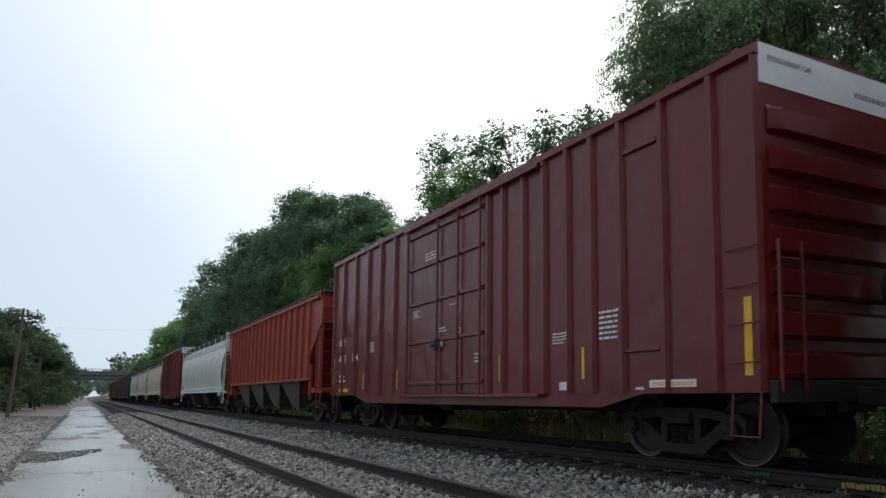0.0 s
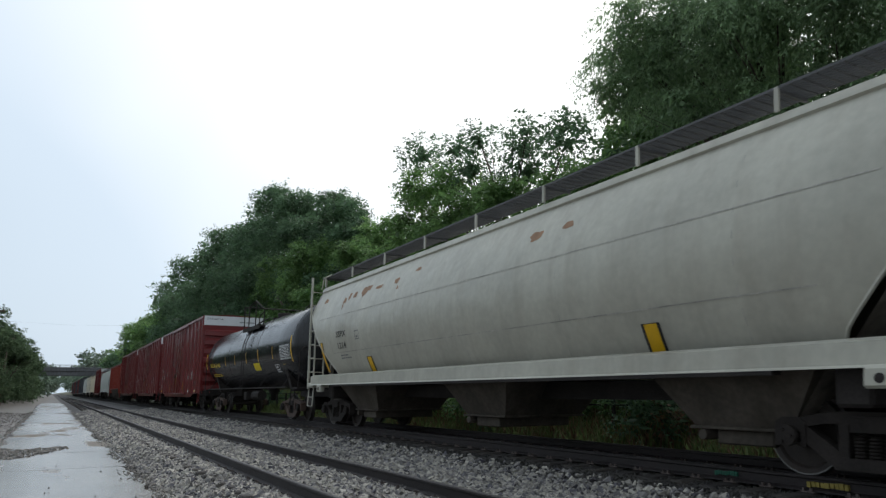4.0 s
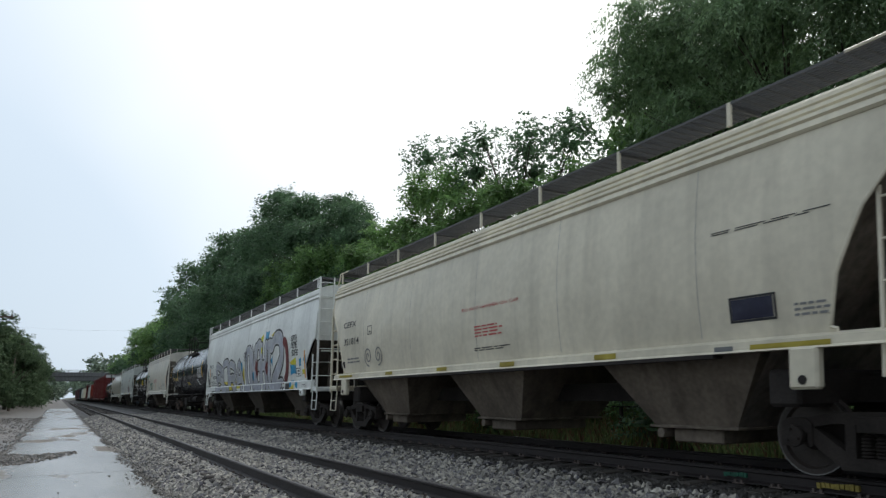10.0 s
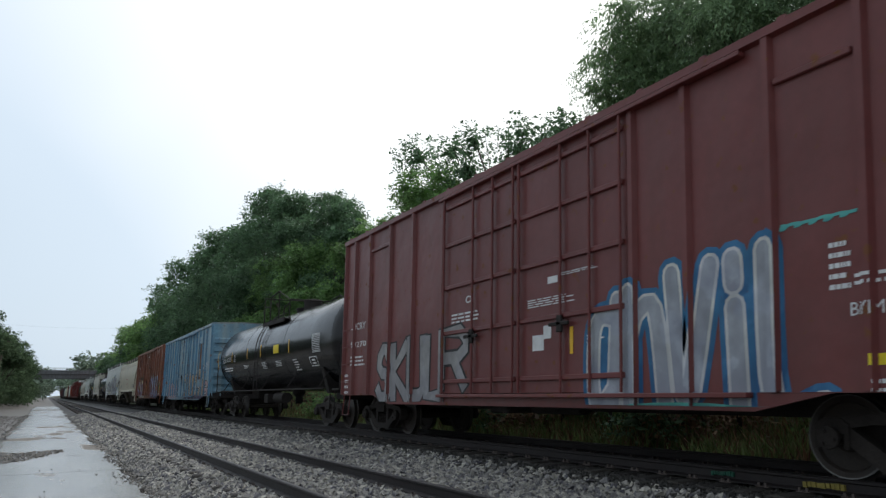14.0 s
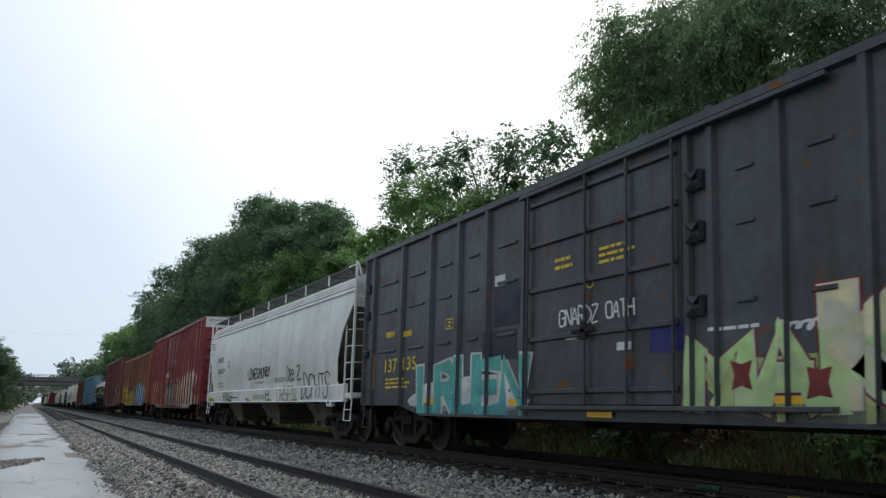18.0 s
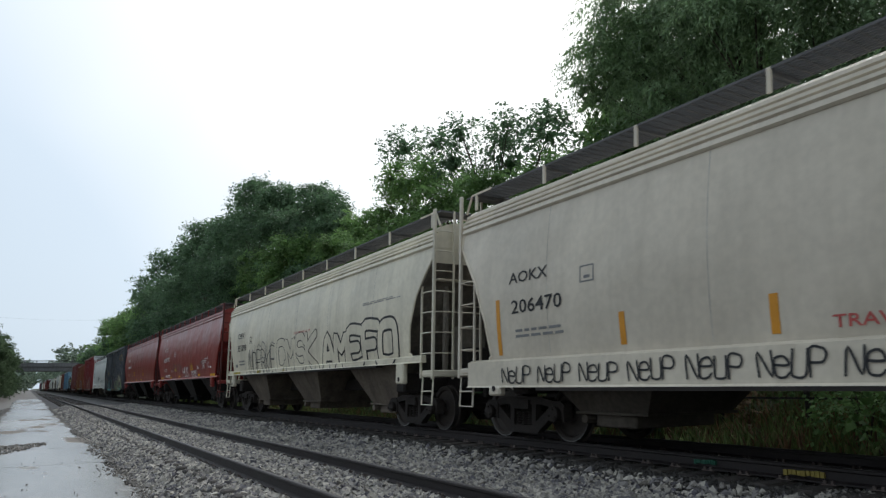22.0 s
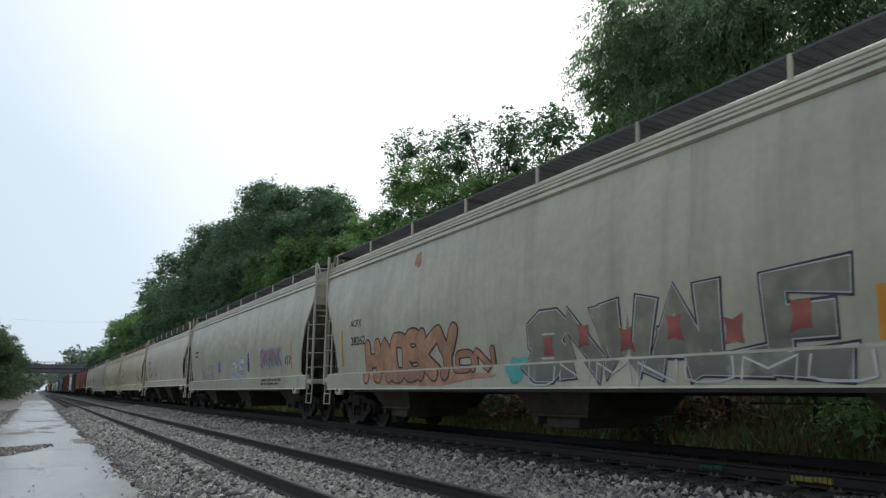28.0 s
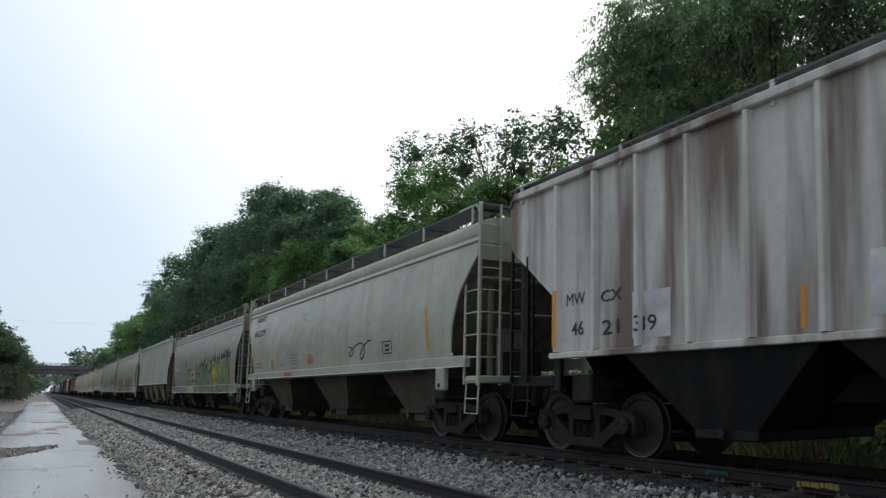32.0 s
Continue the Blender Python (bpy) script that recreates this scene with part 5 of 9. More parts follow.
def ribbed_hopper(lead, trail, mat, label, group="covered hoppers", eave=4.25, base=1.52, ribs=18, bays=4, slope_mat=None, bay_mat=None, rib_mat=None, caps="", rusty=False, first=1.38):
    """A straight-sided covered hopper with outside posts; its bays show below the side."""
    c = Car("covered_hopper", label, "covered hopper", lead, trail, group)
    ob, half, hw = c.ob, c.half, 1.55
    L = 2 * half
    slope_mat, bay_mat, rib_mat = slope_mat or mat, bay_mat or hopper_grime_shade, rib_mat or mat
    c.surf = lambda z: -hw
    cut = 1.3
    for s in (-1, 1):
        a, b = sorted((s * hw, s * (hw - 0.03)))
        part("side_sheet" if s < 0 else "far_side_sheet", Geo().prism([(e * y, z) for e in (-1, 1) for y, z in [(half - cut - 0.1, base), (half - cut - 0.1, 2.3), (half - 0.12, 3.35), (half - 0.05, 3.42), (half - 0.05, eave)][::-e]], a, b, "x"), mat, ob)
    for i in range(ribs):
        d = first + (L - 2 * first) * i / (ribs - 1)
        y = half - d
        zb = base + 0.03
        part("side_post", Geo().prism([(-hw, y - 0.055), (-hw, y + 0.055), (-hw - 0.09, y + 0.03), (-hw - 0.09, y - 0.03)], zb, eave - 0.04).swap(), rib_mat, ob)
        c.ribs.append((d - 0.05, d + 0.05, 0.09))
    g = Geo()
    for i in range(ribs):
        y = half - first - (L - 2 * first) * i / (ribs - 1)
        g.box(hw, hw + 0.09, y - 0.05, y + 0.05, 2.75, eave - 0.04)
    tagged(part("far_posts", g, rib_mat, ob), kind="stuff")
    for s in (-1, 1):
        part("top_chord", Geo().box(*sorted((s * (hw - 0.04), s * (hw + 0.1))), -half + 0.25, half - 0.25, eave - 0.03, eave + 0.09, 0.015), mat, ob)
        part("bottom_chord", Geo().box(*sorted((s * (hw - 0.05), s * (hw + 0.06))), -half + cut - 0.1, half - cut + 0.1, base - 0.07, base + 0.02, 0.012), mat, ob)
    part("roof", Geo().prism([(-hw - 0.06, eave + 0.06), (-hw + 0.2, eave + 0.14), (0, eave + 0.3), (hw - 0.2, eave + 0.14), (hw + 0.06, eave + 0.06), (hw, eave), (-hw, eave)], -half + 0.26, half - 0.26), mat, ob)
    for i in range(6):
        y = -half + 1.6 + (L - 3.2) * i / 5
        part("hatch", Geo().box(-0.5, 0.5, y - 0.8, y + 0.8, eave + 0.2, eave + 0.38, 0.03), mat, ob)
    running_board(c, eave + 0.2, hw + 0.02, mat, 8)
    for e in (-1, 1):
        ye = e * half
        part("slope_sheet", Geo().add([(x, e * (half - i), z) for z, i in ((1.0, cut + 1.0), (2.3, cut + 0.1), (3.38, 0.14)) for x in (-hw + 0.02, hw - 0.02)],
                                      [(0, 1, 3, 2), (2, 3, 5, 4)]), slope_mat, ob, "sloping end sheet", sharp=15)
        part("end_wall", Geo().box(-hw + 0.04, hw - 0.04, *sorted((ye - e * 0.1, ye - e * 0.13)), 3.36, eave + 0.02), mat, ob)
        part("end_platform", Geo().box(-1.5, 1.5, *sorted((ye - e * 0.02, ye - e * 1.2)), 1.02, 1.2, 0.02), slope_mat, ob)
        part("end_post", Geo().box(-1.52, -1.40, *sorted((ye - e * 0.32, ye - e * 0.46)), 1.2, 3.7, 0.015), slope_mat, ob)
        part("end_post", Geo().box(1.40, 1.52, *sorted((ye - e * 0.32, ye - e * 0.46)), 1.2, 3.7, 0.015), slope_mat, ob)
        part("side_strut", Geo().box(-1.54, -1.44, *sorted((ye - e * 1.25, ye - e * 1.4)), 0.95, base + 0.5, 0.015), slope_mat, ob)
        ladder(ob, -1.54, ye - e * 0.1, ye - e * 0.55, 1.1, 3.2, slope_mat, 6)
        end_ladder(ob, ye - e * 0.06, -1.5, -1.05, 1.1, eave + 0.2, slope_mat, 9)
        g = Geo()
        yy = ye - e * 0.32
        g.tube([(-1.5, yy - 0.22, 1.05), (-1.53, yy - 0.22, 0.55), (-1.53, yy + 0.22, 0.55), (-1.5, yy + 0.22, 1.05)], 0.018, 5)
        part("stirrup_step", g, slope_mat, ob)
        part("bolster", Geo().box(-1.4, 1.4, *sorted((ye - e * 1.5, ye - e * 1.95)), 0.78, 1.2, 0.04), steel_dark, ob)
    part("brake_wheel", Geo().lathe([(-half + 0.05, 0.26), (-half + 0.02, 0.28), (-half - 0.01, 0.26)], 20, "y", (-0.5, 0, 2.1)), steel_dark, ob)
    inner = L - 2 * cut - 2.7
    for b in range(bays):
        ya = -half + cut + 1.35 + inner * b / bays + 0.03
        yb = -half + cut + 1.35 + inner * (b + 1) / bays - 0.03
        ym = (ya + yb) / 2
        g = Geo().add([(-hw + 0.04, ya, base), (hw - 0.04, ya, base), (hw - 0.04, yb, base), (-hw + 0.04, yb, base), (-1.2, ym - 0.4, 0.42), (1.2, ym - 0.4, 0.42), (1.2, ym + 0.4, 0.42), (-1.2, ym + 0.4, 0.42)],
                      [(0, 1, 5, 4), (1, 2, 6, 5), (2, 3, 7, 6), (3, 0, 4, 7), (4, 5, 6, 7)])
        bay = part("hopper_bay", g, bay_mat, ob, "discharge hopper darkened for grime and shade", sharp=15)
        part("outlet_gate", Geo().box(-1.22, 1.22, ym - 0.46, ym + 0.46, 0.36, 0.5, 0.02).tube([(-1.3, ym, 0.45), (1.3, ym, 0.45)], 0.06, 8), bay_mat, bay)
    part("centre_sill", Geo().box(-0.28, 0.28, -half + 0.2, half - 0.2, 0.82, 1.15), steel_dark, ob)
    add_couplers(ob, half + 0.0)
    add_trucks(ob, (half - 1.42, -half + 1.75), caps, rusty)
    return c


def tank_car(lead, trail, mat, label, group="tank cars", radius=1.5, zc=2.6, caps="", dome=0.5, rusty=False, rail_mat=None, fit=1.0, shift=0.0, rungs_at=0.4):
    """A tank car: a long barrel with dished heads on saddles, a fitting platform on top with ladders, and a low side rail."""
    c = Car("tank_car", label, "tank car", lead, trail, group)
    ob, half, R = c.ob, c.half, radius
    c.shift = shift
    L = 2 * half
    c.surf = lambda z: -math.sqrt(max(R * R - (z - zc) ** 2, 0.01))
    bulge = 0.6
    # heads rise from a flat middle into the barrel
    prof = [(-half + bulge * (1 - math.cos(math.asin(min(1, r)))), r * R) for r in (0.02, 0.25, 0.45, 0.62, 0.76, 0.87, 0.94, 0.98, 1.0)]
    prof += [(-half + bulge + (L - 2 * bulge) * k / 8, R) for k in range(1, 8)]
    prof += [(-s, r) for s, r in reversed(prof[:9])]
    part("barrel", Geo().lathe(prof, 48, "y", (0, 0, zc)), mat, ob, "glossy black tank with dished heads", sharp=40)
    for y in (-half + bulge, -half * 0.33, half * 0.33, half - bulge):
        part("weld_band", Geo().lathe([(y - 0.02, R), (y - 0.014, R + 0.006), (y + 0.014, R + 0.006), (y + 0.02, R)], 48, "y", (0, 0, zc)), mat, ob, sharp=60)
    # fittings on top
    yd = (0.5 - dome) * L
    zt = zc + R
    part("fitting_housing", Geo().lathe([(zt - 0.1, 0.34), (zt + 0.34 * fit, 0.34), (zt + 0.38 * fit, 0.31), (zt + 0.41 * fit, 0.14)], 20, "z", (0, yd - 1.25, 0)), steel_dark, ob, "dark valve housing")
    part("manway", Geo().lathe([(zt - 0.1, 0.28), (zt + 0.12 * fit, 0.28), (zt + 0.14 * fit, 0.32), (zt + 0.18 * fit, 0.30)], 18, "z", (0, yd - 0.2, 0)), steel_dark, ob)
    pl = part("platform", Geo().box(-1.25, 1.25, yd - 1.78, yd + 1.05, zt - 0.42, zt - 0.38).box(-1.27, -1.23, yd - 1.78, yd + 1.05, zt - 0.52, zt - 0.36).box(1.23, 1.27, yd - 1.78, yd + 1.05, zt - 0.52, zt - 0.36), steel_dark, ob, "dark top platform")
    for s in (-1, 1):
        for pts in ([(yd + 1.05, -0.4), (yd + 1.05, 0.64)], [(yd + 0.2, -0.4), (yd + 0.2, 0.52), (yd + 0.1, 0.58), (yd - 0.92, 0.7), (yd - 1.0, 0.66), (yd - 2.3, 0.22), (yd - 2.3, -0.5)],
                    [(yd - 0.95, -0.4), (yd - 0.95, 0.68)], [(yd + 1.05, 0.3), (yd + 0.2, 0.2)], [(yd - 1.6, -0.4), (yd - 1.6, -0.08), (yd - 1.68, 0.0), (yd - 2.3, 0.1)]):
            part("hand_rail", Geo().tube([(s * 1.22, y, zt + z) for y, z in pts], 0.024, 6), steel_dark, pl)
    for y, z in ((yd + 1.05, 0.64), (yd - 2.3, 0.22)):
        part("hand_rail", Geo().tube([(-1.22, y, zt + z), (1.22, y, zt + z)], 0.022, 6), steel_dark, pl)
    # ladders that follow the barrel
    g = Geo()
    ya, yb = yd + rungs_at + 0.22, yd + rungs_at - 0.22
    for y in (ya, yb):
        pts = [(-(R + 0.12) * math.cos(a), y, zc + (R + 0.12) * math.sin(a)) for a in [radians(v) for v in range(70, -1, -10)]] + [(-R - 0.12, y, 1.15)]
        g.tube(pts, 0.02, 5)
    for k in range(9):
        a = radians(66 - k * 13)
        p = (-(R + 0.12) * math.cos(a), zc + (R + 0.12) * math.sin(a)) if a > 0 else (-R - 0.12, zc - (k - 5) * 0.36)
        g.tube([(p[0], ya, p[1]), (p[0], yb, p[1])], 0.014, 5)
    part("side_ladder", g, steel_dark, ob)
    # low side rail, end platforms and saddles
    for s in (-1, 1):
        part("side_rail", Geo().tube([(s * 1.5, -half + 1.1, 1.13), (s * 1.5, half - 1.1, 1.13)], 0.026, 6), rail_mat or steel_dark, ob)
        for y in [-half + 1.6 + (L - 3.2) * i / 4 for i in range(5)]:
            part("rail_bracket", Geo().tube([(s * 1.5, y, 1.13), (s * 1.1, y, 1.75)], 0.02, 5), steel_dark, ob)
    for e in (-1, 1):
        ye = e * half
        part("end_platform", Geo().box(-1.5, 1.5, *sorted((ye + e * 0.12, ye - e * 0.4)), 1.07, 1.12, 0.01), steel_dark, ob)
        part("saddle", Geo().prism([(-1.05, 1.0), (1.05, 1.0), (1.28, 1.75), (0.9, 1.35), (0, 1.15), (-0.9, 1.35), (-1.28, 1.75)], *sorted((ye - e * 1.75, ye - e * 2.0))), steel_dark, ob)
        part("stub_sill", Geo().box(-0.3, 0.3, *sorted((ye + e * 0.15, ye - e * 3.2)), 0.8, 1.3, 0.02), steel_dark, ob)
        part("end_rail", Geo().tube([(-1.45, ye + e * 0.1, 1.1), (-1.45, ye + e * 0.1, 2.3), (-1.3, ye + e * 0.1, 2.45), (1.3, ye + e * 0.1, 2.45), (1.45, ye + e * 0.1, 2.3), (1.45, ye + e * 0.1, 1.1)], 0.022, 6), steel_dark, ob)
        g = Geo()
        yy = ye - e * 0.3
        g.tube([(-1.5, yy - 0.2, 1.08), (-1.52, yy - 0.2, 0.55), (-1.52, yy + 0.2, 0.55), (-1.5, yy + 0.2, 1.08)], 0.018, 5)
        part("stirrup_step", g, steel_dark, ob)
    part("brake_reservoir", Geo().tube([(-0.75, -0.9, 0.85), (-0.75, 0.3, 0.85)], 0.2, 12).box(-1.0, -0.5, 0.8, 1.3, 0.65, 1.0, 0.03), steel_dark, ob)
    part("bottom_outlet", Geo().lathe([(0.62, 0.12), (0.9, 0.14), (1.0, 0.25), (1.3, 0.25)], 14, "z", (0, yd * 0.3, 0)), steel_dark, ob)
    add_couplers(ob, half + 0.2)
    add_trucks(ob, (half - 1.75, -half + 1.75), caps, rusty)
    return c

# ---- trees and bushes ----
def billows(lobes, n, seed):
    """Each lobe as a heap of smaller ones round its upper and outer skin, with dark hollows between them."""
    r = random.Random(seed)
    out = []
    for x, y, z, rx, ry, rz in lobes:
        for i in range(n):
            h = 1.0 - 1.55 * (i + 0.5) / n
            a = i * 2.4 + r.uniform(-0.5, 0.5)
            w = math.sqrt(max(0.0, 1 - h * h))
            k = r.uniform(0.30, 0.48)
            q = 1.1 - k * 0.65
            out.append((x + math.cos(a) * w * rx * q, y + math.sin(a) * w * ry * q, z + h * rz * q, rx * k, ry * k, rz * k * 0.8))
        out.append((x, y, z - 0.1 * rz, rx * 0.6, ry * 0.6, rz * 0.55))
    return out


def leaf_cloud(lobes, count, size, seed, droop=0.35, clump=0.5, aspect=0.5, per=16, core=0.75, reach=2.6, heap=0):
    """Leaves in clumps over a set of lobes (x, y, z, rx, ry, rz): arrays of vertices and faces. Most clumps lie near the lobes' skins."""
    if heap:
        lobes = billows(lobes, heap, seed)
    r = np.random.default_rng(seed)
    lobes = np.array(lobes, float)
    vol = lobes[:, 3] * lobes[:, 4] + lobes[:, 4] * lobes[:, 5] + lobes[:, 3] * lobes[:, 5]
    nc = max(1, count // per)
    pick = r.choice(len(lobes), nc, p=vol / vol.sum())
    d = r.normal(0, 1, (nc, 3))
    d /= np.linalg.norm(d, axis=1, keepdims=True)
    rad = np.where(r.uniform(0, 1, nc) < 0.75, r.uniform(0.78, 1.08, nc), r.uniform(0.2, 0.8, nc))
    centre = lobes[pick, :3] + d * lobes[pick, 3:] * rad[:, None]
    n = nc * per
    # every clump is a spray: a twig that leaves the lobe and bends down, with leaves to both sides of it
    twig = d * (1, 1, 0.5) + r.normal(0, 0.45, (nc, 3))
    twig[:, 2] -= droop * 0.5
    twig /= np.linalg.norm(twig, axis=1, keepdims=True)
    side = np.cross(twig, r.normal(0, 0.35, (nc, 3)) + (0, 0, 1))
    side /= np.linalg.norm(side, axis=1, keepdims=True) + 1e-9
    along = r.uniform(-0.2, 1.0, (n, 1))
    swing = r.choice([-1.0, 1.0], (n, 1)) * r.uniform(0.4, 1.2, (n, 1))
    tw, sd = np.repeat(twig, per, 0), np.repeat(side, per, 0)
    c = np.repeat(centre, per, 0) + tw * along * clump * reach + r.normal(0, clump * 0.22, (n, 3))
    c[:, 2] -= droop * clump * np.maximum(along[:, 0], 0) ** 2
    u = tw * 0.7 + sd * swing + r.normal(0, 0.3, (n, 3))
    u[:, 2] -= droop * 0.9
    size = np.full((n, 1), size)
    # broad leaves deep inside, which close the crown
    nk = int(count // 22)
    k = r.choice(len(lobes), nk, p=vol / vol.sum())
    d = r.normal(0, 1, (nk, 3))
    d *= (r.uniform(0, 1, (nk, 1)) ** 0.4 * core) / np.linalg.norm(d, axis=1, keepdims=True)
    c = np.concatenate([c, lobes[k, :3] + d * lobes[k, 3:]])
    size = np.concatenate([size, np.full((nk, 1), size[0, 0] * 2.6)])
    n += nk
    # each leaf: a blade, more or less level across
    u = np.concatenate([u, r.normal(0, 1, (nk, 3)) * (1, 1, 0.4) - (0, 0, droop)])
    u /= np.linalg.norm(u, axis=1, keepdims=True) + 1e-9
    w = np.cross(u, r.normal(0, 0.55, (n, 3)) + (0, 0, 1))
    w /= np.linalg.norm(w, axis=1, keepdims=True) + 1e-9
    s = size * r.uniform(0.6, 1.35, (n, 1))
    v = np.stack([c, c + u * s * 0.5 + w * s * aspect * 0.5, c + u * s, c + u * s * 0.5 - w * s * aspect * 0.5], 1)
    return v.reshape(-1, 3), np.arange(4 * n).reshape(-1, 4)


def limbs(base, height, lobes, seed, thick):
    """A tapered trunk with limbs that reach into the lobes."""
    r = random.Random(seed)
    g = Geo()
    bx, by, bz = base
    top = (bx + r.uniform(-0.4, 0.4), by + r.uniform(-0.4, 0.4), bz + height * 0.72)
    mids = [(bx + (top[0] - bx) * k + r.uniform(-0.12, 0.12) * height * 0.06, by + (top[1] - by) * k + r.uniform(-0.12, 0.12) * height * 0.06, bz - 0.3 + (top[2] - bz + 0.3) * k) for k in (0, 0.2, 0.4, 0.6, 0.8, 1.0)]
    g.tube(mids, thick, 8, thick * 0.3)
    for lx, ly, lz, rx, ry, rz in lobes:
        k = min(4, max(1, int((lz - bz) / height * 5) - 1))
        s = mids[k]
        m = ((s[0] + lx) / 2 + r.uniform(-0.3, 0.3), (s[1] + ly) / 2 + r.uniform(-0.3, 0.3), (s[2] + lz) / 2 + r.uniform(0.0, 0.5))
        g.tube([s, m, (lx, ly, lz)], thick * 0.42, 6, thick * 0.10)
        for _ in range(3):
            e = (lx + r.uniform(-0.8, 0.8) * rx, ly + r.uniform(-0.8, 0.8) * ry, lz + r.uniform(-0.5, 0.8) * rz)
            g.tube([m, ((m[0] + e[0]) / 2, (m[1] + e[1]) / 2, (m[2] + e[2]) / 2 + 0.2), e], thick * 0.16, 5, thick * 0.03)
    return g


def tree(name, base, height, lobes, leaves, size, mat, label, seed, thick=0.25, droop=0.35, clump=0.5, aspect=0.5, group="trees along the railway", per=16, core=0.75, reach=2.6, heap=0):
    """Lobes are given relative to the base."""
    t = thing(name, label, "tree", group)
    t.location = base
    part("trunk", limbs((0, 0, 0), height, lobes, seed, thick), bark, t)
    v, f = leaf_cloud(lobes, leaves, size, seed, droop, clump, aspect, per, core, reach, heap)
    part("crown", bulk("crown", v, f, mat), None, t)
    return t


def ball_lobes(seed, height, width, n, low=0.3):
    """Lobes of an ordinary broad tree."""
    r = random.Random(seed)
    out = [(0, 0, height * 0.72, width * 0.45, width * 0.45, height * 0.26)]
    for i in range(n):
        a = i * 2.4 + r.uniform(-0.4, 0.4)
        k = r.uniform(low, 0.92)
        rad = width * 0.5 * (1.0 - 0.75 * max(0, k - 0.55) / 0.45) * r.uniform(0.55, 0.95)
        s = width * r.uniform(0.16, 0.28)
        out.append((math.cos(a) * rad, math.sin(a) * rad, height * k, s, s, s * 0.8))
    return out


G = ground_height


def gz(x):
    return float(ground_height(np.array([x]), 0)[0])


def round_lobes(rows, flat=0.82):
    return [(x, y, z, k, k, k * flat) for x, y, z, k in rows]


# the large feathery tree close behind the train
tree("tree", (17.2, 11.6, gz(17.2)), 13.1, round_lobes([(-1.0, 2.9, 11.7, 1.46), (-0.1, 3.9, 11.7, 1.05), (-1.0, 4.7, 10.7, 1.15), (-0.1, 1.3, 10.2, 2.0), (-1.0, -1.4, 9.5, 2.1),
    (-0.1, -3.7, 8.6, 2.01), (-1.0, 2.3, 8.3, 1.15), (-0.1, -0.4, 7.5, 1.57), (-1.0, -3.0, 6.5, 1.6), (-0.1, 1.0, 6.0, 1.29), (-1.0, -1.9, 5.2, 1.36), (-0.1, -4.1, 4.6, 1.21),
    (-1.0, -4.6, 6.7, 1.34), (-0.1, 5.6, 10.2, 0.8), (-1.0, 3.2, 10.0, 1.1), (0.6, 0.5, 12.6, 2.2), (0.6, -3.5, 11.8, 2.4), (0.2, -6.5, 9.5, 2.0), (0.4, -7.0, 6.0, 1.8)]),
     190000, 0.14, leaf_locust, "tall feathery dark-green locust tree behind the tracks", 3, 0.24, 0.9, 0.34, 0.3, per=40, reach=3.0, heap=8)
tree("tree", (17.1, 11.9, gz(17.1)), 5.4, round_lobes([(-1.0, 1.9, 4.1, 1.36), (-0.1, -0.4, 3.8, 1.38), (-1.0, -2.5, 3.1, 1.37), (-0.1, 4.2, 3.9, 1.3), (-1.0, -3.4, 3.3, 1.18), (-1.2, 3, 1.8, 1.2), (-1.2, 0, 1.6, 1.3), (-1.2, -3, 1.5, 1.3), (-1.2, 6, 2.0, 1.3)]),
     20000, 0.18, leaf_dark, "dark undergrowth tree below the big locust", 4, 0.14, 0.4, 0.3, 0.5)
# the slender tree with thin leaves at its top
tree("tree", (16.6, 23.3, gz(16.6)), 12.8, round_lobes([(-1.0, 6.9, 12.0, 1.08), (-0.1, 4.7, 11.8, 0.74), (-1.0, 1.3, 11.0, 0.78), (-0.1, -0.5, 10.2, 0.88), (-1.0, -2.3, 10.1, 0.69),
    (-0.1, -3.7, 10.1, 0.71), (-1.0, -4.7, 8.9, 0.85), (-0.1, -1.2, 8.9, 1.07), (-1.0, 1.9, 9.8, 1.04), (-0.1, -6.0, 8.1, 0.65)]),
     8500, 0.15, leaf_dark, "slender tree with thin, airy upper twigs", 5, 0.16, 0.35, 0.2, 0.6, core=0.4, per=10)
tree("tree", (15.6, 23.3, gz(15.6)), 11.2, round_lobes([(-1.0, 3.7, 9.5, 1.4), (-0.1, 7.3, 10.0, 0.71), (-1.0, 0.6, 7.9, 1.23), (-0.1, 6.4, 8.1, 1.43), (-1.0, -2.0, 7.5, 1.02), (-0.1, -4.6, 7.4, 1.0), (-1.0, -7.0, 6.8, 0.91),
    (-0.1, 11.2, 8.9, 1.28), (-1.0, 2.7, 6.8, 1.55), (-0.1, -1.1, 6.1, 1.15), (-1.0, -4.8, 5.8, 1.22), (-0.1, -7.8, 5.4, 1.09), (-1.0, -9.9, 5.2, 1.03), (-1, 8, 6.5, 1.5), (-1, 3, 4.4, 1.7), (-1, -3, 3.8, 1.6), (-1, -8, 3.2, 1.5), (-1, 9, 4.0, 1.6)]),
     80000, 0.16, leaf_fresh, "fresh green bushy tree beside the track", 7, 0.18, 0.4, 0.26, 0.5, reach=1.8, heap=8)
tree("tree", (17.6, 65.0, gz(17.6)), 20.2, round_lobes([(-1.0, -5.5, 16.4, 2.15), (-0.1, 0.5, 18.2, 1.7), (-0.1, 3.4, 16.7, 2.1), (-1.0, -7.7, 12.7, 2.95), (-0.1, 9.1, 16.1, 2.46), (-1, 2, 13.5, 2.8), (-1, -3, 9, 3.0), (-1, 5, 10, 3.2), (-1, 0, 5.5, 3.0), (-1, 7, 6, 3.0)]),
     70000, 0.2, leaf_dark, "tall dense dark-green tree", 9, 0.35, 0.4, 0.5, 0.55, reach=1.2, heap=12)
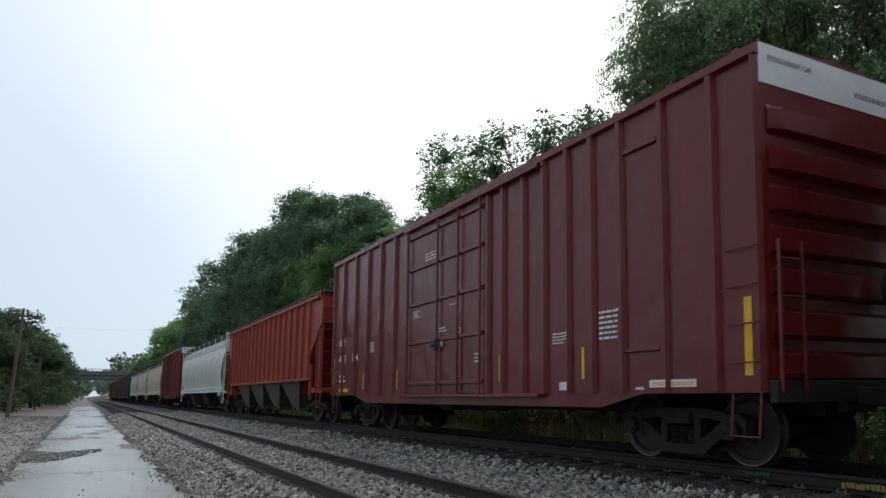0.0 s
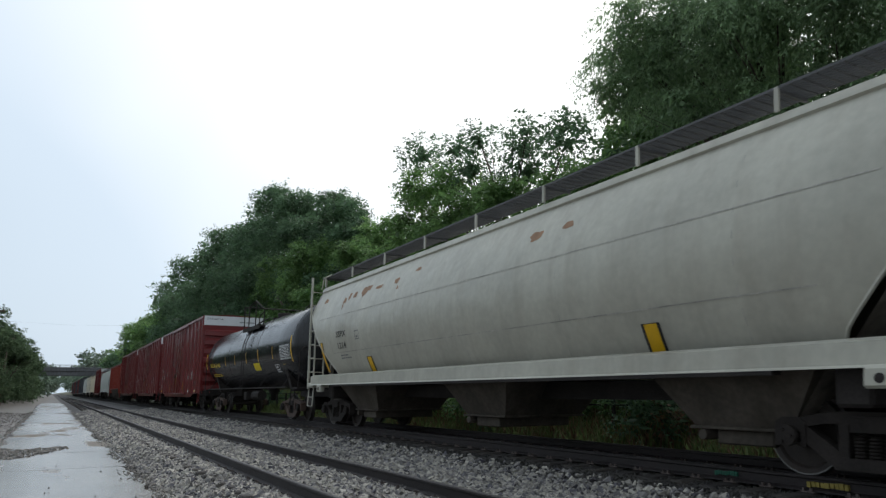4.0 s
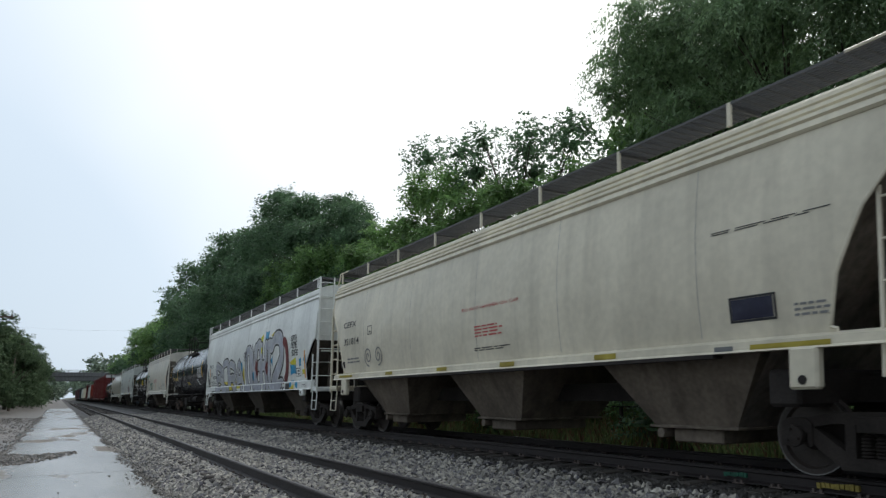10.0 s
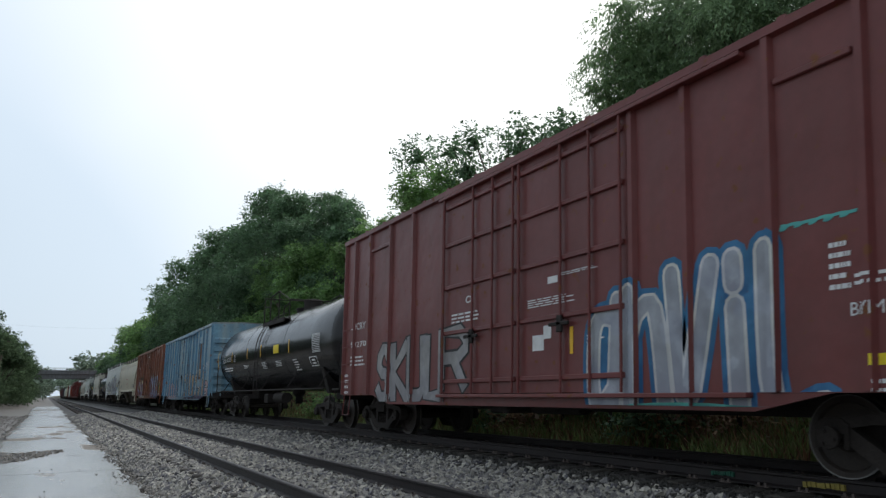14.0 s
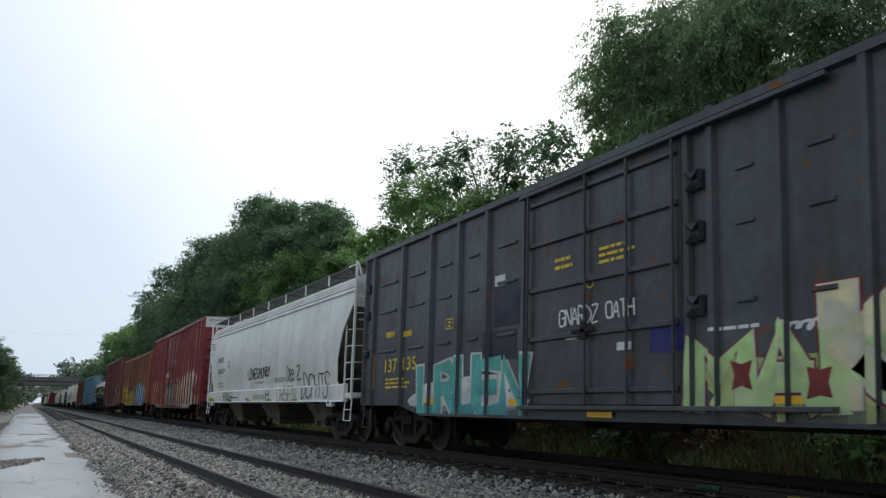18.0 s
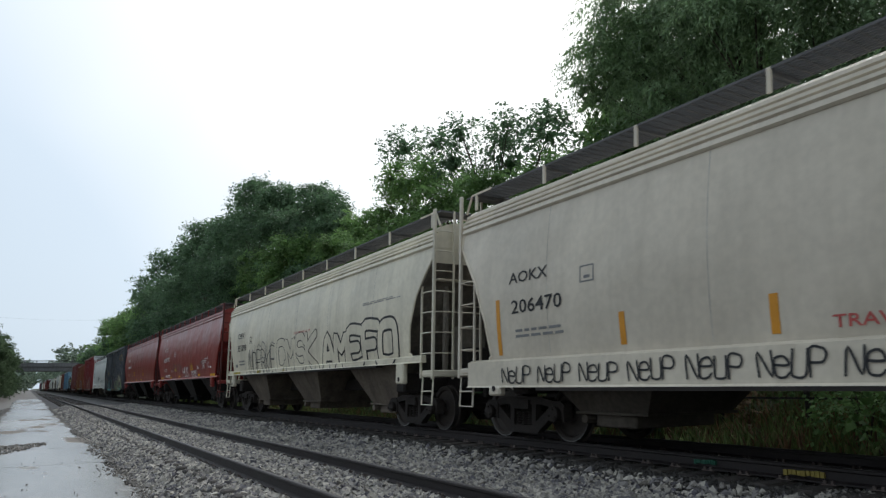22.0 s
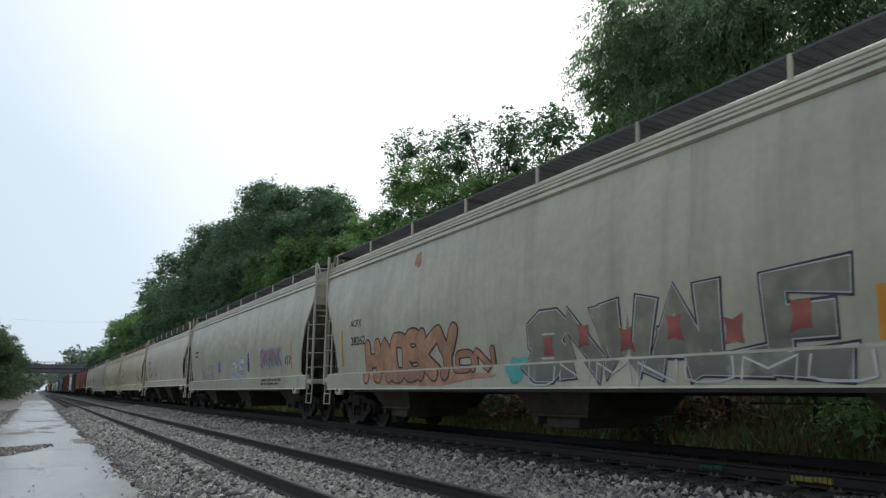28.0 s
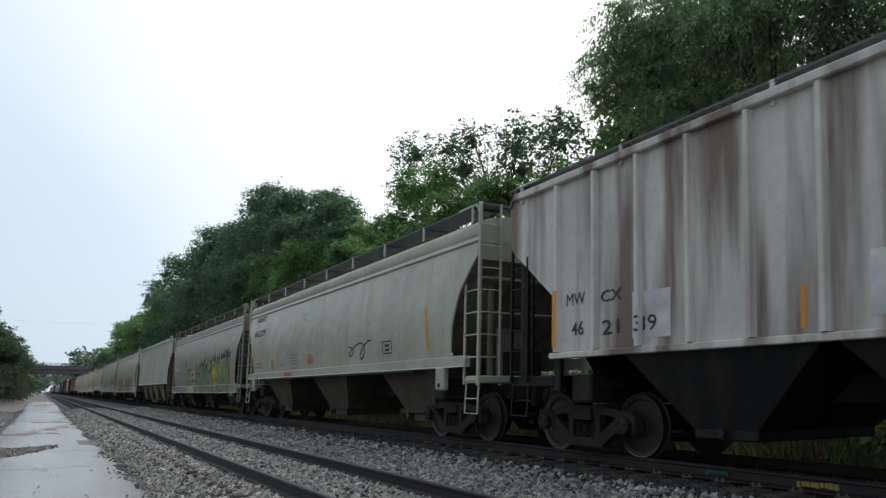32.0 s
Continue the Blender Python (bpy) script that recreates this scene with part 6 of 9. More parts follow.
tree("tree", (17.6, 46.5, gz(17.6)), 15.5, round_lobes([(-1.0, 7.9, 14.7, 1.61), (-0.1, 1.0, 13.2, 1.61), (-1.0, -3.1, 11.7, 1.33), (-0.1, 0.8, 10.3, 2.29), (-1.0, -4.9, 10.0, 1.24), (-1, 5, 11.5, 2.3), (-1, 4, 7.5, 2.4), (-1, -3, 6.5, 2.2)]),
     60000, 0.18, leaf_dark, "tall round-topped dark-green tree", 10, 0.3, 0.4, 0.45, 0.55, reach=1.2, heap=12)
tree("tree", (16.1, 48.8, gz(16.1)), 11.1, round_lobes([(-1.0, -3.5, 9.0, 1.77), (-0.1, -9.8, 8.3, 1.39), (-1.0, 4.6, 9.5, 1.58), (-0.1, 9.4, 8.6, 1.69), (-1.0, -1.9, 7.4, 1.69), (-1, -7, 5.6, 1.9), (-1, 3, 5.0, 2.0), (-1, 9, 5, 2.0)]),
     60000, 0.18, leaf_fresh, "bright green bushy tree in the tree line", 11, 0.25, 0.4, 0.42, 0.55, reach=1.2, heap=12)
tree("tree", (17.6, 80.0, gz(17.6)), 17.5, round_lobes([(-1.0, 2.6, 16.9, 2.57), (-0.1, -4.1, 12.6, 3.41), (-0.1, 7.2, 10.8, 3.83), (-1.0, -15.9, 10.2, 2.94), (-1.0, -12.4, 7.4, 2.77), (-0.1, -20, 8.7, 2.29), (-1, 0, 7, 3.4), (-1, 4, 13.5, 3)]),
     60000, 0.25, leaf_dark, "broad dark-green tree in the tree line", 13, 0.4, 0.4, 0.6, 0.55, reach=1.2, heap=12)
tree("tree", (17.6, 104.0, gz(17.6)), 19.0, round_lobes([(-0.1, -11.3, 17.3, 2.54), (-1.0, 0.9, 16.9, 3.16), (-1.0, 14.5, 15.2, 3.51), (-1, -6, 12.5, 3.6), (-1, 6, 12, 3.8), (-1, 0, 7, 4.0), (-1, 12, 8, 4.2), (-1, -11, 8, 3.8)]),
     55000, 0.3, leaf_dark, "tall dark-green tree farther down the line", 15, 0.4, 0.4, 0.7, 0.55, reach=1.2, heap=12)
tree("tree", (17.6, 150.0, gz(17.6)), 15.5, round_lobes([(-0.1, -18.4, 13.7, 2.84), (-1.0, 26.8, 13.5, 2.92), (-0.1, 3.6, 13.2, 3.03), (-1, -10, 11, 3.6), (-1, 14, 11, 4), (-1, -14, 7, 4), (-1, 0, 6, 4.4), (-1, 18, 7, 4.2)]),
     50000, 0.4, leaf_fresh, "green tree mass towards the bridge", 17, 0.4, 0.4, 0.8, 0.55, reach=1.2, heap=12)

# ordinary trees: a few shapes, copied along the line
shapes = []
for i, (h, w, n) in enumerate(((11, 8, 12), (13, 9, 13), (9, 8, 11))):
    lobes = ball_lobes(40 + i, h, w, n, 0.18)
    shapes.append(tree("tree", (22 + i, 80 + 9 * i, gz(22)), h, lobes, 14000, 0.42, (leaf_dark, leaf_fresh, leaf_dark)[i], "green broad-leaved tree in the tree line", 50 + i, 0.28, 0.4, 0.5, 0.6, reach=1.4, heap=6))
r = random.Random(8)
for y in (-14, -4, 3, 20, 26, 40, 54, 70, 76, 88, 104, 112, 120, 130, 140, 150, 160, 172, 184, 196, 208):
    for x in (19.0, 23.5):
        if x < 21 and y < 118:
            continue
        s, at = shapes[r.randrange(3)], pose(x + r.uniform(-1.2, 1.2), y + r.uniform(-3, 3), gz(x), 0, 0, r.uniform(0, 360))
        if y != 26:   # open sky behind the slender tree
            copy_thing(s, at)
for y in (150, 162, 175, 188, 200):
    copy_thing(shapes[r.randrange(3)], pose(14.6 + r.uniform(-0.6, 0.8), y + r.uniform(-3, 3), gz(15) - 1.0, 0, 0, r.uniform(0, 360)))
# the line of trees beyond the lot, on the other side of the path
for i, (x, y, h, w) in enumerate(((-10.0, 84, 10.8, 7.4), (-8.1, 96, 11.8, 7.6), (-6.9, 118, 11.4, 7.6))):
    s = tree("tree", (x, y, -0.6), h, ball_lobes(70 + i, h, w, 15, 0.12), 30000, 0.24, leaf_shade, "dark green tree beside the gravel lot", 80 + i, 0.26, 0.4, 0.36, 0.55, reach=1.4, heap=6)
    shapes.append(s)
for x, y, k in ((-12.5, 76, 3), (-13, 92, 4), (-14, 108, 3), (-10.5, 106, 5), (-6.6, 134, 3), (-6.4, 152, 4), (-9.5, 130, 5), (-6.4, 170, 5), (-7.5, 188, 3), (-11, 150, 4), (-6.8, 204, 4), (-14, 66, 5), (-17, 80, 4)):
    copy_thing(shapes[k], pose(x, y, -0.6, 0, 0, r.uniform(0, 360)))



def far_wood(name, xs, y0, y1, n, hgt, seed, label):
    rr = np.random.default_rng(seed)
    lobes = [(rr.uniform(*xs), rr.uniform(y0, y1), rr.uniform(0.25, 0.85) * hgt, 5, 7, 4) for _ in range(n)]
    v, f = leaf_cloud(lobes, n * 900, 0.9, seed, 0.3, 1.0, 0.7, reach=1.4)
    tagged(new(name, bulk(name, v, f, leaf_far)), label, "woods", kind="stuff")


far_wood("far_woods", (10, 34), 226, 520, 60, 18, 3, "hazy far woods beyond the bridge")
far_wood("far_woods", (-36, -3), 226, 520, 60, 13, 4, "hazy far woods beyond the bridge")
far_wood("far_woods", (-40, 40), 640, 760, 70, 20, 5, "pale woods closing the far end of the line")


# ---- weeds, fence and bank beside the far track ----
def weeds(name, x0, x1, y0, y1, n, h, mat, seed, label):
    rr = np.random.default_rng(seed)
    x, y = rr.uniform(x0, x1, n), rr.uniform(y0, y1, n)
    # tufts
    tuft = np.sin(x * 2.1 + 1.3 * np.sin(y * 0.9)) + np.sin(y * 1.7 + x)
    k = tuft > rr.uniform(-1.6, 1.2, n)
    x, y = x[k], y[k]
    m = len(x)
    z = ground_height(x, y)
    hh = h * rr.uniform(0.35, 1.2, m)
    a = rr.uniform(0, 6.283, m)
    w = 0.006 + 0.012 * rr.uniform(0, 1, m)
    lean = rr.normal(0, 0.25, (m, 2)) * hh[:, None]
    c = np.stack([x, y, z], -1)
    side = np.stack([np.cos(a) * w, np.sin(a) * w, 0 * a], -1)
    top = c + np.stack([lean[:, 0], lean[:, 1], hh], -1)
    midp = c + np.stack([lean[:, 0] * 0.3, lean[:, 1] * 0.3, hh * 0.55], -1)
    v = np.stack([c - side * 0.4, midp - side * 1.6, top, midp + side * 1.6], 1).reshape(-1, 3)
    tagged(new(name, bulk(name, v, np.arange(4 * m).reshape(-1, 4), mat)), label, "weeds", kind="stuff")


weeds("weeds", 10.9, 15.5, 2, 70, 110000, 0.6, weed_mat, 1, "tall green weeds along the foot of the bank")
weeds("dry_weeds", 11.2, 14.5, 2, 40, 30000, 0.6, dry_mat, 2, "brown withered weeds among the green")
weeds("lot_grass", -14, -7.5, 10, 120, 9000, 0.35, weed_mat, 3, "rough grass at the edge of the lot")
for i, y in enumerate((4.5, 6.5, 8.0, 10.5, 12, 13.5, 15, 17, 18.5, 20, 22, 24, 26, 28, 33, 39, 46, 54)):
    rr = random.Random(i)
    x = 12.6 + rr.uniform(-0.5, 1.2)
    lob = [(rr.uniform(-0.8, 0.8), rr.uniform(-1, 1), rr.uniform(0.4, 1.3), 0.7, 0.9, 0.6) for _ in range(5)]
    b = thing("bush", "low bush with withered brown leaves" if i % 4 == 3 else "leafy green bush at the foot of the bank", "bush", "bushes behind the train")
    b.location = (x, y, gz(x))
    part("stems", limbs((0, 0, 0), 1.4, lob, i, 0.03), bark, b)
    v, f = leaf_cloud(lob, 2600, 0.11, i + 60, 0.3, 0.22, 0.55)
    part("foliage", bulk("foliage", v, f, (leaf_dark, leaf_fresh, leaf_fresh, brown_leaf)[i % 4]), None, b)

fence = thing("fence", "low dark post-and-rail fence in the weeds", "fence")
tagged(fence, kind="structure")
for i in range(26):
    y = 4 + i * 1.9
    part("post", Geo().box(12.44, 12.52, y - 0.04, y + 0.04, gz(12.5) - 0.3, 0.95, 0.01), steel_dark, fence)
for z in (0.62, 0.9):
    part("fence_rail", Geo().box(12.46, 12.5, 3.5, 52, z - 0.02, z + 0.02), steel_dark, fence)

# ---- the road bridge, poles ----
br = thing("road_bridge", "distant grey concrete road bridge over the tracks", "bridge")
YB = 222
part("deck", Geo().box(-22, 34, YB, YB + 9, 7.0, 7.9, 0.1), bridge_mat, br)
for yy in (YB, YB + 8.6):
    part("girder", Geo().box(-22, 34, yy + 0.3, yy + 0.7, 5.9, 7.0), bridge_mat, br, "weathered bridge girder")
    part("parapet", Geo().box(-22, 34, yy, yy + 0.25, 7.9, 8.2), bridge_mat, br)
    part("bridge_rail", Geo().box(-22, 34, yy + 0.08, yy + 0.16, 8.75, 8.85), steel_dark, br)
    for i in range(20):
        part("rail_post", Geo().box(-22 + i * 2.9, -21.8 + i * 2.9, yy + 0.05, yy + 0.2, 8.2, 8.85), bridge_mat, br)
for x in (-4.5, 14.0):
    for yy in (YB + 1.2, YB + 7.2):
        part("pier", Geo().box(x - 0.5, x + 0.5, yy - 0.5, yy + 0.5, -0.8, 5.9, 0.08), bridge_mat, br)
for x in (-22, 34):
    part("abutment", Geo().box(x - 5, x + 5, YB - 1, YB + 10, -1, 7.0), bridge_mat, br)


def pole(x, y, h, lean, label, arm=True):
    p = thing("utility_pole", label, "utility pole", "utility poles")
    p.location = (x, y, gz(x))
    part("shaft", Geo().tube([(0, 0, -0.2), (lean, 0, h)], 0.15, 10, 0.1), pole_wood, p)
    if arm:
        part("crossarm", Geo().box(lean - 1.1, lean + 1.1, -0.06, 0.06, h - 0.7, h - 0.55, 0.01), pole_wood, p)
        for k in (-1.0, -0.5, 0.5, 1.0):
            part("insulator", Geo().lathe([(h - 0.55, 0.04), (h - 0.45, 0.06), (h - 0.4, 0.03)], 8, "z", (lean + k, 0, 0)), steel_dark, p)


pole(-5.2, 64, 8.5, 0.25, "grey weathered wooden utility pole")
pole(-5.6, 104, 9, 0.1, "grey weathered wooden utility pole at the trees")
pole(-27, 205, 20.5, 0.1, "tall utility pole behind the trees")
pole(31, 205, 18.5, 0.1, "tall utility pole behind the trees")
line = thing("power_line", "thin dark power line strung high across the tracks", "power line")
for k in (-1.0, 1.0):
    part("wire", Geo().tube([(-27 + k, 205, 20.2), (-12, 205, 18.9), (2, 205, 18.5), (16, 205, 18.9), (31 + k, 205, 20.2)], 0.008, 5), steel_dark, line)

# ---- the train, front to back: places along the track at the clip's start ----
maroon = paint("maroon_boxcar_paint", 106, 29, 29, rough=0.32, spec=0.45, var=0.08, streak=0.15)
orange_red = paint("orange_red_hopper_paint", 150, 62, 48)
oxide = paint("oxide_red_hopper_paint", 142, 56, 52, rough=0.32, spec=0.45)
oxide_stain = paint("stained_oxide_paint", 116, 44, 42, rough=0.4, spec=0.45)
# the oxide red darkened for ladders that stand in shade
oxide_shaded = paint("shaded_oxide_ladder_paint", 84, 38, 36, rough=0.6)
putty = paint("putty_grey_hopper_paint", 186, 183, 170, rough=0.36, spec=0.45, streak=0.2, streak_color=(0.22, 0.17, 0.12))
off_white = paint("off_white_hopper_paint", 216, 211, 199, rough=0.4, spec=0.4)
tan = paint("tan_hopper_paint", 216, 205, 178, streak=0.3, streak_color=(0.32, 0.21, 0.11), drip=(0.45, 0.75), drip_scale=3.0)
cream = paint("cream_hopper_paint", 217, 209, 189, rough=0.4, spec=0.4)
yellowed = paint("yellowed_hopper_paint", 221, 208, 180, rough=0.4, spec=0.4, streak=0.3, streak_color=(0.3, 0.2, 0.1))
white = paint("white_hopper_paint", 226, 228, 224, rough=0.4, spec=0.4)
grey = paint("light_grey_hopper_paint", 206, 210, 204, rough=0.4, spec=0.4)
grey_dirty = paint("dirty_grey_hopper_paint", 186, 181, 164, rough=0.36, spec=0.45, streak=0.22, streak_color=(0.12, 0.10, 0.07))
bone = paint("bone_white_hopper_paint", 212, 202, 185, rough=0.36, spec=0.45, streak=0.16, streak_color=(0.24, 0.20, 0.14))
olive_grey = paint("dusty_olive_grey_paint", 146, 141, 126, rough=0.36, spec=0.45, streak=0.22, streak_color=(0.15, 0.12, 0.08))
sage_grey = paint("dull_sage_grey_paint", 172, 172, 158, rough=0.36, spec=0.45, streak=0.2, streak_color=(0.14, 0.11, 0.07))
wash = paint("thin_dirt_wash", 186, 168, 136, rough=0.6, var=0.25, scale=2.5, streak=0.5, streak_color=(0.26, 0.17, 0.1))
rust_run = paint("pale_rust_run", 162, 128, 102, rough=0.7, streak=0.3)
rust_spot = paint("running_rust", 96, 58, 40, rough=0.85, streak=0.3)
rust_panel = paint("rusted_blue_panel", 112, 106, 100, rough=0.75, rust=0.75, rust_scale=3.0, streak=0.9, drip=(0.35, 0.6), drip_scale=5.0, streak_color=(0.12, 0.06, 0.035))
black = paint("black_tank_paint", 18, 19, 24, dents=0.06, rough=0.2, spec=0.5, streak=0.1, var=0.15)
black_worn = paint("worn_black_tank_paint", 27, 28, 32, dents=0.08, rough=0.2, spec=0.5, streak=0.4, streak_color=(0.06, 0.06, 0.065), drip_scale=2.6)
slate = paint("faded_slate_tank_paint", 40, 44, 52, dents=0.08, rough=0.22, spec=0.5, streak=0.4, streak_color=(0.1, 0.1, 0.105), drip_scale=2.6)
brown = paint("rust_brown_boxcar_paint", 134, 77, 50, rough=0.42, spec=0.42, var=0.28, scale=1.3, rust=0.12, rust_scale=2.5, streak=0.7, streak_color=(0.05, 0.022, 0.015))
brown_orange = paint("orange_brown_boxcar_paint", 138, 82, 56, rough=0.42, spec=0.42, var=0.28, scale=1.3, rust=0.12, rust_scale=2.5, streak=0.6, streak_color=(0.06, 0.025, 0.016))
brown_dark = paint("dark_brown_post_paint", 112, 62, 45, rough=0.42, spec=0.42, rust=0.3, streak=0.5, streak_color=(0.04, 0.02, 0.014))
blue_deep = paint("deeper_blue_post_paint", 84, 130, 158, rough=0.42, spec=0.42, rust=0.22, streak=0.3, streak_color=(0.2, 0.15, 0.1))
blue = paint("faded_blue_boxcar_paint", 114, 152, 174, rough=0.42, spec=0.42, var=0.22, scale=0.9, rust=0.06, streak=0.75, streak_color=(0.42, 0.43, 0.38), drip=(0.42, 0.72), drip_scale=2.2)
maroon_dull = paint("dull_maroon_boxcar_paint", 112, 56, 54, rough=0.42, spec=0.42, rust=0.1)
red_box = paint("red_boxcar_paint", 130, 48, 50, rough=0.42, spec=0.42)
dark_box = paint("faded_black_boxcar_paint", 68, 73, 80, rough=0.4, spec=0.45, var=0.35, rust=0.1, rust_scale=3.0, streak=0.65, streak_color=(0.022, 0.021, 0.023), drip_scale=3.0)
ribbed_grey = paint("pale_grey_ribbed_paint", 190, 191, 182, rough=0.45, spec=0.35)
dirty_white = paint("grimy_white_ribbed_paint", 206, 202, 195, streak=0.85, streak_color=(0.12, 0.07, 0.05), drip=(0.42, 0.6), drip_scale=2.2)
rusty_end = paint("rusty_brown_end_steel", 92, 80, 70, rough=0.75, rust=0.3, streak=0.6, streak_color=(0.05, 0.035, 0.025))
bay_black = paint("near_black_bay_paint", 17, 16, 16, rough=0.6, streak=0.3)
chalky = paint("chalky_white_post_paint", 214, 210, 203, streak=0.5, streak_color=(0.16, 0.06, 0.04))

T = {}
for k, (a, b) in enumerate(((249, 234), (232.5, 217), (215.5, 200), (198.5, 183), (181.5, 166), (164.5, 151))):
    T["far%d" % k] = boxcar(a, b, dark_box if k % 2 else maroon_dull, "distant dark boxcar near the head of the train")
T[-7] = boxcar(149.5, 134, dark_box, "distant black boxcar with yellow marks")
T[-6] = hopper(132.5, 115.5, grey, "distant light grey covered hopper")
T[-5] = hopper(114.2, 97.5, cream, "distant pale covered hopper")
T[-4] = hopper(96, 78, tan, "distant tan covered hopper with smooth sides")
T[-3] = boxcar(76.6, 61.6, maroon, "distant dark maroon boxcar with a white end band", white_end=True)
T[-2] = hopper(60.6, 40.9, grey, "light blue-grey covered hopper with rounded sides", bulge=0.22)
T[-1] = ribbed_hopper(39.9, 22.6, orange_red, "orange-red ribbed covered hopper")
for k, a in ((0, 21.12), (1, 3.9), (2, -13.3)):
    T[k] = boxcar(a, a - 15.75, maroon, "maroon high-roof boxcar with a white end band", white_end=True, top=5.1, door=(0.365, 0.602),
                  post_at=(0.93, 2.0, 3.0, 3.95, 4.9, 10.1, 10.8, 11.43, 12.08, 12.7, 13.36, 14.2, 15.05) if k == 0 else (0.55, 1.7, 2.9, 4.05, 5.15, 9.85, 11.3, 12.55, 13.66, 14.8),
                  header=((13.44, 14.12, 4.42, 4.5), (13.44, 14.12, 1.5, 1.56)) if k == 0 else ((13.74, 14.72, 4.42, 4.5), (13.74, 14.72, 1.5, 1.56)))
T[3] = tank_car(-29.9, -45.7, black_worn, "long worn black tank car with yellow lettering", fit=0.5, rusty=True, rungs_at=-0.8)
T[4] = hopper(-47.0, -65.8, putty, "putty-grey round-sided covered hopper with rust stains", bulge=0.7, lines=0, neck=3.35, notch=1.9, shape='straight', eave=4.1, cornice=0.08, shift=-0.3)
T[5] = hopper(-66.6, -84.1, grey, "light grey covered hopper with four bays", bays=4, sill=(1.40, 1.56), slope_mat=hopper_grime_shade, eave=3.9, notch=1.2)
T[6] = tank_car(-84.8, -97.5, black, "short glossy black tank car with white lettering", caps="blue", shift=0.2, dome=0.52, rungs_at=-0.65)
T[7] = hopper(-98.5, -113.1, off_white, "short off-white two-bay covered hopper with green tags", bay_mat=pale_grime_shade, bays=2, lines=1, sill=(1.27, 1.5), eave=3.9, neck=3.68, notch=1.15, shape='step', cornice=0.26, board=0.5, front_tall=False, shift=-0.4)
T[8] = tank_car(-113.8, -128.2, slate, "worn black tank car with yellow lettering", fit=0.5, rusty=True)
T[9] = hopper(-128.9, -147.75, white, "white covered hopper with a huge silver graffiti piece", lines=1, slope_mat=hopper_grime_shade, eave=4.06, cornice=0.28, neck=2.75, notch=1.15, shape='deep', board=0.46, tail=1.3)
T[10] = hopper(-148.95, -165.4, cream, "cream covered hopper with yellow sill markers", bay_mat=pale_grime_shade, lines=3, sill=(1.40, 1.56), tail=0.9, neck=3.46, notch=1.1, front_tall=False, nose=1.3, shift=-0.25)
T[11] = boxcar(-166.7, -182.4, brown, "rusty brown boxcar covered in graffiti", truck_in=1.42, top=4.53, sill=0.98, roof_mat=galvanized, door=(0.402, 0.621), rib_mat=brown_dark,
               post_at=(0.6, 1.79, 2.99, 4.11, 5.31, 10.71, 11.87, 13.0, 14.13), header=((13.08, 14.05, 4.0, 4.3), (13.08, 14.05, 1.35, 1.7)))
T[12] = boxcar(-183.5, -199.2, blue, "faded blue boxcar with rust and graffiti", truck_in=1.42, top=4.51, roof_mat=galvanized, door=(0.405, 0.615), rib_mat=blue_deep,
               post_at=(0.47, 1.49, 2.42, 3.42, 4.39, 5.34, 10.67, 11.66, 12.56, 13.5, 14.4), header=((12.64, 13.42, 3.68, 4.0), (12.45, 13.65, 1.4, 1.78)))
T[13] = tank_car(-200.3, -216.3, black, "long glossy black tank car with white lettering")
T[14] = boxcar(-217.0, -232.5, maroon_dull, "dull maroon boxcar with blue and silver graffiti", truck_in=1.42, top=5.1, door=(0.356, 0.69), doors=2,
               post_at=(0.72, 1.7, 2.89, 4.09, 11.7, 12.87, 13.89), header=((12.95, 13.81, 4.36, 4.44), (1.78, 2.81, 4.48, 4.56)))
T[15] = boxcar(-234.1, -249.6, brown_orange, "orange-brown boxcar with yellow and cyan graffiti", truck_in=1.42, shift=1.0, top=4.52, sill=1.02, roof_mat=galvanized, door=(0.343, 0.573),
               post_at=(0.81, 1.64, 2.79, 3.92, 5.19, 11.0, 12.1, 13.25, 14.4, 15.4))
T[16] = boxcar(-251.0, -266.4, red_box, "red boxcar with graffiti and a white end band", truck_in=1.42, top=5.08, roof_mat=galvanized, white_end=True, door=(0.345, 0.591),
               post_at=(0.5, 1.2, 1.98, 2.74, 3.3, 3.92, 4.6, 9.78, 10.37, 11.03, 11.67, 12.42, 13.08, 13.95, 14.73), header=((13.16, 13.87, 4.5, 4.58),))
T[17] = hopper(-267.7, -284.4, white, "white covered hopper with black scrawled tags", bay_mat=pale_grime_shade, sill=(1.02, 1.48), eave=3.86)
T[18] = boxcar(-285.2, -301.0, dark_box, "faded black boxcar with yellow letters and graffiti", truck_in=1.42, top=4.56, beads=True, door=(0.41, 0.612),
               post_at=(0.5, 1.98, 3.25, 4.34, 5.31, 10.1, 10.98, 11.9, 12.9, 13.9, 14.9))
T[19] = hopper(-301.8, -318.8, oxide, "oxide-red covered hopper with thin white stencils", lines=1, posts=12, sill=(1.38, 1.46), seam_mat=oxide, slope_mat=oxide, bay_mat=bay_black, eave=4.0, cornice=0.22, neck=2.95, notch=1.1, shape='straight', board=0.42, front_tall=False, ladder_mat=oxide_shaded)
T[20] = hopper(-319.5, -336.3, oxide, "oxide-red covered hopper with white tags", lines=1, posts=12, sill=(1.38, 1.46), seam_mat=oxide, slope_mat=oxide, bay_mat=bay_black, eave=4.0, cornice=0.22, neck=2.95, notch=1.1, shape='straight', board=0.42, front_tall=False, ladder_mat=oxide_shaded)
T[21] = hopper(-337.4, -354.5, cream, "cream covered hopper with black sprayed loops", bay_mat=pale_grime_shade, sill=(1.40, 1.56), front_tall=False, shift=0.3)
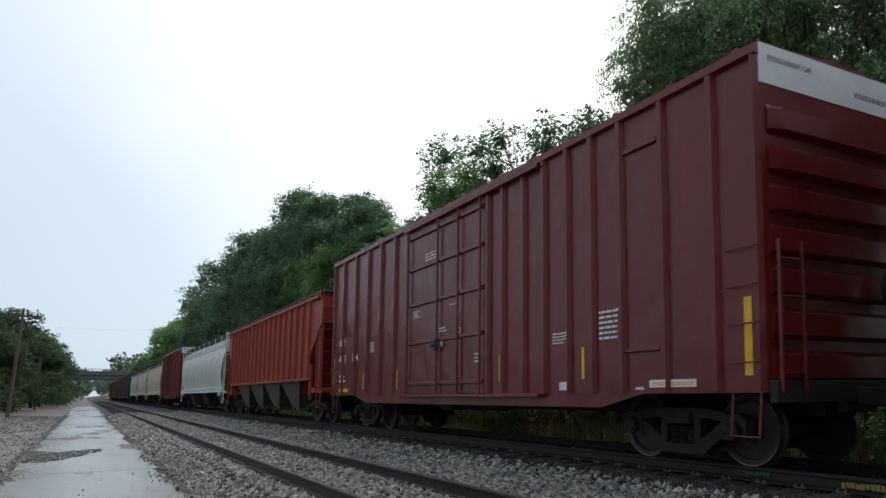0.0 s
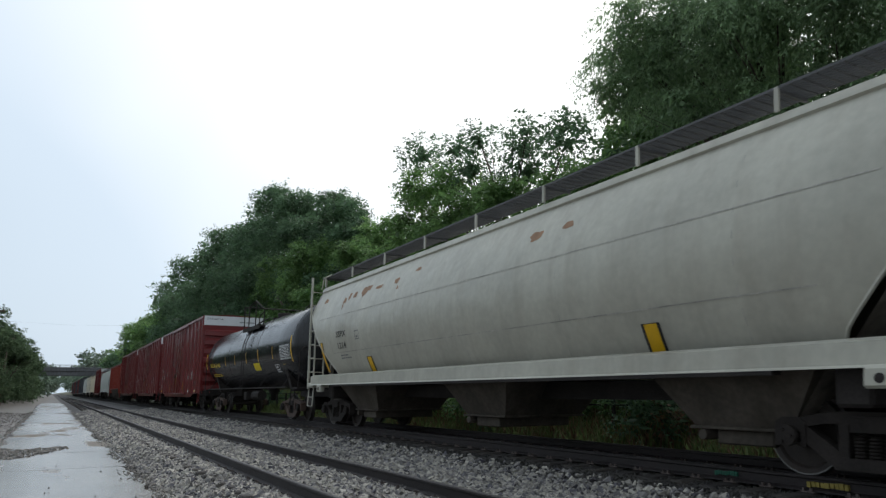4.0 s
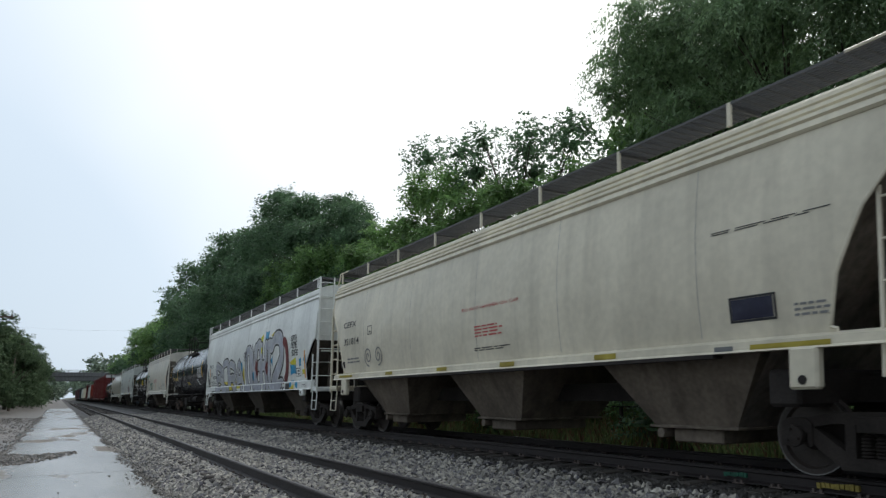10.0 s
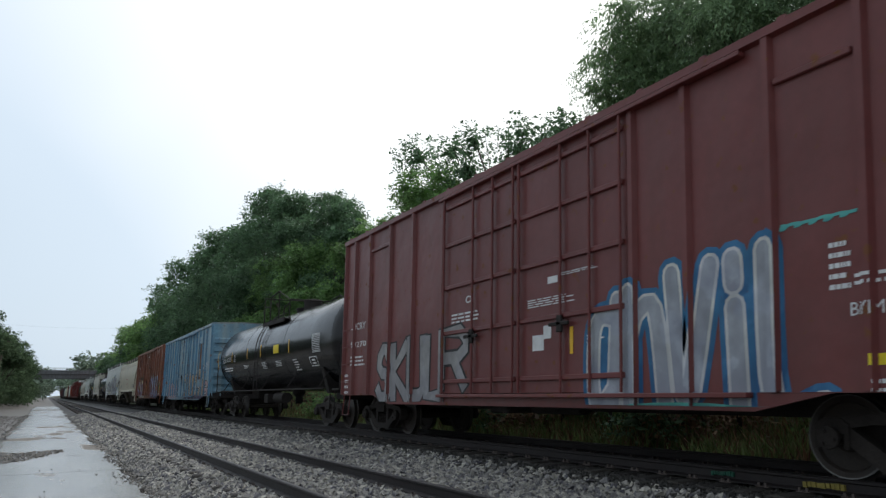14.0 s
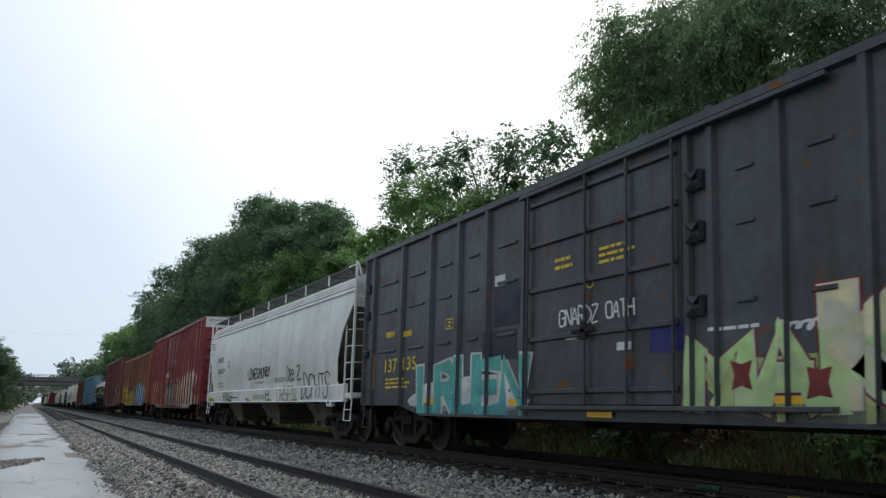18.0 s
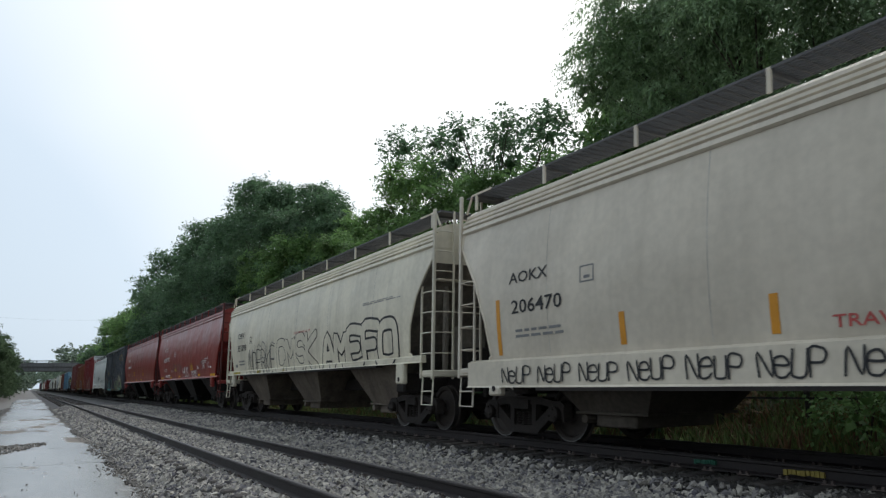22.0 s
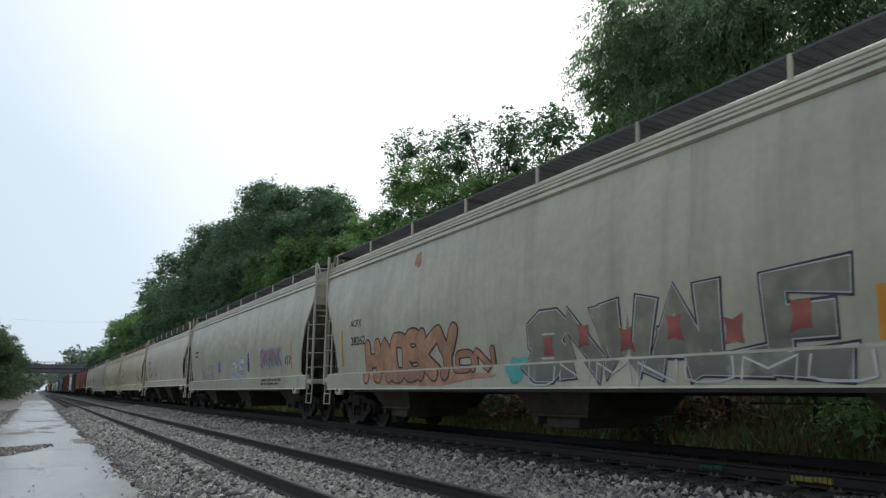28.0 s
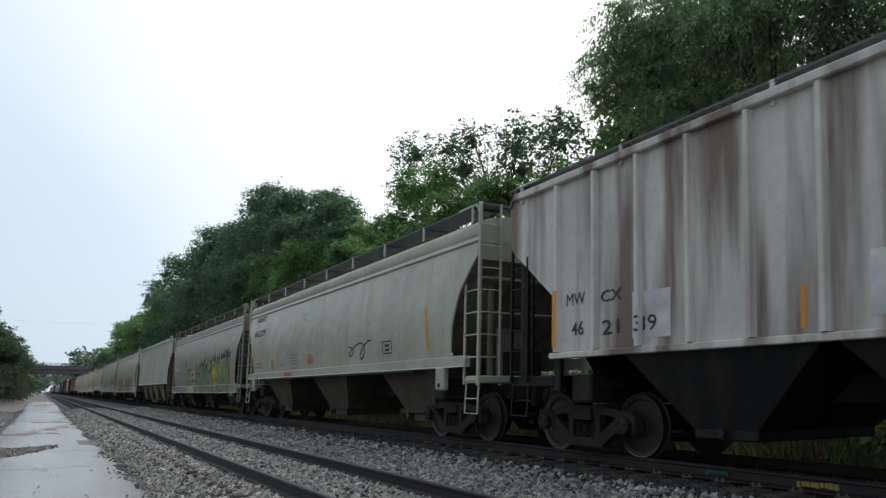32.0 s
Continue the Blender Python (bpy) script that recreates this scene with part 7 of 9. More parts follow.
T[22] = hopper(-355.4, -372.4, bone, "dirty pale grey covered hopper with looping tags on its sill", sill=(0.89, 1.37), tail=1.4)
T[23] = hopper(-373.3, -390.2, tan, "rust-streaked tan covered hopper", sill=(0.95, 1.38), notch=1.3, slope_mat=tan)
T[24] = hopper(-391.1, -408.0, yellowed, "cream covered hopper with rusty sill", sill=(0.96, 1.42), neck=3.56, notch=1.35, eave=3.78)
T[25] = hopper(-408.8, -425.6, bone, "light grey covered hopper with a blue sticker", lines=1, sill=(1.17, 1.56), eave=3.95, cornice=0.22, neck=3.34, notch=1.25, shape='step', board=0.54)
T[26] = hopper(-426.4, -445.6, grey_dirty, "grey covered hopper with colourful tags", sill=(0.95, 1.38), eave=4.05, cornice=0.33, board=0.4)
T[27] = hopper(-446.5, -465.6, grey_dirty, "grey covered hopper with faded orange graffiti", sill=(0.93, 1.36), eave=4.05, cornice=0.33, board=0.4)
T[28] = ribbed_hopper(-466.5, -483.8, ribbed_grey, "pale grey ribbed covered hopper", ribs=16, first=1.75, slope_mat=rusty_end, bay_mat=pale_grime_shade)
T[29] = hopper(-484.8, -502.0, olive_grey, "grey covered hopper with green and black graffiti", sill=(0.91, 1.28), eave=3.74, board=0.55)
T[30] = hopper(-502.9, -519.9, sage_grey, "dirty grey covered hopper", lines=1, sill=(1.41, 1.64))
T[31] = ribbed_hopper(-520.8, -538.2, dirty_white, "grimy white ribbed covered hopper", bay_mat=bay_black, slope_mat=bay_black, rib_mat=chalky)

# ---- lettering, stripes and spray paint, car by car: metres behind the front end and above the rail ----
HUES = {
    "BEI": (166, 144, 114),
    "BGR": (96, 98, 92),
    "BLN": (60, 74, 110),
    "BLU": (52, 110, 150),
    "BRN": (92, 70, 56),
    "CRM": (206, 196, 172),
    "CY": (120, 196, 200),
    "CYB": (96, 200, 240),
    "SGE": (138, 136, 122),
    "YLB": (240, 236, 84),
    "LGB": (190, 222, 150),
    "CRB": (228, 216, 176),
    "CYL": (150, 196, 196),
    "DB": (70, 44, 38),
    "DBL": (44, 50, 66),
    "DGY": (110, 112, 108),
    "DGn": (44, 84, 66),
    "DK": (58, 56, 58),
    "DPP": (92, 84, 104),
    "DR": (96, 44, 44),
    "G": (40, 130, 100),
    "GD": (120, 122, 120),
    "GL": (84, 88, 92),
    "GRP": (166, 166, 156),
    "GRY": (92, 92, 88),
    "GT": (120, 140, 120),
    "LBL": (140, 160, 196),
    "LGN": (130, 190, 100),
    "LGR": (176, 190, 120),
    "LIL": (160, 150, 190),
    "MB": (120, 140, 160),
    "MC": (196, 180, 140),
    "MG": (140, 170, 120),
    "MR": (206, 124, 96),
    "MULT": (186, 170, 140),
    "N": (40, 42, 62),
    "NV": (44, 46, 110),
    "OL": (168, 152, 54),
    "OLV": (122, 128, 96),
    "ORA": (196, 96, 60),
    "ORG": (206, 150, 96),
    "PB": (110, 130, 190),
    "PEA": (186, 140, 112),
    "PKR": (170, 96, 90),
    "PNK": (180, 150, 150),
    "PR": (156, 84, 84),
    "RD": (130, 52, 50),
    "RU": (112, 84, 66),
    "RUO": (176, 128, 96),
    "RUO2": (176, 136, 104),
    "SB": (50, 70, 130),
    "SBl": (44, 150, 190),
    "SBl2": (80, 170, 200),
    "SIL": (176, 178, 184),
    "SILB": (160, 164, 172),
    "SILD": (150, 148, 148),
    "SR": (170, 70, 70),
    "SRd": (112, 44, 44),
    "SW": (216, 216, 216),
    "SY": (226, 206, 50),
    "TAN": (178, 160, 130),
    "TEA": (90, 176, 166),
    "WH": (206, 206, 202),
    "WH2": (208, 208, 204),
    "WN": (70, 64, 76),
    "Y2": (226, 176, 40),
    "YE2": (214, 190, 60),
    "YEL": (224, 220, 62),
    "YG": (206, 210, 90),
    "YG2": (216, 206, 160),
    "g_tan": (176, 150, 110),
    "yb": (240, 186, 30),
}
C = {k: spray(k, *v) for k, v in HUES.items()}
for k in (0, 1, 2):
    c = T[k]
    c.text("ATW", 0.66, 2.36, 0.6, 0.25, "w")
    c.text("473", 0.66, 1.88, 0.6, 0.25, "w")
    c.text(("754", "704", "717")[k], 1.8, 1.89, 0.5, 0.23, "w")
    c.box(3.27, 2.09, 0.29, 0.26, "w", rows=2)
    c.patch(2.63, 1.09, 0.16, 0.46)
    c.patch(5.01, 1.06, 0.16, 0.49)
    c.patch(7.34, 1.54, 0.15, 0.45)
    c.rows(6.95, 3.98, 0.75, 0.21, 3, "w", seed=8)
    c.rows(8.08, 2.82, 0.55, 0.03, 2, "w", seed=9)
    c.rows(0.66, 1.28, 0.59, 0.27, 2, "w", seed=10)
    c.patch(0.61, 1.03, 0.83, 0.1)
    c.rows(9.08, 1.54, 0.28, 0.22, 3, "w", seed=12)
    c.rows(5.66, 0.88, 0.42, 0.07, 1, "w", seed=13)
    c.rows(7.58, 2.27, 0.38, 0.13, 2, "w", seed=14)
    c.patch(7.53, 1.97, 0.19, 0.17, white_ink, name="sign")
    c.text("O", 8.39, 2.19, 0.18, 0.13, "w")
    c.box(6.14, 2.72, 0.46, 0.16, "w", rows=2)
    c.patch(9.96, 1.17, 0.17, 0.48)
    c.patch(12.36, 1.16, 0.16, 0.49)
    c.patch(15.39, 1.13, 0.27, 0.92)
    c.rows(12.88, 1.71, 0.51, 0.47, 6, "w", seed=21)
    c.rows(11.68, 1.73, 0.52, 0.2, 4, "w", seed=22)
    c.patch(13.85, 1.01, 0.83, 0.1, white_ink, name="sign")
    c.patch(13.9, 1.03, 0.74, 0.05)
    c.patch(11.79, 0.99, 0.29, 0.13, white_ink, name="sign")
    c.rows(13.57, 0.88, 0.23, 0.16, 2, "w", seed=26)
    c.rows(14.19, 0.9, 0.43, 0.05, 1, "w", seed=27)
    c.patch(0.06, 1.17, 0.16, 0.9)
c = T[3]
c.text("UTLX", 1.15, 2.2, 1.14, 0.2, "y")
c.text("641460", 2.45, 2.17, 1.07, 0.2, "y")
c.patch(0.1, 2.15, 0.29, 0.83)
c.patch(4.63, 2.17, 0.12, 0.42)
c.patch(6.55, 2.18, 0.11, 0.42)
c.patch(8.65, 2.16, 0.14, 0.46)
c.patch(10.6, 2.17, 0.16, 0.45)
c.patch(12.67, 2.18, 0.15, 0.45)
c.patch(9.75, 1.83, 0.92, 0.29, sign_yellow, name="sign")
c.rows(13.73, 2.13, 1.2, 0.46, 9, "w", seed=37, border=True)
c.box(12.71, 1.7, 0.52, 0.27, "w", rows=2)
c.patch(14.96, 2.0, 0.26, 0.88)
c.rows(1.3, 1.73, 2.04, 0.16, 2, "y", seed=40)
c.rows(13.82, 1.93, 0.31, 0.03, 1, "y", seed=41)
c.patch(14.19, 0.98, 0.27, 0.08, white_ink, name="sign")
c = T[4]
c.text("SSPX", 2.35, 2.48, 0.72, 0.17, "k")
c.text("1214", 2.38, 2.16, 0.6, 0.17, "k")
c.rows(2.4, 1.86, 0.75, 0.15, 2, "g", seed=43)
c.box(3.7, 2.34, 0.28, 0.24, "g", rows=1)
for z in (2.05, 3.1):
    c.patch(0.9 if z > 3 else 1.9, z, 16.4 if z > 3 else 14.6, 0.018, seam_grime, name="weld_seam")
for d, z, w, h in ((0.95, 1.55, 0.14, 0.85), (4.15, 1.46, 0.24, 0.4), (13.9, 1.46, 0.24, 0.4)):
    c.patch(d - 0.05, z - 0.01, w + 0.1, h + 0.02, black_ink, name="reflector_backing", lift=0.005)
    c.patch(d, z, w, h, yellow_tape, lift=0.008)
for k, (d, z, w, h) in enumerate(((0.75, 3.62, 0.35, 0.16), (2.5, 3.42, 0.28, 0.2), (2.85, 3.48, 0.2, 0.24), (3.2, 3.5, 0.3, 0.2), (3.75, 3.48, 0.5, 0.3), (4.1, 3.6, 0.35, 0.16), (4.7, 3.56, 0.5, 0.1), (5.85, 3.54, 0.3, 0.17), (6.1, 3.38, 0.12, 0.1), (6.9, 3.7, 0.3, 0.1), (2.55, 3.25, 0.08, 0.2), (11.4, 3.5, 0.4, 0.2), (12.3, 3.55, 0.3, 0.14))):
    c.blob(d, z, w, h, rust_run, seed=940 + k, name="rust_stain", lift=0.004)
c = T[5]
c.rows(1.72, 3.09, 0.83, 0.26, 1, "k", seed=44)
c.text("98625", 1.21, 2.5, 1.77, 0.32, "k")
c.rows(13.26, 3.1, 1.05, 0.09, 1, "k", seed=46)
c.rows(13.29, 2.92, 0.99, 0.07, 1, "k", seed=47)
c.blob(12.45, 2.78, 0.73, 0.56, C["SW"], seed=48)
c.patch(12.51, 2.8, 0.61, 0.26, C["SR"], name="sign")
c.patch(12.51, 3.14, 0.61, 0.16, C["SB"], name="sign")
c.rows(8.08, 1.78, 1.11, 0.32, 4, "r", seed=51)
c.rows(1.48, 1.83, 1.38, 0.43, 4, "g", seed=52)
c.rows(3.45, 1.92, 1.85, 0.43, 4, "g", seed=53)
c.blob(11.55, 1.5, 0.6, 1.05, C["SRd"], seed=54, spikes=5)
c.blob(12.35, 1.55, 0.8, 0.9, C["SRd"], seed=55, spikes=5)
c.scrawl(11.6, 1.6, 1.4, 0.7, black_ink, seed=57, loops=3)
c.scrawl(10.53, 1.73, 0.82, 0.58, black_ink, seed=56, loops=2)
c.box(13.43, 1.81, 0.52, 0.31, "k", rows=2)
c.rows(14.07, 1.85, 0.58, 0.19, 3, "g", seed=58)
c.patch(15.17, 1.74, 0.36, 0.32, white_ink, name="sign")
c.patch(14.36, 1.44, 0.99, 0.12)
c.patch(1.07, 1.52, 0.44, 0.15)
c.patch(6.5, 1.44, 0.54, 0.15)
c.patch(9.23, 1.44, 0.47, 0.15)
c = T[6]
c.patch(8.44, 2.31, 0.16, 0.47)
c.patch(8.61, 2.18, 0.82, 0.45, sign_yellow, name="sign")
c.rows(7.55, 1.58, 1.01, 0.33, 4, "w", seed=73)
c.rows(8.76, 1.71, 0.73, 0.27, 3, "w", seed=74)
c.text("SR-8754 FRA AP", 9.54, 1.97, 1.28, 0.11, "w")
c.rows(9.6, 1.76, 1.34, 0.15, 2, "w", seed=76)
c.rows(10.68, 2.1, 1.24, 0.58, 8, "w", seed=77, border=True)
c.patch(11.86, 2.08, 0.33, 0.91)
c.rows(11.75, 1.61, 0.44, 0.24, 5, "w", seed=79)
c.blob(10.94, 1.23, 0.41, 0.37, C["SW"], seed=80)
c.rows(11.01, 1.36, 0.28, 0.13, 2, "k", seed=81)
c.patch(11.26, 1.04, 0.92, 0.05, white_ink, name="sign")
pl = part("placard", Geo().prism([(0, -0.2), (0.2, 0), (0, 0.2), (-0.2, 0)], -0.006, 0.006, "x"), white_ink, c.ob, "white diamond hazard placard")
pl.location = (-1.5, c.half - 11.1, 1.4)
part("placard_print", Geo().box(-0.012, -0.007, -0.11, 0.11, -0.04, 0.05).box(-0.012, -0.007, -0.02, 0.02, -0.13, -0.09), black_ink, pl)
part("placard_bracket", Geo().box(0.007, 0.03, -0.05, 0.05, -0.3, 0.3), steel_dark, pl)
c.text("GATX", 1.88, 2.19, 0.86, 0.22, "w")
c.text("223005", 2.93, 2.15, 1.22, 0.29, "w")
c.patch(0.72, 2.12, 0.26, 0.95)
c.patch(4.12, 2.32, 0.26, 0.46)
c.patch(6.14, 2.29, 0.26, 0.49)
c.rows(2.1, 1.74, 1.8, 0.3, 2, "w", seed=71)
c.rows(5.05, 1.56, 1.05, 0.4, 5, "w", seed=72)
c = T[7]
c.rows(5.62, 2.18, 1.82, 0.29, 5, "r", seed=89)
c.patch(6.49, 1.66, 0.23, 0.42, orange_tape)
c.patch(9.62, 1.64, 0.26, 0.44, orange_tape)
c.patch(12.74, 1.62, 0.35, 0.92, orange_tape)
c.box(10.04, 1.68, 0.49, 0.24, "k", rows=2)
c.rows(11.29, 1.85, 0.86, 0.18, 4, "g", seed=94)
c.rows(8.7, 1.65, 0.77, 0.16, 3, "g", seed=95)
c.patch(11.12, 1.35, 0.31, 0.1, C["GD"], name="sign")
c.text("SMNX", 1.45, 2.7, 0.95, 0.25, "k")
c.text("44309", 1.47, 2.24, 0.88, 0.23, "k")
c.rows(1.42, 1.64, 0.9, 0.22, 2, "g", seed=85)
c.box(2.72, 2.43, 0.3, 0.28, "k", rows=1)
c.hand("LSARG", 0.32, 2.62, 1.05, 0.55, C["G"], thick=0.05, seed=86, slope=-0.35)
c.hand("OCDK", 2.96, 1.68, 1.0, 0.5, C["G"], thick=0.075, seed=87)
c.loop(3.45, 2.22, 0.16, 0.2, C["G"], thick=0.04)
c.hand("IT", 4.1, 1.66, 0.6, 0.52, C["G"], thick=0.075, seed=88)
c.patch(0.6, 1.67, 0.3, 0.9, orange_tape)
c.patch(3.88, 1.6, 0.3, 0.46, orange_tape)
c = T[8]
c.text("UTLX", 1.28, 2.1, 1.12, 0.22, "y")
c.text("641415", 2.61, 2.07, 1.0, 0.24, "y")
c.patch(3.53, 2.3, 0.17, 0.55)
c.patch(6.31, 2.37, 0.18, 0.46)
c.patch(9.69, 2.36, 0.19, 0.47)
c.patch(12.9, 2.11, 0.3, 0.94)
c.patch(0.28, 2.36, 0.26, 0.7)
c.rows(11.53, 2.12, 1.25, 0.53, 8, "w", seed=104, border=True)
c.box(10.89, 1.69, 0.55, 0.31, "w", rows=2)
c.blob(12.2, 1.28, 0.53, 0.46, C["GL"], seed=106)
c.rows(6.99, 1.72, 1.14, 0.19, 3, "y", seed=107)
c = T[9]
c.text("NCLX", 1.2, 2.44, 0.95, 0.17, "k")
c.text("077", 1.28, 1.97, 0.58, 0.2, "k")
c.rows(1.41, 1.5, 1.53, 0.27, 3, "g", seed=110)
c.scrawl(1.82, 1.15, 1.45, 0.12, black_ink, seed=111, loops=3)
c.scrawl(1.89, 1.83, 1.19, 0.19, black_ink, seed=112, loops=4)
c.patch(1.03, 1.43, 0.33, 0.99, orange_tape)
c.text("20/20", 9.16, 2.55, 0.48, 0.35, "k")
c.patch(17.47, 1.55, 0.39, 0.88, orange_tape)
c.box(16.66, 1.61, 0.5, 0.28, "k", rows=2)
c.patch(15.52, 1.13, 0.49, 0.27, black_ink, name="sign")
c.scrawl(4.57, 1.14, 3.16, 0.13, black_ink, seed=131, loops=3)
c.scrawl(14.06, 1.15, 0.31, 0.2, black_ink, seed=132, loops=1)
c.scrawl(14.81, 1.15, 0.57, 0.16, black_ink, seed=133, loops=2)
c.rows(17.45, 1.26, 0.51, 0.09, 2, "g", seed=134)
c.blob(2.9, 1.2, 6.0, 0.5, C["SY"], seed=110, lift=0.003)
c.puff("BORA", 2.95, 1.28, 5.9, 1.15, C["SIL"], black_ink, fat=0.27, rim=0.11, seed=114, slope=0.01, line=C["WH"])
c.hand("SE", 9.0, 2.5, 0.6, 0.3, black_ink, thick=0.035, seed=2)
c.puff("ONGHT", 9.4, 1.32, 4.2, 1.5, C["SIL"], black_ink, fat=0.36, rim=0.1, seed=115, lift_end=0.15, line=C["WH"])
c.puff("2", 13.5, 1.36, 1.5, 1.65, C["SIL"], black_ink, fat=0.3, rim=0.12, seed=116, line=C["WH"])
c.loop(15.2, 2.2, 1.0, 1.4, C["SRd"], thick=0.34, a0=-1.2, a1=1.5)
c.blob(11.0, 1.7, 0.5, 0.8, C["SRd"], seed=130, spikes=5, lift=0.0138)
c.blob(12.6, 1.75, 0.45, 0.6, C["SRd"], seed=131, spikes=5, lift=0.0138)
for k, (d, z, w, h, hue) in enumerate(((11.76, 3.05, 0.6, 0.34, "SY"), (12.5, 3.1, 0.75, 0.42, "SBl"), (13.5, 3.1, 0.75, 0.28, "SY"), (15.9, 1.65, 0.9, 0.42, "SBl"), (15.95, 1.95, 0.9, 0.3, "SY"),
                                       (17.0, 1.9, 0.3, 0.34, "SBl"), (16.66, 1.2, 0.36, 0.3, "SBl"), (15.9, 1.2, 0.4, 0.34, "SBl"), (16.05, 1.1, 0.6, 0.26, "SY"), (17.3, 1.65, 0.3, 0.2, "SY"),
                                       (17.5, 2.0, 0.35, 0.3, "SBl"), (10.5, 1.6, 0.3, 0.4, "SBl"), (13.5, 2.1, 0.3, 0.35, "SBl"), (12.0, 2.6, 0.25, 0.3, "SY"), (8.8, 1.5, 0.3, 0.8, "SY"), (8.5, 2.0, 0.3, 0.5, "SBl"))):
    c.blob(d, z, w, h, C[hue], seed=140 + k, spikes=3 + k % 2, lift=0.0134 if k > 10 else 0.003)
c.hand("SORTA", 16.15, 2.86, 0.7, 0.16, black_ink, thick=0.03, seed=4)
c.hand("NOME", 16.2, 2.6, 0.7, 0.2, black_ink, thick=0.035, seed=5)
c.hand("SOFE", 16.25, 2.34, 0.75, 0.16, black_ink, thick=0.035, seed=6)
c = T[10]
c.text("CEFX", 1.05, 2.81, 0.94, 0.16, "k")
c.text("351814", 1.08, 2.33, 1.09, 0.18, "k")
c.box(2.79, 2.51, 0.29, 0.23, "k", rows=1)
c.rows(1.24, 1.81, 0.99, 0.18, 2, "g", seed=139)
c.text("DO NOT HAMMER ON CAR", 7.71, 2.56, 1.96, 0.06, "r")
c.rows(8.12, 2.02, 1.07, 0.24, 4, "r", seed=141)
c.rows(8.04, 1.76, 1.31, 0.08, 2, "k", seed=142)
c.rows(13.81, 2.83, 1.8, 0.05, 2, "k", seed=143)
c.box(13.93, 1.75, 0.62, 0.3, "k", rows=2)
c.patch(13.96, 1.78, 0.55, 0.24, C["N"], name="sign")
c.rows(14.76, 1.74, 0.52, 0.17, 3, "g", seed=146)
c.patch(0.68, 1.45, 1.0, 0.11, C["OL"], name="sign")
c.patch(3.89, 1.44, 0.42, 0.1, C["OL"], name="sign")
c.patch(6.55, 1.44, 0.44, 0.09, C["OL"], name="sign")
c.patch(8.97, 1.43, 0.46, 0.1, C["OL"], name="sign")
c.patch(11.52, 1.43, 0.46, 0.08, C["OL"], name="sign")
c.patch(14.19, 1.41, 0.96, 0.07, C["OL"], name="sign")
c.patch(13.69, 1.42, 0.27, 0.06, C["GD"], name="sign")
c.patch(0.71, 1.72, 0.3, 0.17, black_ink, name="sign")
c.loop(2.75, 1.95, 0.5, 0.5, grey_ink, thick=0.035, a0=-1.5, a1=-12.5, turns=0.42)
c.loop(3.4, 1.95, 0.5, 0.5, grey_ink, thick=0.035, a0=4.6, a1=15.6, turns=0.42)
c = T[11]
c.text("CIC", 1.99, 3.17, 0.68, 0.22, "w")
c.patch(1.91, 3.43, 1.13, 0.61, C["DB"], name="sign")
c.patch(3.39, 3.46, 0.63, 0.49, C["DB"], name="sign")
c.rows(7.33, 3.93, 1.35, 0.14, 2, "w", seed=158)
c.rows(8.54, 3.08, 0.83, 0.04, 1, "w", seed=159)
c.patch(8.54, 3.06, 0.84, 0.13, black_ink, name="sign")
c.rows(7.12, 2.67, 0.27, 0.05, 1, "w", seed=161)
c.rows(7.17, 1.77, 0.77, 0.12, 1, "k", seed=162)
c.patch(7.59, 1.3, 0.18, 0.47)
c.patch(10.13, 1.19, 0.14, 0.45)
c.patch(12.15, 1.18, 0.17, 0.45)
c.blob(1.25, 2.27, 4.92, 0.25, C["DGn"], seed=166, spikes=9)
c.blob(9.55, 1.28, 1.71, 1.37, C["DGn"], seed=168, spikes=9)
c.blob(11.04, 1.39, 2.02, 1.11, C["DGn"], seed=169, spikes=9)
c.blob(13.27, 1.04, 1.43, 0.95, C["DGn"], seed=170, spikes=9)
c.box(14.55, 1.73, 0.23, 0.27, "w", rows=2)
c.patch(14.79, 1.23, 0.21, 0.91)
c.rows(14.09, 1.01, 0.79, 0.16, 1, "w", seed=174)
for k in range(26):
    # rust run down from seams and door fittings
    sr = random.Random(800 + k)
    d = sr.choice((6.35, 6.5, 9.5, 9.7, 10.75, 11.75, 12.5)) + sr.uniform(-0.15, 0.2) if k % 4 else sr.uniform(0.5, 15)
    c.blob(d, sr.uniform(0.95, 3.6), sr.uniform(0.03, 0.08), sr.uniform(0.1, 0.55), rust_spot, seed=k, name="rust_run", lift=0.0125)
c.puff("MESR", 1.35, 0.8, 4.9, 1.25, C["YG2"], C["WN"], fat=0.3, rim=0.1, seed=167, soft=True, shine=C["WH"])
c.puff("SWS", 1.6, 0.78, 4.4, 1.2, C["LIL"], C["WH"], fat=0.2, rim=0.035, seed=168, over=0.006)
c.puff("SNUR", 9.85, 0.78, 4.2, 1.35, C["LBL"], C["YG2"], fat=0.4, rim=0.08, seed=171, soft=False, line=black_ink, lift_end=0.08)
c.puff("L", 13.2, 0.95, 1.2, 0.75, C["LBL"], C["YG2"], fat=0.3, rim=0.06, seed=172, soft=False, line=black_ink)
c.blob(9.8, 0.64, 4.4, 0.3, C["DPP"], seed=173, lift=0.0135)
for k, (d, z) in enumerate(((10.6, 1.2), (11.6, 1.5), (12.4, 1.1), (13.1, 1.6))):
    c.blob(d, z, 0.2, 0.7, black_ink, seed=180 + k, spikes=3, lift=0.0128)
for k, (d, h) in enumerate(((9.5, 1.5), (10.9, 1.9), (12.2, 1.9), (13.6, 1.4), (2.2, 1.9), (4.6, 1.9), (5.8, 1.5))):
    c.blob(d, 0.9, 0.45, h, C["DGn"], seed=190 + k, spikes=4, lift=0.003)
c = T[12]
c.text("CIC", 0.86, 2.13, 0.51, 0.2, "w")
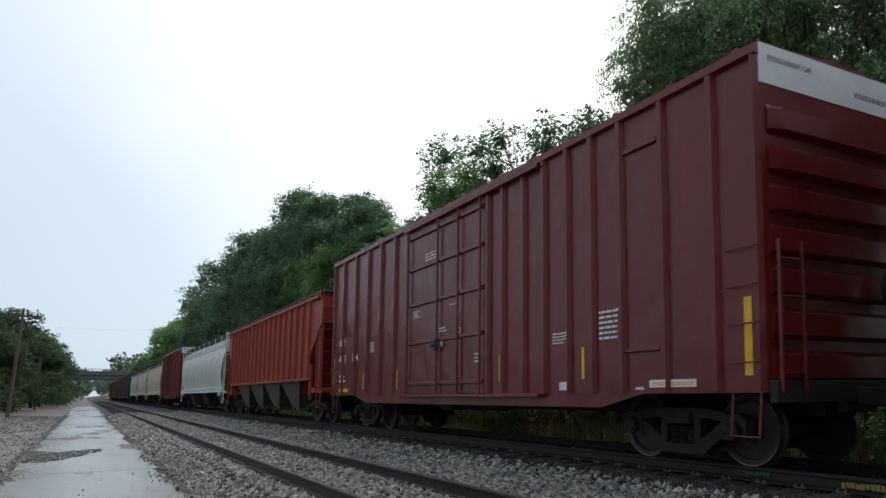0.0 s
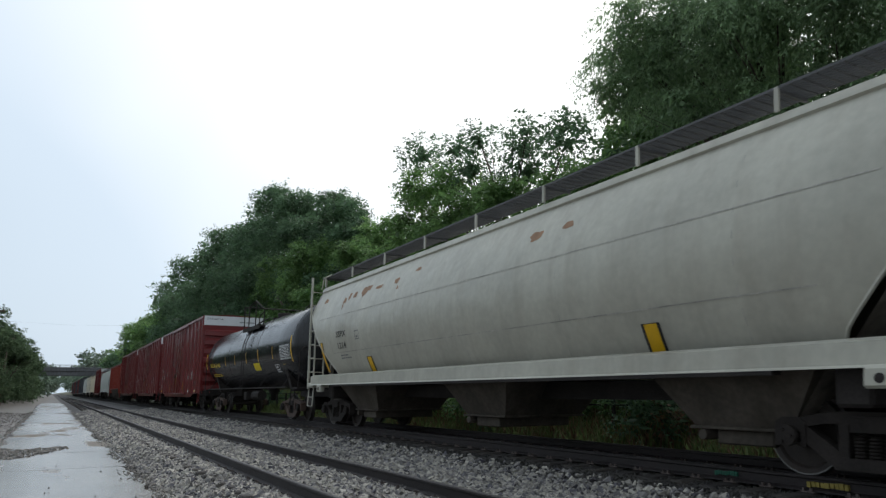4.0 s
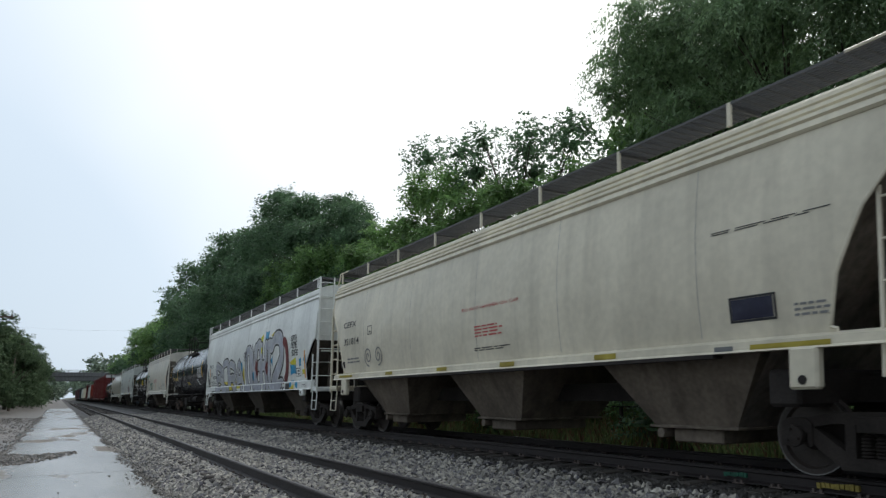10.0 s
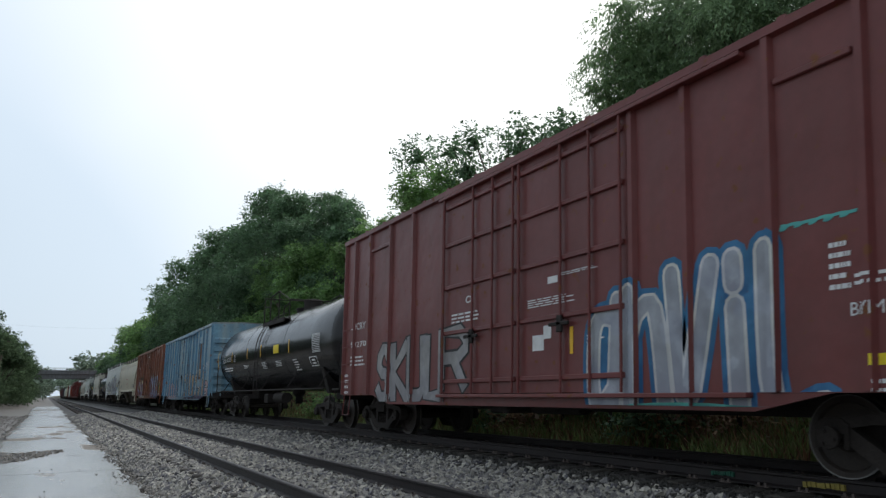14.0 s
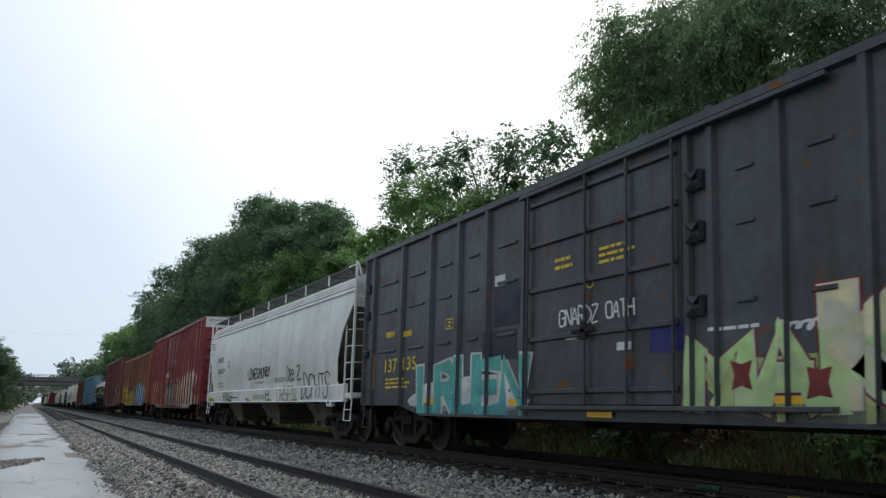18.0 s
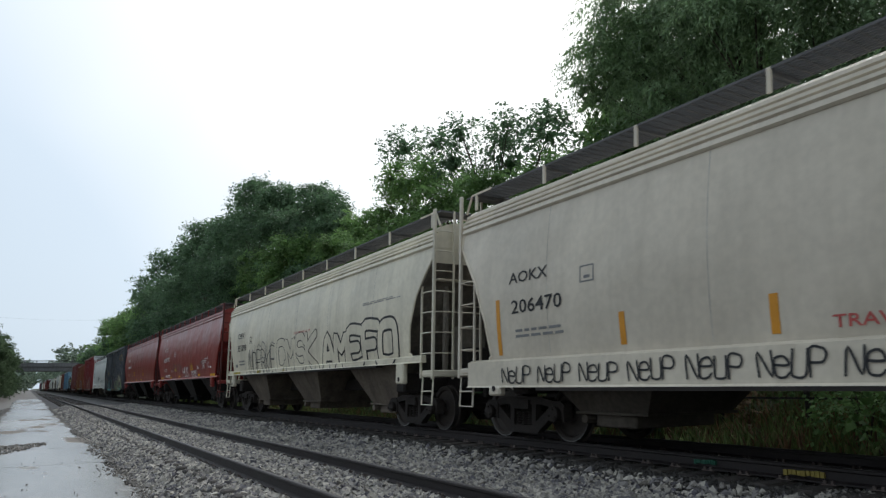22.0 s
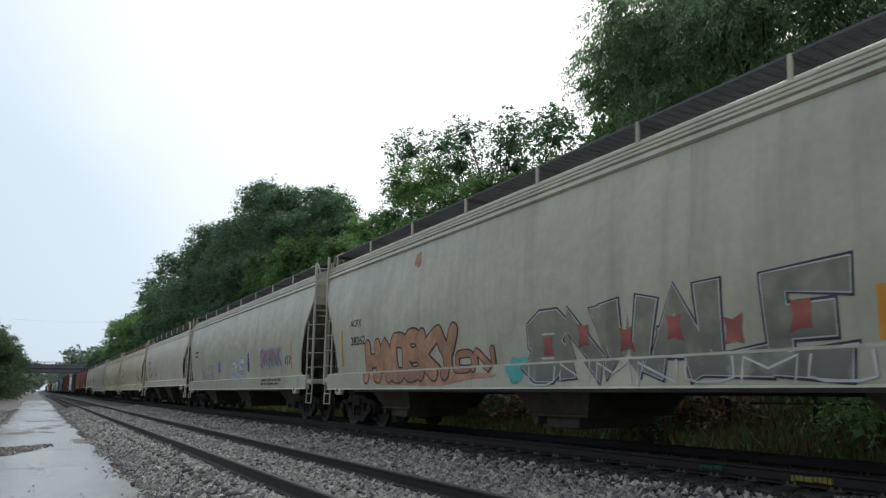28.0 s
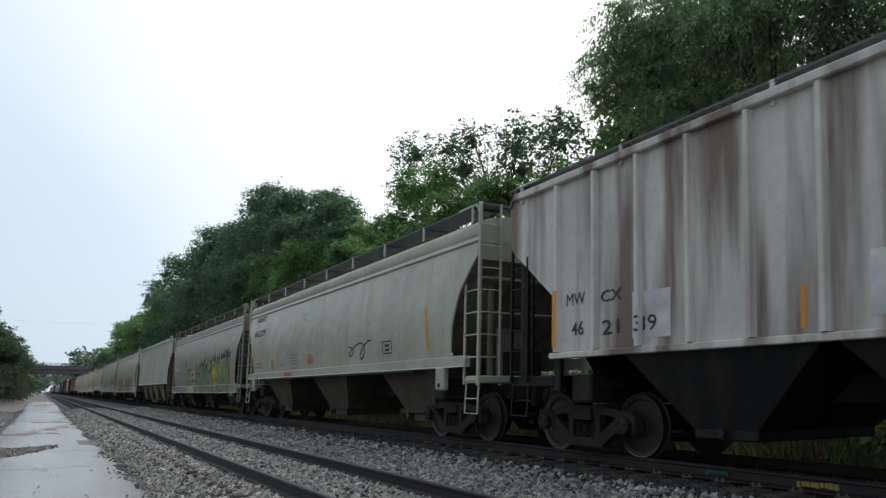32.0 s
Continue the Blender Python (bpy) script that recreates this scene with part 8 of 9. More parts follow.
c.patch(0.82, 2.11, 0.58, 0.24, black_ink, name="sign")
c.text("62", 1.0, 1.79, 0.38, 0.2, "w")
c.patch(0.93, 1.76, 0.53, 0.27, black_ink, name="sign")
c.text("57", 1.81, 1.78, 0.39, 0.18, "w")
c.patch(1.77, 1.75, 0.46, 0.25, black_ink, name="sign")
c.scrawl(0.64, 2.45, 0.75, 0.87, black_ink, seed=181, loops=3)
c.scrawl(3.55, 1.98, 0.65, 0.25, white_ink, seed=183, loops=2)
c.scrawl(7.1, 3.63, 0.93, 0.3, C["GD"], seed=184, loops=3)
c.patch(8.29, 1.32, 0.19, 0.47)
c.patch(10.17, 1.06, 0.19, 0.46)
c.patch(12.62, 1.8, 0.8, 1.85, rust_panel, name="rust_patch")
c.box(13.73, 1.34, 0.43, 0.22, "w", rows=2)
c.patch(12.91, 1.0, 0.21, 0.48)
c.patch(5.84, 1.11, 0.17, 0.48)
c.patch(5.41, 1.46, 0.74, 0.48, C["BGR"], name="sign")
c.patch(7.28, 1.56, 0.51, 0.26, black_ink, name="sign")
for k in range(44):
    # rust run down from seams and door fittings
    sr = random.Random(700 + k)
    d = sr.choice((6.35, 6.5, 9.5, 9.7, 10.75, 11.75, 12.5)) + sr.uniform(-0.15, 0.2) if k % 4 else sr.uniform(0.5, 15)
    c.blob(d, sr.uniform(0.95, 3.6), sr.uniform(0.03, 0.08), sr.uniform(0.1, 0.55), rust_spot, seed=k, name="rust_run", lift=0.0125)
c.puff("ATRAN", 2.2, 0.82, 4.0, 0.8, C["PNK"], C["DK"], fat=0.46, rim=0.06, seed=182, soft=False, line=C["WH"])
c.puff("CYOK", 8.35, 0.98, 3.7, 0.95, C["BEI"], C["DK"], fat=0.36, rim=0.1, seed=186, line=C["WH"])
c.puff("S", 12.35, 0.98, 1.0, 1.15, C["BEI"], C["DK"], fat=0.34, rim=0.1, seed=187, line=C["WH"])
c.puff("V", 13.25, 0.98, 0.9, 1.15, C["BEI"], C["DK"], fat=0.34, rim=0.1, seed=188, line=C["WH"])
c.blob(8.3, 0.74, 6.2, 0.26, C["DPP"], seed=189, lift=0.0136)
c.blob(14.1, 0.85, 1.3, 0.8, C["WH"], seed=195, lift=0.003)
c.puff("S", 14.2, 0.9, 1.0, 0.65, C["PNK"], C["DK"], fat=0.35, rim=0.05, seed=196)
c.hand("WEMY", 14.3, 2.25, 0.8, 0.28, white_ink, thick=0.03, seed=197, slope=0.1)
for k, (d, z, w, h) in enumerate(((11.05, 0.95, 0.55, 0.5), (12.5, 1.7, 0.5, 0.3), (9.0, 0.92, 0.3, 0.4), (6.0, 1.0, 0.3, 1.6), (9.5, 2.2, 0.12, 1.2))):
    c.blob(d, z, w, h, rust_spot, seed=200 + k, name="rust_patch", lift=0.0142)
c = T[13]
c.text("TILX", 1.18, 2.39, 0.68, 0.19, "w")
c.text("261337", 1.98, 2.42, 0.89, 0.19, "w")
c.patch(0.05, 2.16, 0.23, 0.88)
c.patch(2.94, 2.4, 0.14, 0.41)
c.patch(5.63, 2.4, 0.16, 0.43)
c.patch(7.69, 2.39, 0.18, 0.45)
c.patch(11.3, 2.36, 0.19, 0.44)
c.box(3.37, 2.39, 0.26, 0.27, "w", rows=1)
c.patch(9.54, 2.42, 0.66, 0.3, sign_yellow, name="sign")
c.rows(1.39, 1.98, 1.65, 0.2, 2, "w", seed=204)
c.rows(4.95, 2.03, 0.72, 0.16, 3, "w", seed=205)
c.rows(7.78, 1.92, 0.73, 0.27, 5, "w", seed=206)
c.rows(9.59, 1.95, 0.94, 0.21, 4, "w", seed=207)
c.rows(11.63, 1.73, 0.54, 0.41, 5, "w", seed=208)
c.box(13.29, 1.83, 0.68, 0.29, "w", rows=2)
c.rows(13.8, 2.25, 0.68, 0.53, 10, "w", seed=210, border=True)
c = T[14]
c.text("UCRY", 0.74, 2.6, 0.82, 0.18, "w")
c.text("9270", 0.73, 2.15, 0.85, 0.14, "w")
c.rows(0.71, 1.65, 0.85, 0.29, 3, "w", seed=213)
c.rows(0.12, 0.93, 0.29, 0.58, 4, "w", seed=214)
c.text("O", 6.5, 2.65, 0.22, 0.14, "w")
c.rows(5.95, 2.29, 1.18, 0.21, 3, "w", seed=218)
c.rows(8.47, 2.32, 1.23, 0.15, 4, "w", seed=219)
c.rows(9.38, 2.75, 0.9, 0.06, 2, "w", seed=220)
c.patch(8.55, 1.62, 0.3, 0.25, white_ink, name="sign")
c.patch(8.85, 1.8, 0.2, 0.21, white_ink, name="sign")
c.patch(9.43, 1.53, 0.19, 0.41)
c.patch(9.03, 2.67, 0.25, 0.11, white_ink, name="sign")
c.rows(9.88, 1.65, 0.37, 0.15, 3, "w", seed=225)
c.scrawl(13.05, 2.69, 0.83, 0.05, C["TEA"], seed=227, loops=5)
c.text("BYM", 13.74, 1.68, 0.32, 0.13, "w")
c.rows(13.57, 1.93, 0.24, 0.54, 5, "w", seed=229)
c.box(14.07, 1.42, 0.44, 0.29, "w", rows=2)
c.patch(13.89, 1.19, 0.78, 0.11, sign_yellow, name="sign")
c.patch(15.31, 1.07, 0.16, 1.0)
c.rows(13.81, 1.96, 0.88, 0.15, 2, "w", seed=233)
c.rows(13.89, 0.82, 0.31, 0.26, 3, "w", seed=234)
c.patch(15.01, 1.17, 0.21, 0.16, white_ink, name="sign")
c.puff("SKUL", 2.3, 0.9, 3.2, 1.2, C["SILD"], black_ink, fat=0.34, rim=0.05, seed=215, soft=False)
c.puff("R", 5.4, 1.1, 1.1, 1.0, C["SILD"], black_ink, fat=0.3, rim=0.05, seed=216, soft=False)
c.puff("anViL", 9.95, 0.75, 3.5, 1.5, C["SILB"], C["BLU"], fat=0.3, rim=0.12, seed=226, lift_end=0.18, line=C["WH"])
c.blob(9.9, 0.62, 3.7, 0.2, C["TEA"], seed=229, lift=0.0138)
c = T[15]
c.text("CIC", 3.07, 3.14, 0.66, 0.27, "w")
c.patch(2.81, 2.96, 1.15, 0.85, C["DB"], name="sign")
c.patch(1.66, 3.1, 1.07, 0.77, C["DB"], name="sign")
c.patch(4.07, 3.09, 1.04, 0.38, C["DB"], name="sign")
c.text("17", 2.05, 2.34, 0.54, 0.24, C["g_tan"])
c.text("04", 3.05, 2.36, 0.66, 0.23, C["g_tan"])
c.text("61", 4.24, 2.28, 0.66, 0.27, C["g_tan"])
c.patch(0.74, 1.16, 0.2, 0.93)
c.text("2G", 5.57, 1.04, 0.54, 0.28, "g")
c.patch(5.39, 1.54, 0.75, 0.35, C["GRY"], name="sign")
c.blob(1.2, 0.95, 0.8, 0.8, C["CY"], seed=241, lift=0.003)
c.blob(5.0, 0.82, 1.5, 1.2, C["CY"], seed=244, lift=0.003)
c.blob(5.9, 0.78, 3.9, 0.75, C["YEL"], seed=245, lift=0.0034)
c.blob(9.7, 0.8, 4.9, 1.4, C["CYB"], seed=246, lift=0.0034)
c.puff("OSMA", 1.45, 0.92, 4.0, 1.15, C["YEL"], C["ORA"], fat=0.44, rim=0.11, seed=243, line=C["BLN"], shine=C["WH"], lift_end=0.06)
c.puff("MERA", 6.0, 0.9, 3.6, 0.95, C["YLB"], C["YEL"], fat=0.32, rim=0.08, seed=242, line=C["OLV"], soft=False, lift_end=0.1)
c.hand("NMINA", 6.1, 1.35, 3.4, 0.65, C["OLV"], thick=0.05, seed=240, soft=False)
c.puff("HFRAM", 9.9, 0.92, 4.6, 1.4, C["CYB"], C["WH"], fat=0.36, rim=0.06, seed=239, line=C["SBl"], soft=False, shine=C["WH"], wild=0.14)
c.burst(11.0, 2.2, 0.5, C["WH"], rays=6, seed=3)
c.hand("2G", 5.45, 1.05, 0.8, 0.45, C["BLN"], thick=0.05, seed=247)
c.hand("URGER", 1.1, 3.32, 1.5, 0.26, white_ink, thick=0.035, seed=248, slope=0.1)
c = T[16]
c.blob(0.25, 0.76, 5.5, 1.2, C["TAN"], seed=248)
c.blob(9.2, 0.78, 4.9, 1.1, C["GT"], seed=249)
c.blob(5.74, 0.71, 3.46, 1.3, C["GT"], seed=252)
c.rows(7.56, 3.23, 0.92, 0.19, 3, "w", seed=253)
c.patch(9.71, 2.21, 2.67, 1.01, C["PR"], name="sign")
c.patch(13.31, 3.32, 0.65, 1.08, C["PR"], name="sign")
c.rows(13.99, 1.93, 0.68, 0.46, 6, "w", seed=256)
c.scrawl(14.89, 1.37, 0.38, 0.19, C["GD"], seed=257, loops=2)
c.box(14.08, 1.43, 0.53, 0.24, "k", rows=2)
c.patch(14.16, 1.12, 0.45, 0.2)
c.patch(14.88, 1.14, 0.35, 0.22)
c.blob(13.31, 0.82, 2.12, 0.37, C["GT"], seed=261)
c.patch(0.04, 2.69, 0.28, 1.34, orange_tape)
c.rows(4.9, 2.45, 2.2, 0.25, 2, "w", seed=263)
c.hand("TAY", 14.5, 0.9, 0.8, 0.3, C["WH"], thick=0.04, seed=264)
c.puff("SREDNK", 0.45, 0.85, 5.2, 1.35, C["ORG"], C["CRM"], fat=0.42, rim=0.07, seed=250, line=C["RD"], soft=False, wild=0.16)
c.hand("WSRKS", 0.7, 0.95, 4.9, 1.1, C["RD"], thick=0.05, seed=255, soft=False)
for k in range(9):
    c.blob(0.6 + 0.56 * k, 1.0 + 0.3 * (k % 3), 0.34, 0.3, C[("CRM", "YE2", "PNK")[k % 3]], seed=273 + k, spikes=4, lift=0.0128)
c.puff("SHE", 6.1, 0.85, 2.9, 1.0, C["GT"], C["DK"], fat=0.3, rim=0.05, seed=258, soft=False)
c.hand("KHEI", 6.0, 1.2, 2.9, 1.1, C["SIL"], thick=0.05, seed=259, soft=False)
c.blob(9.1, 0.78, 4.8, 1.0, C["BRN"], seed=272, lift=0.0034)
c.puff("GAOOERO", 9.25, 0.88, 4.5, 1.42, C["CRB"], C["WH"], fat=0.44, rim=0.07, seed=251, line=C["LIL"], wild=0.05)
for k in range(12):
    c.blob(9.35 + 0.37 * k, (1.0, 1.9, 1.45)[k % 3], 0.26, 0.42, C[("YE2", "BRN", "LIL", "BRN")[k % 4]], seed=290 + k, lift=0.0128, spikes=4)
c.hand("UIUNUIM", 9.3, 0.82, 4.4, 0.8, C["WH"], thick=0.055, seed=252)
for k in range(8):
    c.blob(9.4 + k * 0.56, 2.05 + 0.1 * (k % 3), 0.3, 0.42, C["YG"] if k % 2 else C["GT"], seed=265 + k, spikes=4, lift=0.003)
c = T[17]
c.text("DAKX", 2.09, 2.68, 0.95, 0.21, "k")
c.text("252529", 2.11, 2.22, 1.23, 0.19, "k")
c.patch(2.05, 2.67, 1.03, 0.22, C["WH2"], name="sign")
c.rows(2.14, 1.62, 0.97, 0.23, 2, "g", seed=268)
c.box(3.89, 2.41, 0.31, 0.25, "k", rows=1)
c.rows(4.53, 1.15, 1.52, 0.1, 1, "k", seed=273)
c.patch(0.8, 1.06, 0.94, 0.1, C["OL"], name="sign")
c.patch(4.33, 1.04, 0.37, 0.08, C["OL"], name="sign")
c.patch(7.0, 1.02, 0.48, 0.08, C["OL"], name="sign")
c.box(2.66, 1.1, 0.28, 0.15, "r", rows=1)
c.rows(7.84, 1.65, 1.29, 0.09, 2, "r", seed=280)
c.rows(10.12, 1.65, 1.41, 0.16, 4, "g", seed=281)
c.rows(7.78, 1.11, 1.67, 0.17, 4, "g", seed=284)
c.patch(6.79, 1.08, 0.45, 0.08, C["OL"], name="sign")
c.patch(9.54, 1.05, 0.48, 0.08, C["OL"], name="sign")
c.patch(12.17, 1.02, 0.49, 0.09, C["OL"], name="sign")
c.patch(0.61, 1.11, 0.91, 0.1, C["OL"], name="sign")
c.patch(4.15, 1.09, 0.32, 0.1, C["OL"], name="sign")
c.hand("EHO", 0.35, 3.3, 0.85, 0.3, black_ink, thick=0.035, seed=270)
c.hand("nn", 0.45, 3.0, 0.5, 0.16, black_ink, thick=0.03, seed=271)
c.hand("HUNKER", 3.2, 1.06, 1.6, 0.36, black_ink, thick=0.035, seed=272)
c.hand("LOVES", 6.95, 1.86, 1.4, 0.34, black_ink, thick=0.05, seed=273)
c.hand("MoNey", 8.42, 1.84, 1.35, 0.36, black_ink, thick=0.05, seed=274, slope=0.06)
c.hand("Deez", 11.5, 1.68, 0.95, 0.4, black_ink, thick=0.04, seed=275)
c.hand("Z", 12.42, 1.7, 0.4, 0.38, black_ink, thick=0.04, seed=276)
c.hand("H", 9.4, 1.06, 0.36, 0.42, black_ink, thick=0.045, seed=277)
c.hand("DCHTS", 13.0, 1.15, 2.2, 0.65, black_ink, thick=0.04, seed=278)
c.hand("CRSEN", 10.6, 1.05, 1.9, 0.42, C["TAN"], thick=0.045, seed=279)
c = T[18]
c.rows(1.28, 2.36, 0.44, 0.27, 1, "y", seed=293)
c.rows(2.14, 2.32, 0.49, 0.26, 1, "y", seed=294)
c.text("137", 1.22, 1.65, 0.61, 0.3, "y")
c.text("135", 2.11, 1.67, 0.61, 0.28, "y")
c.box(3.94, 2.39, 0.28, 0.2, "y", rows=2)
c.patch(0.54, 1.29, 0.14, 0.8, orange_tape)
c.rows(1.24, 1.28, 1.37, 0.26, 3, "y", seed=299)
c.patch(3.22, 0.96, 0.49, 0.12)
c.patch(5.95, 0.94, 0.4, 0.11)
c.patch(7.9, 0.73, 0.5, 0.13)
c.rows(8.33, 2.91, 0.78, 0.29, 3, "y", seed=303)
c.rows(7.36, 2.97, 0.48, 0.24, 2, "y", seed=304)
c.text("O", 8.03, 2.61, 0.17, 0.14, "y")
c.patch(7.53, 1.9, 0.24, 0.1, white_ink, name="sign")
c.patch(8.57, 1.68, 0.27, 0.11, white_ink, name="sign")
c.patch(9.17, 1.61, 0.58, 0.34, C["NV"], name="sign")
c.patch(5.25, 1.7, 0.99, 0.51, C["DBL"], name="sign")
c.patch(5.62, 2.27, 0.76, 0.78, C["DBL"], name="sign")
c.patch(5.67, 2.99, 0.31, 0.19, white_ink, name="sign")
c.blob(2.3, 0.74, 4.4, 0.75, C["WH"], seed=313)
c.rows(10.1, 1.78, 0.64, 0.09, 1, "w", seed=315)
c.scrawl(11.0, 1.72, 0.39, 0.12, white_ink, seed=316, loops=3)
c.blob(9.7, 0.72, 3.1, 0.85, C["LGR"], seed=316)
c.patch(12.58, 3.4, 0.66, 0.47, C["yb"], name="sign")
c.patch(13.49, 3.36, 0.58, 0.51, C["yb"], name="sign")
c.patch(14.32, 3.32, 0.69, 0.5, C["yb"], name="sign")
c.patch(12.62, 3.16, 0.62, 0.07, C["Y2"], name="sign")
c.patch(13.53, 3.14, 0.51, 0.09, C["Y2"], name="sign")
c.patch(14.36, 3.14, 0.6, 0.07, C["Y2"], name="sign")
c.blob(13.08, 1.53, 1.87, 0.38, C["LGR"], seed=324)
c.blob(11.7, 0.74, 2.6, 0.62, C["TEA"], seed=326)
c.blob(13.0, 0.76, 0.9, 0.85, C["TEA"], seed=327)
c.box(13.46, 1.65, 0.5, 0.28, "w", rows=2)
c.scrawl(14.09, 2.07, 0.87, 0.29, white_ink, seed=328, loops=3)
c.rows(14.26, 1.47, 0.61, 0.45, 5, "y", seed=329)
c.patch(15.16, 1.24, 0.52, 0.18, orange_tape)
c.patch(15.26, 1.8, 0.38, 0.26, orange_tape)
c.blob(14.94, 0.92, 0.85, 0.48, C["LGR"], seed=332)
c.blob(15.24, 0.91, 0.31, 0.19, C["RD"], seed=333)
c.patch(10.82, 0.97, 0.53, 0.08)
c.patch(13.24, 0.98, 0.42, 0.09)
c.hand("GNARDZ", 7.4, 2.12, 0.85, 0.24, white_ink, thick=0.03, seed=306)
c.hand("OATH", 8.4, 2.14, 0.55, 0.22, white_ink, thick=0.03, seed=307)
c.puff("LRUEN", 2.8, 0.86, 3.7, 0.85, C["TEA"], C["WH"], fat=0.4, rim=0.06, seed=314, soft=False)
c.puff("MAR", 9.75, 0.98, 2.5, 0.72, C["LGB"], C["RD"], fat=0.5, rim=0.045, seed=317, soft=False, line=C["WH"])
c.puff("KX", 11.5, 1.05, 1.9, 1.0, C["CRB"], C["RD"], fat=0.5, rim=0.045, seed=325, soft=False, line=C["WH"])
c.puff("AM", 13.1, 0.98, 1.9, 0.6, C["LGB"], C["RD"], fat=0.46, rim=0.045, seed=334, soft=False, line=C["WH"])
for k, (d, z) in enumerate(((10.3, 1.1), (11.2, 1.0), (12.2, 1.3), (13.0, 1.2), (13.9, 1.4))):
    c.blob(d, z, 0.3, 0.36, C["RD"], seed=326 + k, spikes=4, lift=0.0134)
c = T[19]
c.text("AOKX", 2.5, 2.99, 1.28, 0.25, "w")
c.text("484950", 2.54, 2.45, 1.89, 0.23, "w")
c.box(5.91, 2.69, 0.34, 0.26, "w", rows=1)
c.rows(2.68, 1.87, 0.93, 0.2, 2, "w", seed=339)
c.rows(5.88, 1.82, 0.86, 0.4, 2, "y", seed=340)
c.rows(2.64, 3.72, 0.59, 0.09, 3, "w", seed=341)
c.text("WARNING", 10.73, 2.17, 0.58, 0.05, "y")
c.rows(10.55, 1.78, 0.95, 0.26, 4, "y", seed=343)
c.patch(4.28, 1.5, 0.59, 0.1)
c.patch(7.0, 1.49, 0.54, 0.11)
c.patch(9.73, 1.47, 0.52, 0.11)
c.patch(1.72, 1.51, 0.53, 0.11)
c.rows(8.01, 1.83, 0.29, 0.09, 2, "w", seed=348)
c.rows(4.94, 1.85, 0.47, 0.1, 2, "w", seed=349)
c.scrawl(5.03, 2.72, 0.63, 0.22, C["DR"], seed=350, loops=3)
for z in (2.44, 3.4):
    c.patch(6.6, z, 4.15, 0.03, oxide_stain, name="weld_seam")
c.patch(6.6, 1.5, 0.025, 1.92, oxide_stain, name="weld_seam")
for k, (d, z, w, h) in enumerate(((7.2, 2.9, 0.5, 0.5), (9.9, 2.75, 0.5, 0.55), (2.0, 2.2, 0.4, 0.5))):
    c.blob(d, z, w, h, oxide_stain, seed=880 + k, name="dark_stain", lift=0.003)
c = T[20]
c.text("AOKX", 2.53, 3.01, 1.27, 0.28, "w")
c.text("484772", 2.52, 2.42, 1.82, 0.25, "w")
c.box(5.85, 2.66, 0.33, 0.26, "w", rows=1)
c.rows(2.62, 1.84, 1.01, 0.21, 2, "w", seed=354)
c.text("WARNING", 5.93, 2.18, 0.59, 0.05, "y")
c.rows(5.94, 1.83, 0.71, 0.23, 3, "y", seed=356)
c.rows(2.65, 3.65, 0.55, 0.13, 3, "w", seed=357)
c.rows(4.92, 1.81, 0.46, 0.12, 2, "w", seed=358)
c.patch(1.17, 1.47, 1.1, 0.1)
c.patch(4.35, 1.48, 0.48, 0.1)
c.patch(6.98, 1.48, 0.49, 0.1)
c.scrawl(2.83, 1.53, 1.51, 0.15, white_ink, seed=367, loops=3)
c.hand("JESSY", 5.4, 1.84, 1.3, 0.34, grey_ink, thick=0.03, seed=363)
c.hand("JSSM", 6.75, 1.84, 1.2, 0.32, grey_ink, thick=0.03, seed=364)
c.hand("HUS", 8.4, 1.52, 1.35, 0.46, white_ink, thick=0.045, seed=365)
c.hand("UNIMICI", 10.6, 1.46, 1.4, 0.32, white_ink, thick=0.04, seed=366)
c.text("WARNING", 10.45, 2.1, 0.5, 0.06, "y")
c.rows(10.27, 1.8, 0.92, 0.28, 4, "y", seed=368)
c.rows(12.0, 1.82, 0.5, 0.16, 3, "w", seed=369)
c.patch(12.07, 1.48, 0.5, 0.12)
c.patch(14.67, 1.46, 0.5, 0.1)
c.patch(15.22, 1.44, 0.44, 0.11)
c.box(13.15, 1.83, 0.5, 0.36, "w", rows=2)
c.loop(12.95, 1.95, 0.5, 0.42, grey_ink, thick=0.03, a0=0.5, a1=7.5, turns=0.15)
c.loop(14.5, 1.97, 0.26, 0.24, white_ink, thick=0.035)
c.patch(14.78, 1.81, 0.27, 0.08, white_ink, name="sign")
c.rows(13.75, 2.05, 0.35, 0.25, 3, "w", seed=370)
c.rows(14.25, 2.2, 0.3, 0.14, 2, "w", seed=371)
c = T[21]
c.text("CEFX", 2.21, 2.77, 0.9, 0.21, "k")
c.text("351099", 2.19, 2.28, 1.21, 0.24, "k")
c.box(3.88, 2.53, 0.29, 0.23, "k", rows=1)
c.rows(2.29, 1.73, 0.95, 0.23, 2, "g", seed=371)
c.text("DO NOT HAMMER ON CAR", 8.89, 2.53, 1.47, 0.06, "r")
c.patch(1.62, 1.43, 1.04, 0.09, C["OL"], name="sign")
c.patch(4.9, 1.42, 0.48, 0.09, C["OL"], name="sign")
c.patch(7.51, 1.4, 0.47, 0.08, C["OL"], name="sign")
c.patch(1.73, 1.7, 0.29, 0.11, C["GD"], name="sign")
c.rows(14.07, 2.86, 2.11, 0.08, 2, "g", seed=381)
c.box(14.26, 1.78, 0.48, 0.28, "k", rows=2)
c.hand("NOERKE", 3.6, 1.42, 3.3, 0.8, black_ink, thick=0.035, seed=372)
c.hand("MIERVE", 3.75, 1.45, 3.2, 0.9, grey_ink, thick=0.03, seed=373)
c.puff("CMSK", 7.1, 1.5, 3.7, 0.85, cream, black_ink, fat=0.34, rim=0.03, seed=374, lift_end=0.1)
